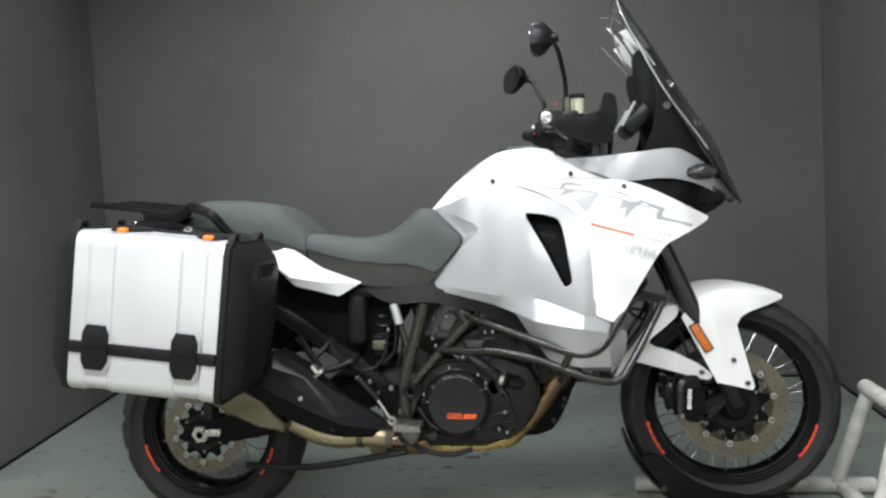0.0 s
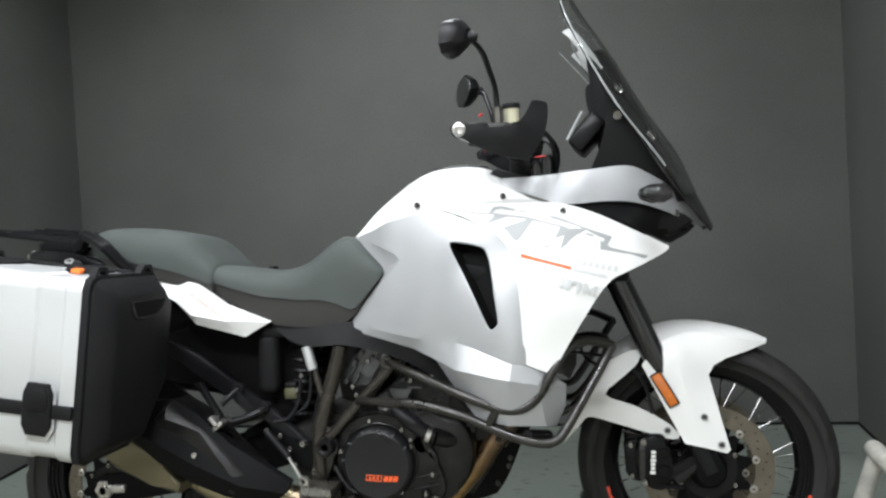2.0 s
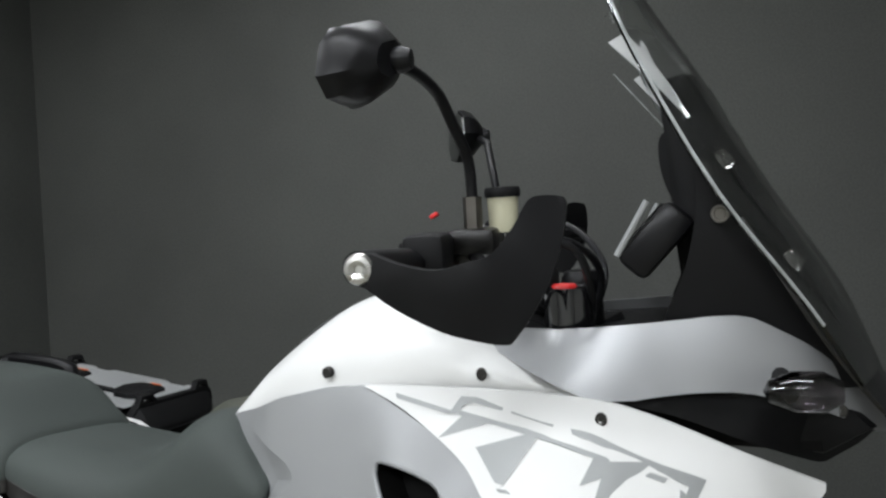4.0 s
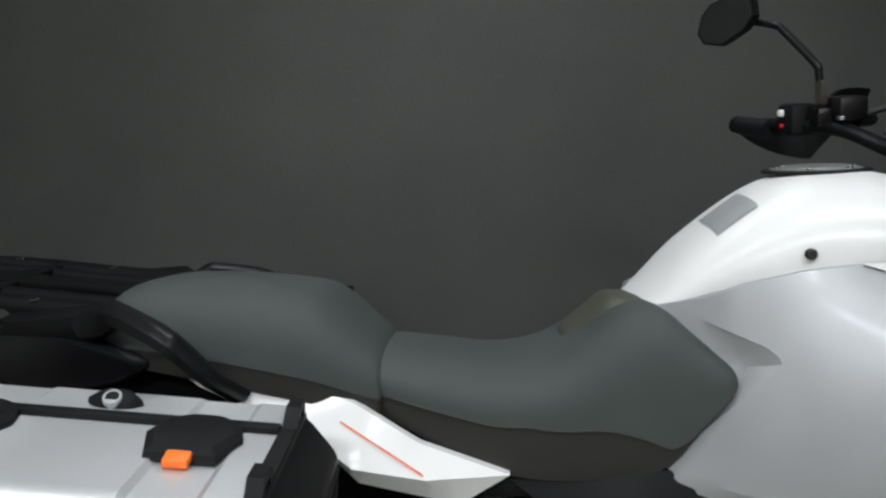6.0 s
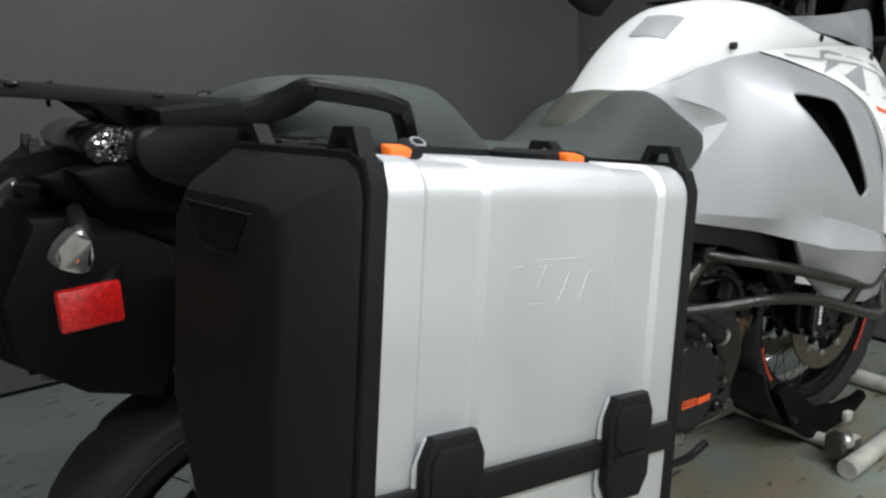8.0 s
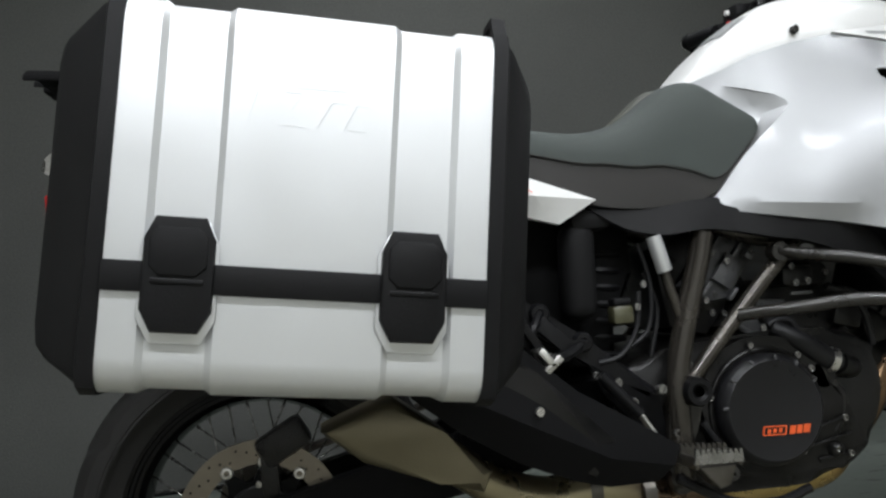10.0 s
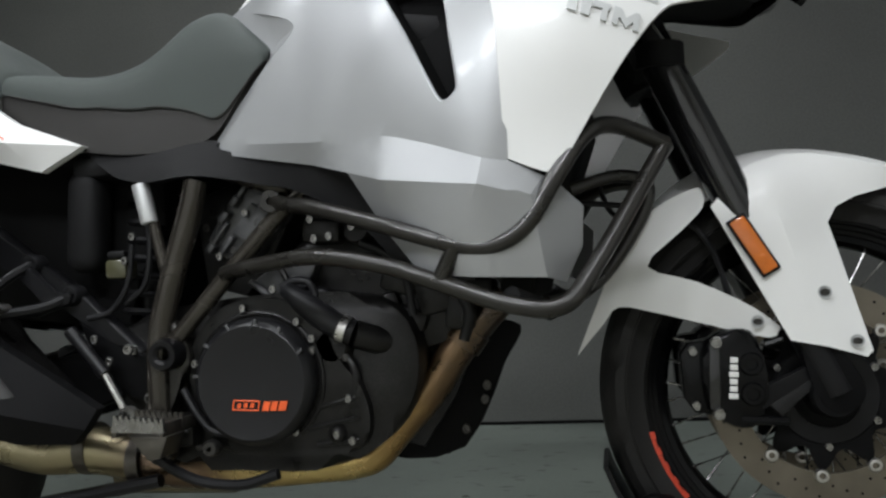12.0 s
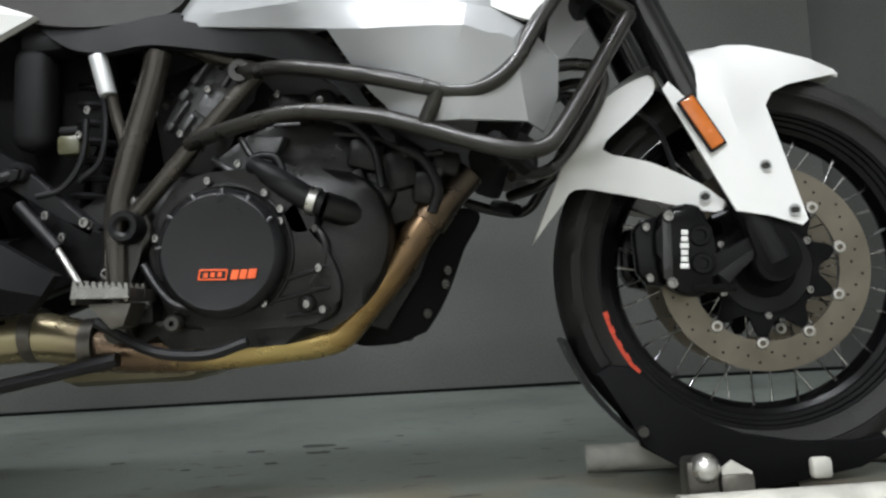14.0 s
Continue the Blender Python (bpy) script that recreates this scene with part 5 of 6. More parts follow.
# white tail panels, tail, rack
TU = [(0.095, 0.962, 0.165), (0.210, 0.938, 0.176), (0.300, 0.908, 0.180), (0.371, 0.888, 0.194), (0.458, 0.831, 0.204), (0.576, 0.784, 0.208), (0.466, 0.794, 0.238), (0.37, 0.811, 0.234), (0.315, 0.848, 0.212), (0.16, 0.915, 0.180)]
TL = [(0.315, 0.848, 0.212), (0.37, 0.811, 0.234), (0.466, 0.794, 0.238), (0.576, 0.784, 0.208), (0.508, 0.748, 0.214), (0.376, 0.785, 0.218)]
tf = depth_field(TU)
for s in (-1, 1):
    tail = part("tail_panel", facets([(TU, []), (TL, [])], s, CY, 0.015, 0.02), WHITE, bike, "white tail side panel", sharp=14)
    part("tail_stripe", skin([(0.355, 0.868), (0.463, 0.801), (0.4625, 0.799), (0.354, 0.866)], tf, s, 0, 0.02, rise=0.003, mid=CY), ORANGE_INK, tail, "thin orange pinstripe")
    # grab rail
    gr = [(-0.06, 0.14, 1.000, 0.017), (0.0, 0.170, 1.006, 0.018), (0.045, 0.200, 1.014, 0.018), (0.072, 0.225, 1.030, 0.016), (0.085, 0.235, 1.032, 0.014), (0.140, 0.272, 1.018, 0.013), (0.164, 0.285, 1.008, 0.012), (0.176, 0.285, 0.998, 0.012), (0.206, 0.250, 0.945, 0.010), (0.225, 0.19, 0.900, 0.009)]
    line = smooth_line([Vector((x, l if s < 0 else l * 0.8, z if s < 0 else z - 0.02)) for x, l, z, h in gr], 3)
    rings = []
    for i, p in enumerate(line):
        d = line[min(i + 1, len(line) - 1)] - line[max(i - 1, 0)]
        n = Vector((-d.z, 0, d.x)).normalized()
        h = float(np.interp(i / (len(line) - 1), np.linspace(0, 1, len(gr)), [g[3] for g in gr]))
        rings.append([Vector((p.x, CY + s * (p.y + u), p.z)) + n * h * v for u, v in ((-0.02, -0.5), (-0.02, 0.4), (-0.008, 1.0), (0.012, 0.8), (0.02, 0.2), (0.016, -0.9), (0.0, -1.0))])
    bm = bmesh.new()
    ring_loft(bm, rings)
    part("grab_rail", bm, BLACK_SATIN, bike, "black moulded grab rail", sharp=50)
    part("grab_rail_root", prism([(-0.10, 1.02), (0.03, 1.024), (0.06, 1.0), (0.0, 0.965), (-0.10, 0.985)], CY + s * 0.10, CY + s * 0.19, 0.012), SHADED_BLACK, bike)
    part("tail_side", prism([(-0.20, 0.955), (0.0, 0.975), (0.30, 0.90), (0.30, 0.84), (0.05, 0.86), (-0.16, 0.90)], CY + s * 0.10, CY + s * 0.15, 0.015), SHADED_BLACK, bike)
part("tail_flank", prism(round_outline([(-0.130, 0.985), (-0.10, 1.0), (0.02, 0.985), (0.10, 0.955), (0.06, 0.93), (-0.06, 0.92), (-0.120, 0.945)], 3), -0.212, -0.16, 0.008), BLACK_SATIN, bike, "black side of the tail under the rack")
part("tail_core", prism([(-0.24, 0.95), (-0.05, 0.985), (0.30, 0.93), (0.38, 0.80), (0.20, 0.74), (0.0, 0.80), (-0.16, 0.88)], CY - 0.11, CY + 0.11, 0.02), SHADED_BLACK, bike, "black tail section")
rack = part("luggage_rack", prism([(-0.31, 1.064), (-0.18, 1.048), (-0.02, 1.026), (0.02, 1.018), (-0.02, 1.014), (-0.18, 1.038), (-0.31, 1.055)], CY - 0.03, CY + 0.03, 0.003), SHADED_BLACK, bike, "black slotted luggage rack")
for s in (-1, 1):
    for lat, th in ((0.075, 0.010), (0.128, 0.013)):
        part("rack_rail", add_tube(bmesh.new(), [(0.03, CY + s * lat, 1.012), (-0.09, CY + s * lat, 1.029), (-0.22, CY + s * lat, 1.048), (-0.31, CY + s * lat * 0.85, 1.060)], th, 8, True, 5, 0.45), SHADED_BLACK, rack)
    again(BOLT_DARK, pose(-0.08, CY + s * 0.128, 1.033, 90), rack)
    again(BOLT_DARK, pose(-0.24, CY + s * 0.128, 1.056, 90), rack)
    part("rack_stay", prism([(-0.16, 1.03), (-0.10, 1.03), (-0.06, 0.985), (-0.10, 0.98)], CY + s * 0.09, CY + s * 0.10, 0.002), BLACK, rack)
part("rack_bridge", box((0.03, 0.27, 0.012), (-0.10, CY, 1.022), 0.004), BLACK, rack)
part("rack_bridge", box((0.03, 0.23, 0.010), (-0.28, CY, 1.055), 0.004), SHADED_BLACK, rack)
part("rack_bridge", box((0.05, 0.22, 0.009), (-0.18, CY, 1.042), 0.004), SHADED_BLACK, rack)
part("rack_hook", tube([(-0.17, 0.08, 1.02), (-0.17, 0.085, 1.052), (-0.16, 0.085, 1.054)], 0.003, 6, False), BLACK, rack)
# rear light, plate holder, reflector, rear winkers
rl = part("rear_light", prism(round_outline([(-0.182, 0.985), (-0.150, 1.002), (-0.115, 0.993), (-0.105, 0.975), (-0.125, 0.957), (-0.168, 0.954)], 3), CY - 0.150, CY + 0.150, 0.02), BLACK_GLOSS, bike, "rear light with clear faceted ends")
rnd = random.Random(5)
for s in (-1, 1):
    for k in range(46):
        a, q = k * 2.4, 0.002 + 0.0033 * math.sqrt(k)
        g = part("lens_facet", lathe([(0, 0.002), (0.0022 + 0.0016 * rnd.random(), 0.0008), (0.0045, -0.002)], 4, "Z"), MIRROR if k % 3 == 0 else (LAMP_LENS if k % 3 == 1 else DARK_BOLT), rl)
        g.matrix_basis = pose(-0.144 + 1.05 * q * math.cos(a), CY + s * 0.150, 0.979 + 0.8 * q * math.sin(a), -s * 90 + rnd.uniform(-25, 25), rnd.uniform(-25, 25), 0)
part("plate_holder", prism([(-0.245, 0.90), (-0.285, 0.80), (-0.290, 0.786), (-0.282, 0.719), (-0.205, 0.659), (-0.115, 0.630), (-0.086, 0.675), (-0.06, 0.80), (-0.05, 0.88)], -0.120, 0.080, 0.012), SHADED_BLACK, bike, "black rear mudguard and plate holder")
for s in (-1, 1):
    st = part("rear_indicator", prism(round_outline([(-0.035, -0.012), (-0.012, 0.020), (0.006, 0.026), (0.034, -0.014), (0.02, -0.022), (-0.02, -0.022)], 3), -0.026, 0.026, 0.012), LAMP_LENS, bike, "clear pointed rear indicator")
    st.matrix_basis = pose(-0.222, CY + s * 0.255, 0.884, 0, 22, 0) @ Matrix.Diagonal((0.62, 0.75, 0.95, 1))
    part("bulb_cover", lathe([(0, -0.010), (0.006, -0.007), (0.008, 0), (0.006, 0.007), (0, 0.010)], 12, "Y", (0.004, s * 0.017, -0.010)), AMBER, st, "amber bulb seen through the lens")
    part("indicator_arm", tube([(-0.19, CY + s * 0.10, 0.90), (-0.210, CY + s * 0.245, 0.893)], 0.011, 8, False), BLACK, bike)
rr = part("rear_reflector", box((0.014, 0.068, 0.047), (0, 0, 0), 0.004), RED, bike, "rectangular red side reflector")
rr.matrix_basis = pose(-0.214, -0.272, 0.818, 0, 0, -84)
part("reflector_bracket", tube([(-0.15, CY - 0.10, 0.82), (-0.205, -0.268, 0.82)], 0.01, 6, False), BLACK, bike)

# windscreen
SCR = [(1.655, 1.055, 0.15), (1.615, 1.152, 0.185), (1.538, 1.277, 0.20), (1.461, 1.419, 0.195), (1.406, 1.509, 0.165), (1.375, 1.565, 0.125), (1.358, 1.60, 0.06)]


def screen_mesh(line, thick, sweep, n=14):
    P = smooth_line([Vector(p) for p in line], 4)
    bm = bmesh.new()
    rows = []
    for p in P:
        row = []
        for k in range(n + 1):
            v = 2 * k / n - 1
            row.append(Vector((p.x - sweep * v * v * (p.z / 0.18) ** 2, CY + p.z * v, p.y - 0.012 * v * v)))
        rows.append(row)
    back = [[q - Vector((thick, 0, thick * 0.5)) for q in r] for r in rows]
    rings = [a + b[::-1] for a, b in zip(rows, back)]
    ring_loft(bm, rings)
    return bm


scr = part("windscreen", screen_mesh(SCR, 0.004, 0.055), CLEAR, bike, "tall clear windscreen")
part("lower_screen", screen_mesh([(1.692, 0.968, 0.07), (1.665, 1.03, 0.12), (1.632, 1.10, 0.15), (1.585, 1.19, 0.16), (1.535, 1.265, 0.15)], 0.004, 0.07), BLACK_GLOSS, bike, "black lower screen panel")
for s in (-1, 1):
    for x, z in ((1.478, 1.303), (1.546, 1.188)):
        part("screen_clip", box((0.022, 0.012, 0.014), (x, CY + s * 0.185, z), 0.004, Matrix.Rotation(0.95, 4, "Y")), CLEAR, scr, "clear plastic screen clip")
    side_line = [q for q in smooth_line([Vector(p) for p in SCR], 4)]
    # pale side tubes paint the bright glint along the screen edge
    part("screen_edge_glint", tube([(p.x - 0.055 * (p.z / 0.18) ** 2, CY + s * p.z, p.y - 0.012) for p in side_line[3:]], 0.0020, 6, False), EDGE_GLINT, scr, "pale line painted for the glint on the screen edge")
    part("cockpit_side", skin(round_outline([(1.445, 1.300), (1.455, 1.318), (1.474, 1.314), (1.486, 1.294), (1.55, 1.19), (1.62, 1.06), (1.60, 1.03), (1.44, 1.09), (1.40, 1.105), (1.43, 1.18), (1.445, 1.25)] if s < 0 else [(1.390, 1.34), (1.393, 1.366), (1.405, 1.374), (1.420, 1.366), (1.446, 1.325), (1.474, 1.27), (1.55, 1.19), (1.62, 1.06), (1.60, 1.03), (1.44, 1.09), (1.40, 1.105), (1.425, 1.18), (1.412, 1.255), (1.396, 1.30)], 3), depth_field([(1.41, 1.37, 0.17), (1.45, 1.31, 0.16), (1.5, 1.2, 0.15), (1.62, 1.06, 0.1), (1.4, 1.1, 0.15)]), s, 0.010, mid=CY), BLACK, bike, "black cockpit side cover")
# flat clear deflector blades inside the screen, tilted and whitened for lamp reflections
BLADES = [[(1.351, -0.155, 1.457), (1.370, -0.158, 1.465), (1.396, -0.169, 1.433), (1.443, -0.194, 1.355), (1.438, -0.193, 1.353), (1.394, -0.173, 1.410)], [(1.339, 0.188, 1.540), (1.352, 0.184, 1.533), (1.393, 0.165, 1.473), (1.451, 0.130, 1.355), (1.444, 0.133, 1.357), (1.356, 0.171, 1.464), (1.381, 0.168, 1.475)], [(1.378, 0.026, 1.494), (1.385, 0.023, 1.487), (1.396, 0.015, 1.455), (1.411, 0.006, 1.421), (1.400, 0.008, 1.421), (1.377, 0.021, 1.464)]]
for pts in BLADES:
    bm = bmesh.new()
    lie = Vector((-0.2, -0.963, 0.18)).normalized()
    ring_loft(bm, [[Vector(p) + lie * 0.0015 for p in pts], [Vector(p) - lie * 0.0015 for p in pts]])
    blade = part("wind_deflector", bm, GLARE_PLASTIC, scr, "small clear wind deflector blade, whitened for its reflections", sharp=20)
    part("deflector_edge_glint", tube([pts[0]] + pts[-1:3:-1] + [pts[3]], 0.0011, 6, False), EDGE_GLINT, blade)
# more painted glint lines where clear edges catch the light
for line in ([(1.321, 0.205, 1.482), (1.362, 0.205, 1.432), (1.400, 0.205, 1.385)], [(1.316, 0.155, 1.565), (1.338, 0.0, 1.532), (1.350, -0.10, 1.500), (1.357, -0.147, 1.483)], [(1.363, 0.13, 1.494), (1.366, 0.12, 1.506), (1.375, 0.02, 1.482), (1.384, -0.075, 1.457)]):
    part("deflector_edge_glint", tube(line, 0.0011, 6), EDGE_GLINT, scr, "thin pale line painted for a clear plastic edge glint")
part("instrument_tower", prism(round_outline([(1.41, 1.33), (1.402, 1.405), (1.412, 1.424), (1.436, 1.430), (1.458, 1.420), (1.490, 1.362), (1.535, 1.27), (1.60, 1.08), (1.45, 1.09), (1.42, 1.18)], 3), CY - 0.03, CY + 0.10, 0.012), BLACK, bike, "black mount behind the windscreen")
for y in (-0.02, 0.06):
    part("tower_bolt", bolt_mesh(0.006, 0.004), DARK_BOLT, bike).matrix_basis = pose(1.425, CY + y, 1.33, 0, -60)
dash = part("instrument_panel", box((0.045, 0.26, 0.096), (1.396, CY, 1.213), 0.010, Matrix.Rotation(0.75, 4, "Y")), BLACK_SATIN, bike, "black instrument cluster")
part("display", box((0.006, 0.22, 0.080), (1.379, CY, 1.229), 0.003, Matrix.Rotation(0.75, 4, "Y")), BLACK_GLOSS, dash, "dark display glass")
for s in (-1, 1):
    part("display_bezel", tube([(1.349, CY + s * 0.128, 1.196), (1.388, CY + s * 0.128, 1.262)], 0.0042, 8, False), SILVER_DECAL, dash, "pale side trim of the display")
part("cockpit_knob", lathe([(0, -0.010), (0.006, -0.010), (0.007, -0.012), (0.010, -0.012), (0.011, 0.012), (0, 0.012)], 16, "Y", (1.471, CY - 0.155, 1.242)), DULL_STEEL, bike)

# ---- fork, front mudguard ----
fork_dir = Vector((0.195, 0, -0.463)).normalized()
for s in (-1, 1):
    y = CY * 0.3 + s * 0.105
    a, b, c, d = Vector((1.385, y, 0.997)), Vector((1.556, y, 0.59)), Vector((1.655, y, 0.36)), Vector((1.455, y, 0.83))
    part("fork_outer", tube([a, d, b], 0.030, 20, False), BLACK_GLOSS, bike, "black upper fork leg")
    part("fork_inner", tube([b, c], 0.024, 16, False), BLACK_SATIN, bike)
    part("fork_seal", lathe([(0.028, -0.003), (0.0305, -0.002), (0.0305, 0.002), (0.028, 0.003)], 20, "Z"), DARK_BOLT, bike).matrix_basis = Matrix.Translation(b) @ fork_dir.to_track_quat("-Z", "Y").to_matrix().to_4x4()
    part("fork_foot", prism(round_outline([(1.605, 0.44), (1.635, 0.445), (1.683, 0.385), (1.685, 0.350), (1.660, 0.332), (1.633, 0.34), (1.618, 0.38)], 3), y - 0.018, y + 0.008 if s < 0 else y + 0.018, 0.004), SHADED_BLACK, bike)
    part("caliper_bracket", prism([(1.53, 0.35), (1.545, 0.36), (1.64, 0.405), (1.64, 0.385), (1.55, 0.33)], y - 0.012, y + 0.004, 0.002), BLACK_SATIN, bike)
    for zc in (0.97, 0.86):
        x = 1.385 + (0.997 - zc) * 0.42
        part("fork_clamp", lathe([(0.031, -0.018), (0.038, -0.018), (0.038, 0.018), (0.031, 0.018)], 20, "Z", (x, y, zc), True), BLACK, bike)
    # brake caliper
    cal = part("brake_caliper", prism(round_outline([(1.495, 0.44), (1.535, 0.455), (1.565, 0.44), (1.575, 0.36), (1.56, 0.318), (1.525, 0.315), (1.492, 0.345), (1.487, 0.40)], 3), s * 0.098 - 0.026, s * 0.098 + 0.026, 0.01), RIM, bike, "black four-piston brake caliper")
    part("caliper_bridge", box((0.03, 0.062, 0.05), (1.505, s * 0.085, 0.385), 0.008, Matrix.Rotation(0.1, 4, "Y")), RIM, cal)
    for x, z in ((1.507, 0.437), (1.505, 0.335)):
        again(BOLT, pose(x, s * 0.126, z, 180 if s < 0 else 0) @ Matrix.Diagonal((1.1, 1.1, 1.1, 1)), cal)
    part("caliper_flank", prism([(1.458, 0.420), (1.470, 0.436), (1.498, 0.440), (1.498, 0.330), (1.474, 0.334), (1.460, 0.355)], s * 0.085 - 0.02, s * 0.085 + 0.02, 0.004), RIM, cal)
    for z in (0.424, 0.345):
        again(BOLT, pose(1.476, s * 0.107, z, 180 if s < 0 else 0) @ Matrix.Diagonal((0.8, 0.8, 0.9, 1)), cal)
    part("caliper_pin", tube([(1.535, s * 0.12, 0.326), (1.60, s * 0.12, 0.322)], 0.007, 8, False), RIM, cal)
    for k in range(6):
        part("caliper_mark", box((0.0105 if k % 3 else 0.013, 0.0015, 0.0080), (1.5262 + 0.0008 * k, s * 0.1252, 0.360 + 0.0102 * k), 0.0008, Matrix.Rotation(0.06, 4, "Y")), WHITE_MARK, cal, "small white bar")
    for z in (0.405, 0.362):
        part("piston_boss", lathe([(0.0, 0.0), (0.008, 0.0), (0.009, 0.004), (0.015, 0.004), (0.017, 0.0), (0.017, -0.008), (0, -0.008)] if s > 0 else [(0.0, 0.0), (0.008, 0.0), (0.009, -0.004), (0.015, -0.004), (0.017, 0.0), (0.017, 0.008), (0, 0.008)], 18, "Y", (1.553, s * 0.1245, z)), RIM, cal)
    part("caliper_step", prism([(1.493, 0.345), (1.507, 0.33), (1.512, 0.44), (1.498, 0.435)], s * 0.1235, s * 0.1265, 0.001), BLACK_GLOSS, cal)
    part("pad_pin", tube([(1.575, s * 0.116, 0.43), (1.60, s * 0.116, 0.438)], 0.005, 8, False), RIM, cal)
    part("axle_arm", prism([(1.575, 0.345), (1.59, 0.33), (1.655, 0.385), (1.64, 0.40)], s * 0.112, s * 0.122, 0.002), COVER, bike)
part("lower_triple_clamp", box((0.07, 0.26, 0.04), (1.43, 0, 0.865), 0.012, Matrix.Rotation(-0.4, 4, "Y")), BLACK, bike)
part("upper_triple_clamp", box((0.08, 0.26, 0.03), (1.355, 0, 1.02), 0.01, Matrix.Rotation(-0.4, 4, "Y")), BLACK, bike)
part("steering_stem", tube([(1.31, 0, 1.10), (1.42, 0, 0.83)], 0.03, 14, False), BLACK, bike)
part("frame_head", prism([(1.22, 0.80), (1.34, 0.84), (1.39, 0.90), (1.33, 1.03), (1.20, 1.0)], -0.06, 0.06, 0.01), BLACK, bike)
# mudguard: an arched blade and side plates
FEND = [(1.352, 0.525, 0.072), (1.385, 0.59, 0.082), (1.44, 0.655, 0.088), (1.50, 0.696, 0.092), (1.58, 0.721, 0.096), (1.66, 0.722, 0.094), (1.735, 0.707, 0.080), (1.79, 0.689, 0.054), (1.828, 0.670, 0.018)]
bm = bmesh.new()
rings = []
fl = smooth_line([Vector(p) for p in FEND], 4)
for i, p in enumerate(fl):
    d = (fl[min(i + 1, len(fl) - 1)] - fl[max(i - 1, 0)])
    nrm = Vector((-d.y, 0, d.x)).normalized()
    if nrm.z < 0 and i > len(fl) * 0.3:
        nrm = -nrm
    ring = []
    for k in range(13):
        v = 2 * k / 12 - 1
        ring.append(Vector((p.x, p.z * v, p.y)) - nrm * (0.32 * p.z * v * v + 0.2 * p.z * v**4))
    rings.append(ring + [q - nrm * 0.004 for q in ring[::-1]])
ring_loft(bm, rings)
fender = part("front_mudguard", bm, WHITE, bike, "white pointed front mudguard")
FW = [(1.306, 0.418), (1.345, 0.505), (1.385, 0.585), (1.43, 0.635), (1.50, 0.665), (1.505, 0.635), (1.47, 0.60), (1.42, 0.552), (1.49, 0.525), (1.56, 0.487), (1.598, 0.455), (1.582, 0.44), (1.50, 0.462), (1.43, 0.482), (1.375, 0.493), (1.35, 0.468)]
ff = depth_field([(1.318, 0.43, 0.06), (1.345, 0.5, 0.08), (1.385, 0.585, 0.085), (1.50, 0.66, 0.10), (1.60, 0.45, 0.115), (1.42, 0.55, 0.10), (1.375, 0.493, 0.09)])
RIDGE = [(1.572, 0.692, 0.108), (1.590, 0.660, 0.138), (1.604, 0.60, 0.149), (1.628, 0.51, 0.147), (1.652, 0.427, 0.142)]
GUARD = [([(1.512, 0.632, 0.137), (1.545, 0.668, 0.122)] + RIDGE + [(1.606, 0.437, 0.141), (1.575, 0.50, 0.141)], []), (RIDGE[::-1] + [(1.62, 0.705, 0.094), (1.66, 0.704, 0.088), (1.70, 0.695, 0.082), (1.76, 0.681, 0.066), (1.81, 0.668, 0.036), (1.816, 0.661, 0.034), (1.775, 0.650, 0.062), (1.716, 0.636, 0.090), (1.686, 0.622, 0.104), (1.672, 0.600, 0.112), (1.683, 0.55, 0.120), (1.70, 0.475, 0.126), (1.714, 0.418, 0.128), (1.705, 0.41, 0.130)], [])]
for s in (-1, 1):
    part("mudguard_wing", skin(round_outline(FW, 3, (0, 10)), ff, s, 0.005, 0.02), WHITE, fender, "white lower mudguard wing")
    plate = part("fork_guard", facets(GUARD, s, 0.0, 0.006, 0.018), WHITE, fender, "white fork guard plate", sharp=30)
    rf = part("side_reflector", box((0.086, 0.008, 0.023), (0, 0, 0), 0.003), AMBER, plate, "amber side reflector")
    rf.matrix_basis = pose(1.564, s * 0.1495, 0.573, 0, 61, 0)
    part("reflector_frame", box((0.093, 0.007, 0.029), (0, -s * 0.002, 0), 0.003), BLACK, plate).matrix_basis = rf.matrix_basis
    y = s * 0.135
    for x, z, yy in ((1.654, 0.502, 0.140), (1.692, 0.433, 0.137), (1.567, 0.464, 0.118)):
        again(BOLT_DARK, pose(x, s * yy, z, 180 if s < 0 else 0) @ Matrix.Diagonal((0.9, 0.9, 0.7, 1)), plate)
        part("bolt_ring", lathe([(0.0062, 0), (0.009, 0), (0.009, -0.0015), (0.0062, -0.001)] if s < 0 else [(0.0062, 0), (0.009, 0), (0.009, 0.0015), (0.0062, 0.001)], 16, "Y", (x, s * yy, z), True), SILVER_DECAL, plate)
part("brake_hose", tube([(1.30, -0.06, 0.66), (1.40, -0.06, 0.645), (1.462, -0.068, 0.622), (1.50, -0.075, 0.58), (1.52, -0.085, 0.51), (1.525, -0.09, 0.45)], 0.0045, 8), HOSE, bike)
part("hose_guide", box((0.025, 0.014, 0.018), (1.461, -0.07, 0.623), 0.004), BLACK, bike)
part("brake_hose", tube([(1.34, -0.05, 0.70), (1.36, -0.055, 0.64), (1.41, -0.06, 0.615), (1.46, -0.066, 0.618)], 0.004, 8), HOSE, bike)

FRONT_END = {"front_wheel", "front_axle", "fork_outer", "fork_inner", "fork_seal", "fork_foot", "caliper_bracket", "fork_clamp", "brake_caliper", "axle_arm", "lower_triple_clamp", "front_mudguard", "brake_hose", "hose_guide"}
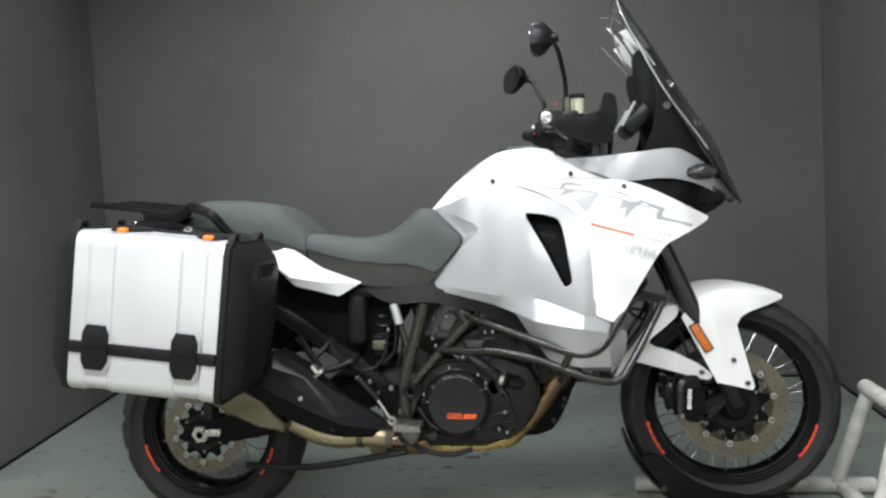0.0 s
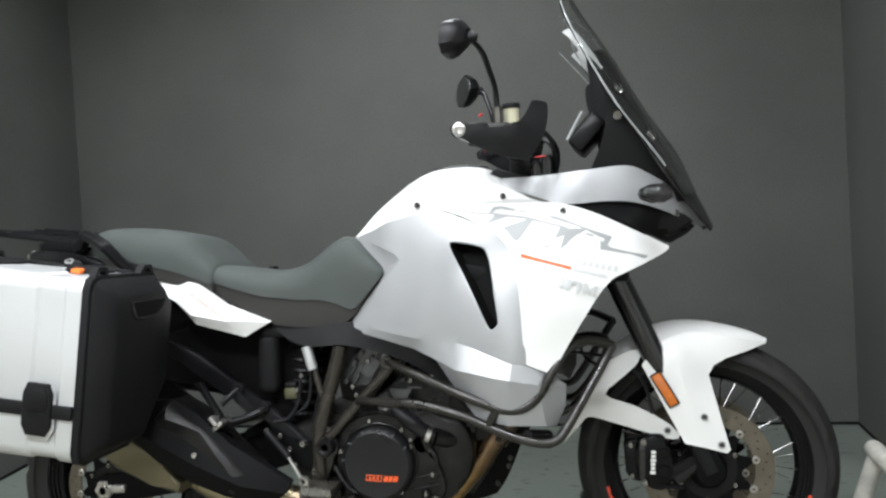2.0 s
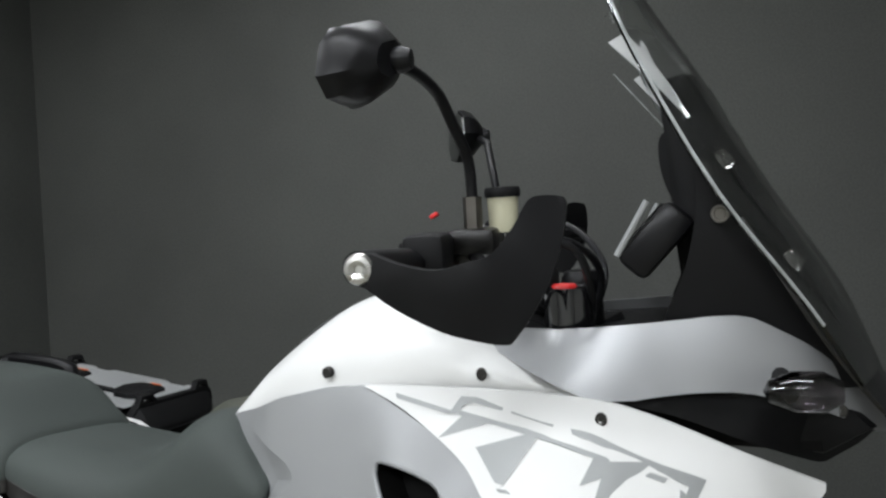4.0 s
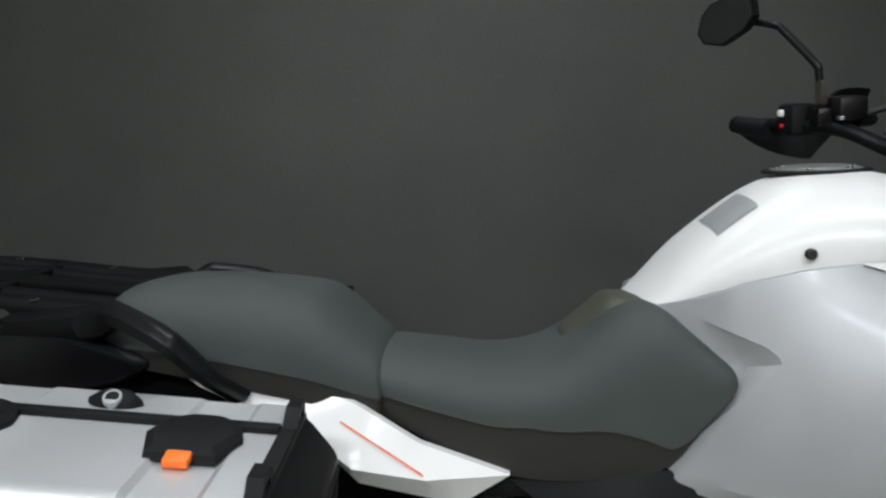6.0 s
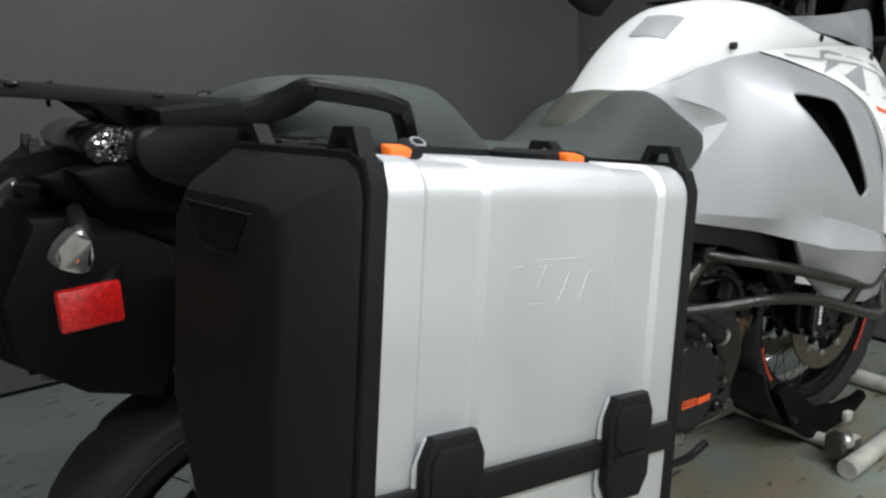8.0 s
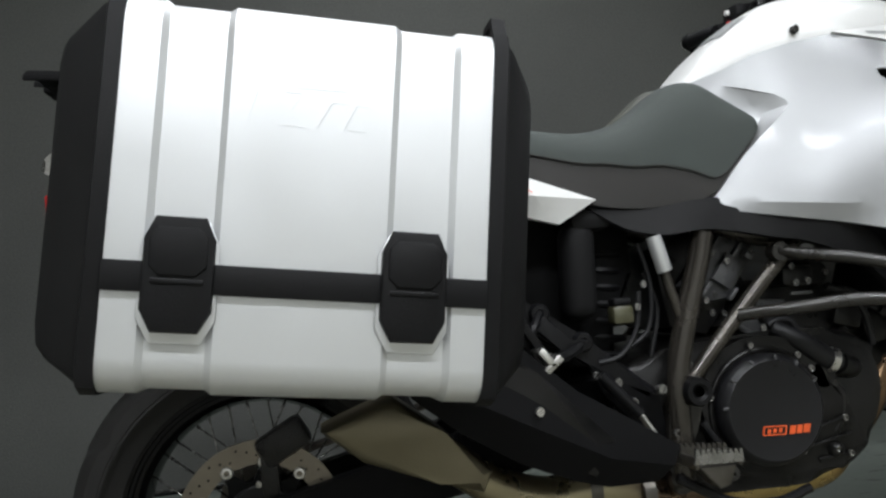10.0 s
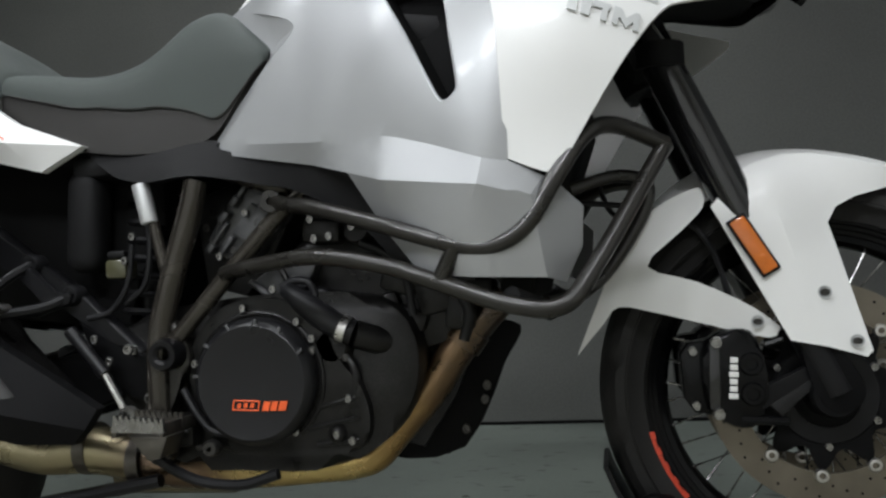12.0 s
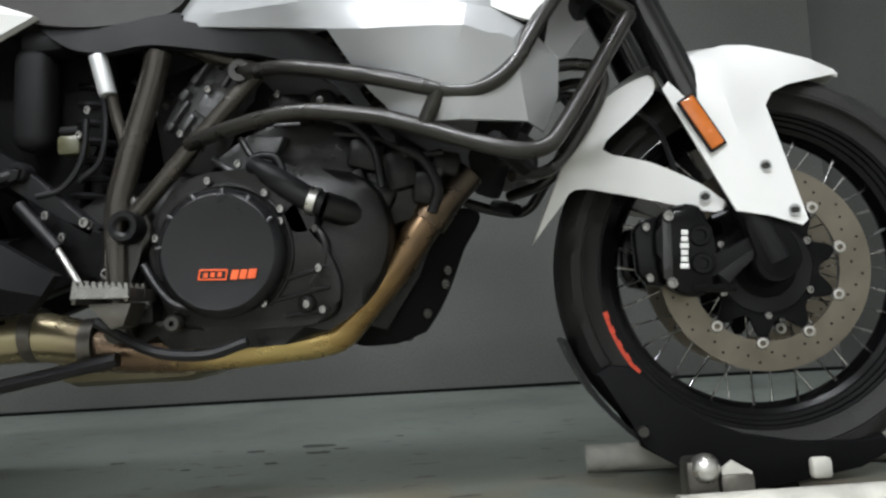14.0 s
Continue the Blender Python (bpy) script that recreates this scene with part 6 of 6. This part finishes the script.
for ob in bike.children:
    if ob.name.split(".")[0] in FRONT_END:
        ob.location.y += 0.028
    if ob.name.split(".")[0] in ("front_mudguard", "brake_caliper", "caliper_bracket", "axle_arm"):
        ob.location.x -= 0.013

# ---- handlebar assembly, turned slightly ----
BAR = Matrix.Translation((1.178, -0.0435, 1.2126)) @ pose(0, 0, 0, 1.9, 0, 4.4)


BAR_LEFT = BAR @ Matrix.Translation((-0.014, 0, -0.014))


def on_bar(name, bm, material, parent=None, label="", place=BAR):
    o = part(name, bm, material, parent or bike, label)
    o.matrix_basis = place
    return o


on_bar("handlebar", tube([(-0.072, -0.41, 0.005), (-0.05, -0.28, 0.0), (-0.01, -0.17, -0.012), (0.035, -0.09, -0.045), (0.045, 0, -0.05), (0.035, 0.09, -0.045), (-0.01, 0.17, -0.012), (-0.054, 0.28, -0.006), (-0.086, 0.41, -0.009)], 0.0125, 12), BLACK_SATIN, None, "black tapered handlebar")
on_bar("bar_clamp", box((0.06, 0.12, 0.06), (0.045, 0, -0.065), 0.012), BLACK, None)
on_bar("ignition_switch", lathe([(0, 0.03), (0.022, 0.03), (0.028, 0.02), (0.03, -0.04), (0, -0.04)], 24, "Z", (0.11, 0, -0.07)), BLACK_SATIN)
on_bar("red_plug", lathe([(0, 0.006), (0.008, 0.006), (0.014, 0.008), (0.017, 0.004), (0.017, -0.004), (0, -0.004)], 20, "Z", (0.095, -0.105, -0.055)), RED_SWITCH, None, "red anodised fork cap")
on_bar("fork_cap", lathe([(0, 0.01), (0.03, 0.01), (0.032, 0), (0.032, -0.10), (0, -0.10)], 24, "Z", (0.10, -0.105, -0.06)), BLACK_GLOSS)
for s in (-1, 1):
    end = BAR if s < 0 else BAR_LEFT
    on_bar("grip", tube([(-0.073, s * 0.392, 0.006), (-0.055, s * 0.30, 0.001)], 0.0175, 14, False), HOSE, None, "black rubber grip", end)
    on_bar("bar_weight", lathe([(0, s * 0.012), (0.011, s * 0.012), (0.013, 0), (0.012, s * -0.012), (0, s * -0.014)], 24, "Y", (-0.074, s * 0.398, 0.006)), BLACK, None, "", end)
    sw = on_bar("switch_block", box((0.05, 0.06, 0.055), (-0.042, s * 0.255, 0.004), 0.01), BLACK, None, "black switch block")
    on_bar("lever_clamp", box((0.045, 0.035, 0.035), (-0.02, s * 0.20, 0.008), 0.008), CASTING)
    on_bar("lever", tube([(0.0, s * 0.21, 0.0), (0.02, s * 0.26, -0.005), (0.01, s * 0.34, -0.008), (-0.01, s * 0.42, -0.008)], 0.007, 8), BLACK_SATIN, None, "black lever")
    b1 = box((0.018, 0.012, 0.012), (-0.066, s * 0.258, 0.016), 0.003)
    on_bar("switch_button", b1, WHITE_MARK if s > 0 else BLACK)
    on_bar("switch_button", box((0.008, 0.010, 0.007), (-0.067, s * 0.258, -0.006), 0.002), RED_SWITCH, None, "red switch")
    # hand guard
    hg = [(-0.091, 0.008), (-0.086, 0.019), (-0.070, 0.023), (-0.028, 0.010), (0.007, 0.004), (0.037, 0.010), (0.058, 0.016), (0.072, 0.036), (0.080, 0.056), (0.088, 0.066), (0.108, 0.066), (0.118, 0.058), (0.116, 0.020), (0.104, -0.021), (0.078, -0.061), (0.067, -0.067), (0.041, -0.062), (0.010, -0.053), (-0.034, -0.033), (-0.064, -0.013), (-0.085, -0.006)]
    hf = depth_field([(-0.09, 0.005, 0.402), (-0.04, 0.0, 0.422), (0.0, 0.0, 0.432), (0.04, 0.0, 0.434), (0.053, 0.015, 0.428), (0.063, 0.043, 0.38), (0.092, 0.065, 0.325), (0.11, 0.06, 0.305), (0.105, 0.0, 0.385), (0.072, -0.065, 0.420), (0.04, -0.06, 0.426), (-0.03, -0.03, 0.420)])
    g = on_bar("hand_guard", skin(round_outline(hg, 3), hf, s, 0.014, 0.012), BLACK, None, "black plastic hand guard", end)
    o = part("guard_arm", tube([(0.085, s * 0.36, -0.01), (0.09, s * 0.29, 0.0), (0.06, s * 0.20, 0.0), (0.02, s * 0.175, 0.0)], 0.010, 8), BLACK, bike)
    o.matrix_basis = BAR
    o = part("bar_end_bolt", lathe([(0, -0.001), (0.004, -0.001), (0.005, 0.002), (0.009, 0.004), (0.0135, 0.003), (0.0155, -0.001), (0.0155, -0.014), (0, -0.014)], 24, "Y"), STEEL, bike, "bright bar end bolt")
    o.matrix_basis = end @ Matrix.Translation((-0.071, s * 0.412, 0.006)) @ (pose(0, 0, 0, 180) if s < 0 else Matrix())
    # mirror
    if s < 0:
        bends, c, turned = [(0.0, -0.197, 0.02), (0.0, -0.197, 0.082), (-0.002, -0.205, 0.118), (-0.0115, -0.231, 0.154), (-0.0207, -0.256, 0.186), (-0.034, -0.296, 0.204), (-0.048, -0.329, 0.210), (-0.058, -0.338, 0.212)], Vector((-0.075, -0.345, 0.212)), 0.25
    else:
        bends, c, turned = [(-0.030, 0.1965, 0.01), (-0.032, 0.1965, 0.046), (-0.036, 0.197, 0.082), (-0.039, 0.203, 0.097), (-0.060, 0.278, 0.157), (-0.064, 0.291, 0.166), (-0.084, 0.328, 0.177), (-0.100, 0.352, 0.181)], Vector((-0.1205, 0.364, 0.186)), 0.45
    stem = on_bar("mirror", tube(bends, 0.0066, 10, True, 3), BLACK_SATIN, None, "angular black rear-view mirror")
    hx = [(-0.025, 0.0475), (-0.060, 0.032), (-0.066, 0.002), (-0.046, -0.023), (0.006, -0.0465), (0.050, -0.040), (0.066, -0.020), (0.056, 0.012), (0.037, 0.030)]
    face = Matrix.Rotation(s * turned, 3, "Z")
    bm = bmesh.new()
    rings = []
    for f, dx in ((1.0, -0.014), (1.0, -0.006), (0.92, 0.008), (0.66, 0.022), (0.42, 0.032), (0.3, 0.030)):
        rings.append([c + face @ Vector((dx, s * u * f, v * f)) for u, v in hx])
    ring_loft(bm, rings)
    part("ball_joint", lathe([(0, 0.03), (0.010, 0.028), (0.014, 0.018), (0.012, 0.004), (0, 0.0)], 16, "X", tuple(c + face @ Vector((0.018, -s * 0.012, 0.0)))), BLACK_SATIN, stem)
    hd = part("mirror_shell", bm, BLACK_SATIN, stem, "angular black mirror shell", sharp=32)
    bm = bmesh.new()
    ring_loft(bm, [[c + face @ Vector((-0.0155, s * u * 0.93, v * 0.93)) for u, v in hx], [c + face @ Vector((-0.0142, s * u * 0.93, v * 0.93)) for u, v in hx]])
    part("mirror_glass", bm, MIRROR, stem, "mirror glass")
    on_bar("stem_nut", lathe([(0.008, -0.02), (0.0115, -0.02), (0.0115, 0.02), (0.008, 0.02)], 6, "Z", (bends[0][0], bends[0][1], 0.05)), DULL_STEEL)
on_bar("brake_reservoir", lathe([(0, -0.032), (0.0165, -0.032), (0.0175, -0.028), (0.0180, -0.01), (0.0190, 0.010), (0, 0.010)], 24, "Z", (0.032, -0.170, 0.058)), FLUID, None, "translucent brake fluid reservoir with dark lid")
on_bar("reservoir_lid", lathe([(0, 0.010), (0.0210, 0.010), (0.0220, 0.012), (0.0215, 0.020), (0.0200, 0.022), (0, 0.023)], 24, "Z", (0.032, -0.170, 0.058)), BLACK)
on_bar("master_cylinder", box((0.06, 0.08, 0.03), (0.0, -0.19, 0.018), 0.008), CASTING)
on_bar("clutch_cylinder", box((0.05, 0.07, 0.04), (0.005, 0.19, 0.022), 0.008), CASTING)
on_bar("kill_switch", box((0.010, 0.010, 0.005), (-0.036, -0.243, 0.0510), 0.0015, Matrix.Rotation(-0.5, 4, "Y")), RED_SWITCH, None, "red stop switch")
for k, pts in enumerate((((0.02, -0.16, 0.0), (0.10, -0.13, 0.01), (0.14, -0.06, -0.04), (0.12, -0.03, -0.12)), ((0.0, 0.18, 0.0), (0.08, 0.14, 0.02), (0.14, 0.06, -0.04), (0.12, 0.03, -0.12)), ((-0.03, -0.22, -0.02), (0.03, -0.14, -0.05), (0.09, -0.08, -0.10)), ((0.03, -0.20, 0.01), (0.11, -0.17, 0.005), (0.13, -0.12, -0.06), (0.12, -0.06, -0.13)))):
    on_bar("cable", tube(pts, 0.005, 8), HOSE)
for x, y, z in ((0.03, 0.10, -0.02), (0.06, -0.05, -0.03), (0.05, 0.04, -0.03), (-0.02, 0.15, 0.005), (0.02, -0.12, -0.015)):
    o = again(BOLT, BAR @ Matrix.Translation((x, y, z)) @ pose(0, 0, 0, 90), bike)


# ---- panniers ----
def pannier(s, label, group):
    """An aluminium side case with black end caps; s -1 right, 1 left. Built level at its own centre, then hung."""
    root = thing("pannier_case", label, "pannier", group)
    L, H, D = 0.385, 0.410, 0.275  # length, height, depth
    y_out, y_in = s * D / 2, -s * D / 2
    r = 0.035
    # bent sheet: over the top, down the outer face, under the bottom
    prof = [(y_in - s * 0.012, H / 2)]
    prof += [(y_out - s * r + s * r * math.sin(a), H / 2 - r + r * math.cos(a)) for a in np.linspace(0, math.pi / 2, 7)]
    prof += [(y_out - s * r + s * r * math.cos(a), -H / 2 + r - r * math.sin(a)) for a in np.linspace(0, math.pi / 2, 7)]
    prof += [(y_in + s * 0.02, -H / 2)]
    beads = (-0.0875, -0.1525, 0.0875, 0.1525)

    def skin_at(x):
        return -0.005 if any(b < x < c for b, c in ((-0.1525, -0.0875), (0.0875, 0.1525))) else 0.0

    xs = [-L / 2]
    for b in sorted(beads):
        xs += [b - 0.0035, b + 0.0035]
    xs.append(L / 2)
    bm = bmesh.new()
    rings = []
    for x in xs:
        k = 0.5 * (skin_at(x - 0.0025) + skin_at(x + 0.0025))
        ring = []
        for y, z in prof:
            n = Vector((0, s if abs(y) > D / 2 - 0.004 else 0, 1 if z > H / 2 - 0.004 else (-1 if z < -H / 2 + 0.004 else 0)))
            n = n.normalized() if n.length else Vector((0, s * 0.7, 0.7 if z > 0 else -0.7))
            ring.append(Vector((x, y, z)) + n * k)
        rings.append(ring)
    ring_loft(bm, rings, closed=False, caps=False)
    part("shell", bm, ALU, root, "brushed aluminium case shell with pressed ribs", sharp=24)
    part("inner_tub", box((L - 0.02, D - 0.03, H - 0.03), (0, -s * 0.012, 0), 0.03), BLACK, root, "black plastic inner tub")
    # end caps: a flat flange, then a trunk that slopes in from the outer side and the top
    def cap_ring(dx, e, o, t, b, i=0.0, r=0.03):
        yo, yi, zt, zl = y_out - s * o, y_in - s * (0.015 - i), H / 2 - t, -H / 2 + b
        ring = [(yi + s * 0.03, zt), (yo - s * r, zt), (yo - s * r * 0.29, zt - r * 0.29), (yo, zt - r), (yo, zl + r), (yo - s * r * 0.29, zl + r * 0.29), (yo - s * r, zl), (yi + s * 0.085, zl), (yi, zl + 0.115), (yi, zt - 0.03)]
        return [Vector((e * (L / 2 + dx), y, z)) for y, z in ring]

    for e in (-1, 1):
        bm = bmesh.new()
        q = 1.0 if e < 0 else 0.84
        ring_loft(bm, [cap_ring(0.0, e, -0.0015, -0.004, -0.003), cap_ring(0.016, e, -0.0015, -0.004, -0.003), cap_ring(0.018, e, 0.001, -0.002, 0.0), cap_ring(0.0185, e, 0.006, 0.004, 0.005), cap_ring(0.026, e, 0.009, 0.010, 0.009), cap_ring(0.062 * q, e, 0.038, 0.038, 0.030), cap_ring(0.068 * q, e, 0.045, 0.045, 0.036, 0.004), cap_ring(0.070 * q, e, 0.054, 0.055, 0.045, 0.012)])
        capo = part("end_cap", bm, BLACK, root, "thick black plastic end cap", sharp=24)
        grip = [(y_in + s * 0.028, H / 2 - 0.056), (y_in + s * 0.176, H / 2 - 0.056), (y_in + s * 0.150, H / 2 - 0.094), (y_in + s * 0.060, H / 2 - 0.090)]
        bm = bmesh.new()
        ring_loft(bm, [[Vector((e * (L / 2 + dx), y_in + s * 0.098 + (y - y_in - s * 0.098) * f, H / 2 - 0.075 + (z - H / 2 + 0.075) * f)) for y, z in round_outline(grip, 2, (0, 1))] for f, dx in ((1.10, 0.070 * q - 0.0015), (1.07, 0.070 * q + 0.0025), (0.98, 0.070 * q + 0.0025), (0.94, 0.070 * q + 0.001))])
        part("handle_rim", bm, BLACK, capo, "moulded rim round the grip recess", sharp=40)
        # flat near-black plate paints the shade of the grip recess; nothing is hollowed
        part("handle_recess_shade", prism([(y_in + s * 0.098 + (y - y_in - s * 0.098) * 0.93, H / 2 - 0.075 + (z - H / 2 + 0.075) * 0.93) for y, z in grip], 0.0, 0.001), DARK, capo).matrix_basis = Matrix.Translation((e * (L / 2 + 0.070 * q + 0.0012), 0, 0)) @ Matrix.Rotation(math.pi / 2, 4, "Z")
        for yy, low in ((y_in + s * 0.045, 0.004), (y_out - s * 0.040, 0.024)):
            a, b = (yy - s * 0.030, yy + s * 0.034)
            eye = [(a, H / 2 + 0.002), (a + s * 0.010, H / 2 + 0.022), (yy + s * 0.012, H / 2 + 0.022), (b, H / 2 + 0.004 - low), (b - s * 0.010, H / 2 - low), (yy + s * 0.008, H / 2 + 0.013), (a + s * 0.016, H / 2 + 0.013), (a + s * 0.012, H / 2 + 0.002)]
            bm = bmesh.new()
            ring_loft(bm, [[Vector((e * (L / 2 + dx), y, z)) for y, z in eye] for dx in (0.001, 0.017)])
            part("strap_eye", bm, BLACK, capo, "black strap eye")
    # belt and latches on the outer face, belt and latches on the lid
    zb = -0.090
    part("belt", box((L, 0.010, 0.030), (0, y_out + s * 0.004, zb), 0.002), BLACK, root, "black rubber belt")
    part("lid_belt", box((L, 0.016, 0.010), (0, y_in + s * 0.078, H / 2 + 0.003), 0.002), BLACK, root, "black rubber belt")
    for x in (-0.120, 0.113):
        oct_ = [(-0.034, 0.038), (-0.024, 0.060), (0.024, 0.060), (0.034, 0.038), (0.034, -0.032), (0.022, -0.054), (-0.022, -0.054), (-0.034, -0.032)]
        la = part("latch", prism([(x + u, zb + v) for u, v in oct_], y_out + s * 0.002, y_out + s * 0.016, 0.004), BLACK, root, "black plastic latch")
        part("latch_flap", prism([(x + u * 0.8, zb + 0.024 + v * 0.42) for u, v in oct_], y_out + s * 0.014, y_out + s * 0.0195, 0.002), BLACK, la)
        part("latch_hinge", box((0.05, 0.004, 0.005), (x, y_out + s * 0.0165, zb - 0.004), 0.001), BLACK_SATIN, la)
        part("latch_surround", prism([(x + u * 1.11, zb + v * 1.07 - 0.007) for u, v in oct_], y_out + s * 0.001, y_out + s * 0.0045, 0.002), ALU, la, "bright pressed edge round the latch")
        lid = [(-0.05, 0.0), (-0.04, 0.03), (-0.018, 0.043), (0.018, 0.043), (0.04, 0.03), (0.05, 0.0), (0.035, -0.04), (-0.035, -0.04)]
        bm = bmesh.new()
        rings = []
        for f, dz in ((1.0, 0.0), (0.97, 0.009), (0.80, 0.014)):
            rings.append([Vector((x + u * f, y_in + s * 0.118 - s * v * f * 1.35, H / 2 + dz - 0.003)) for u, v in lid])
        ring_loft(bm, rings)
        ll = part("lid_latch", bm, BLACK, root, "black moulded lid latch", sharp=30)
        part("latch_tab", box((0.025, 0.020, 0.010), (x, y_in + s * 0.176, H / 2 + 0.003), 0.003, Matrix.Rotation(-s * 0.2, 4, "X")), ORANGE, ll, "orange release tab")
    bm = bmesh.new()
    ring_loft(bm, [[Vector((x_ * f, y_in + s * (0.030 + y_ * g), z_)) for x_, y_ in ((-0.032, 0), (-0.023, 0.012), (-0.010, 0.017), (0.010, 0.017), (0.023, 0.012), (0.032, 0), (0.023, -0.013), (-0.023, -0.013))] for f, g, z_ in ((1.0, 1.0, -0.002), (0.94, 0.95, 0.006), (0.62, 0.75, 0.013), (0.40, 0.45, 0.016))])
    lk = part("lock_housing", bm, BLACK, root, "low oval black lock housing", sharp=40)
    lk.location = (0.0, 0, H / 2)
    turn = pose(0.0, y_in + s * 0.040, 0.009, -s * 34, 0, 0) @ Matrix.Diagonal((0.8, 0.8, 0.8, 1))
    ring = part("lock", lathe([(0, 0.004), (0.009, 0.004), (0.0095, 0.006), (0.0125, 0.006), (0.0135, 0.004), (0.0135, -0.008)], 24, "Z"), SILVER_DECAL, lk, "round pale key lock")
    ring.matrix_basis = turn
    part("key_slot", box((0.013, 0.0032, 0.002), (0, 0, 0.0045)), DARK, lk).matrix_basis = turn
    # faint embossed mark on the outer face: plain thin strokes
    bm = bmesh.new()
    for x0, z0, x1, z1 in ((-0.030, 0.115, 0.036, 0.115), (-0.056, 0.110, -0.040, 0.110), (-0.056, 0.110, -0.066, 0.074), (-0.028, 0.109, -0.012, 0.109), (-0.012, 0.109, -0.022, 0.090), (-0.034, 0.074, -0.006, 0.073), (0.006, 0.074, 0.020, 0.102), (0.020, 0.102, 0.034, 0.102), (0.034, 0.074, 0.046, 0.101), (0.046, 0.101, 0.060, 0.101), (0.038, 0.074, 0.056, 0.074)):
        add_tube(bm, [(x0, y_out + s * 0.0001, z0), (x1, y_out + s * 0.0001, z1)], 0.00035, 5, False)
    part("embossed_mark", bm, ALU, root, "faint embossed strokes")
    return root


case = pannier(-1, "brushed aluminium pannier with black end caps and orange tabs", "panniers")
case.matrix_basis = pose(0.111, -0.5035, 0.758, -1.5, 8.0, 2.5)
case2 = pannier(1, "brushed aluminium pannier with black end caps, hung on the far side", "panniers")
case2.matrix_basis = pose(0.018, 0.462, 0.702, -1.0, 8.0, -4.0)

# ---- wheel chock ----
chock = thing("wheel_chock", "white-painted steel wheel chock holding the front tyre, scuffed and worn", "wheel chock", "", (1.75, 0, 0))
O = Vector((1.75, 0, 0))


def at_chock(pts):
    return [Vector(p) - O for p in pts]


for s in (-1, 1):
    part("base_tube", tube(at_chock([(1.45 if s < 0 else 1.37, s * 0.19 - 0.04 * (s < 0), 0.026), (2.12, s * 0.17, 0.026)]), 0.025, 16, False), CHOCK_PAINT, chock, "white steel base tube")
    part("upright", tube(at_chock([(2.00, s * 0.17, 0.03), (2.09, s * 0.12, 0.345)]), 0.022, 14, False), CHOCK_PAINT, chock, "white upright post")
part("cross_tube", tube(at_chock([(1.56, -0.20, 0.022), (1.56, 0.17, 0.022)]), 0.018, 16, False), CHOCK_PAINT, chock)
part("cross_tube", tube(at_chock([(2.02, -0.19, 0.026), (2.02, 0.19, 0.026)]), 0.025, 16, False), CHOCK_PAINT, chock)
part("top_tube", tube(at_chock([(2.09, -0.15, 0.35), (2.09, 0.15, 0.35)]), 0.025, 16, False), CHOCK_PAINT, chock)
CRADLE = [(1.368, 0.203), (1.390, 0.216), (1.421, 0.213), (1.474, 0.167), (1.527, 0.121), (1.584, 0.097), (1.668, 0.085), (1.75, 0.078), (1.785, 0.093), (1.80, 0.07), (1.75, 0.045), (1.68, 0.033), (1.587, 0.020), (1.52, 0.030), (1.48, 0.060), (1.43, 0.09), (1.42, 0.13)]
for s in (-1, 1):
    part("cradle_side", prism([(x - O.x, z) for x, z in CRADLE], s * 0.062, s * 0.086, 0.004), SHADED_BLACK, chock, "black moulded tyre cradle")
part("cradle_lug", box((0.03, 0.02, 0.03), (1.686 - O.x, -0.095, 0.05), 0.006), CHOCK_PAINT, chock)
part("cradle_bolt", lathe([(0, -0.01), (0.008, -0.01), (0.008, 0.01), (0, 0.01)], 10, "Y", (1.432 - O.x, -0.09, 0.115)), DARK_BOLT, chock)
bm = bmesh.new()
rings = []
for a in np.linspace(3.45, 4.75, 14):
    rings.append([Vector((1.649 + r * math.cos(a) - O.x, y, 0.358 + r * math.sin(a))) for r, y in ((0.334, -0.07), (0.334, 0.07), (0.342, 0.07), (0.342, -0.07))])
ring_loft(bm, rings)
part("cradle_floor", bm, BLACK_SATIN, chock)
part("cradle_pivot", box((0.045, 0.05, 0.06), (1.49 - O.x, -0.18, 0.06), 0.008), DULL_STEEL, chock, "bare steel pivot bracket")
part("pivot_block", box((0.048, 0.05, 0.055), (1.535 - O.x, -0.185, 0.045), 0.01), DULL_STEEL, chock)
part("pivot_ball", lathe([(0, -0.021), (0.010, -0.0185), (0.018, -0.011), (0.021, 0), (0.018, 0.011), (0.010, 0.0185), (0, 0.021)], 20, "Y", (1.494 - O.x, -0.198, 0.078)), STEEL, chock, "chromed pivot knob")
part("pivot_tab", prism([(1.515 - O.x, 0.020), (1.556 - O.x, 0.020), (1.556 - O.x, 0.072), (1.530 - O.x, 0.088), (1.515 - O.x, 0.078)], -0.205, -0.196, 0.002), CHOCK_PAINT, chock, "white steel pivot tab")
part("clamp_block", box((0.05, 0.07, 0.05), (2.10 - O.x, -0.12, 0.375), 0.01), CHOCK_PAINT, chock)
part("drop_pin", lathe([(0, -0.03), (0.009, -0.03), (0.009, 0.03), (0, 0.03)], 12, "Y", (2.04 - O.x, -0.185, 0.09)), DULL_STEEL, chock)
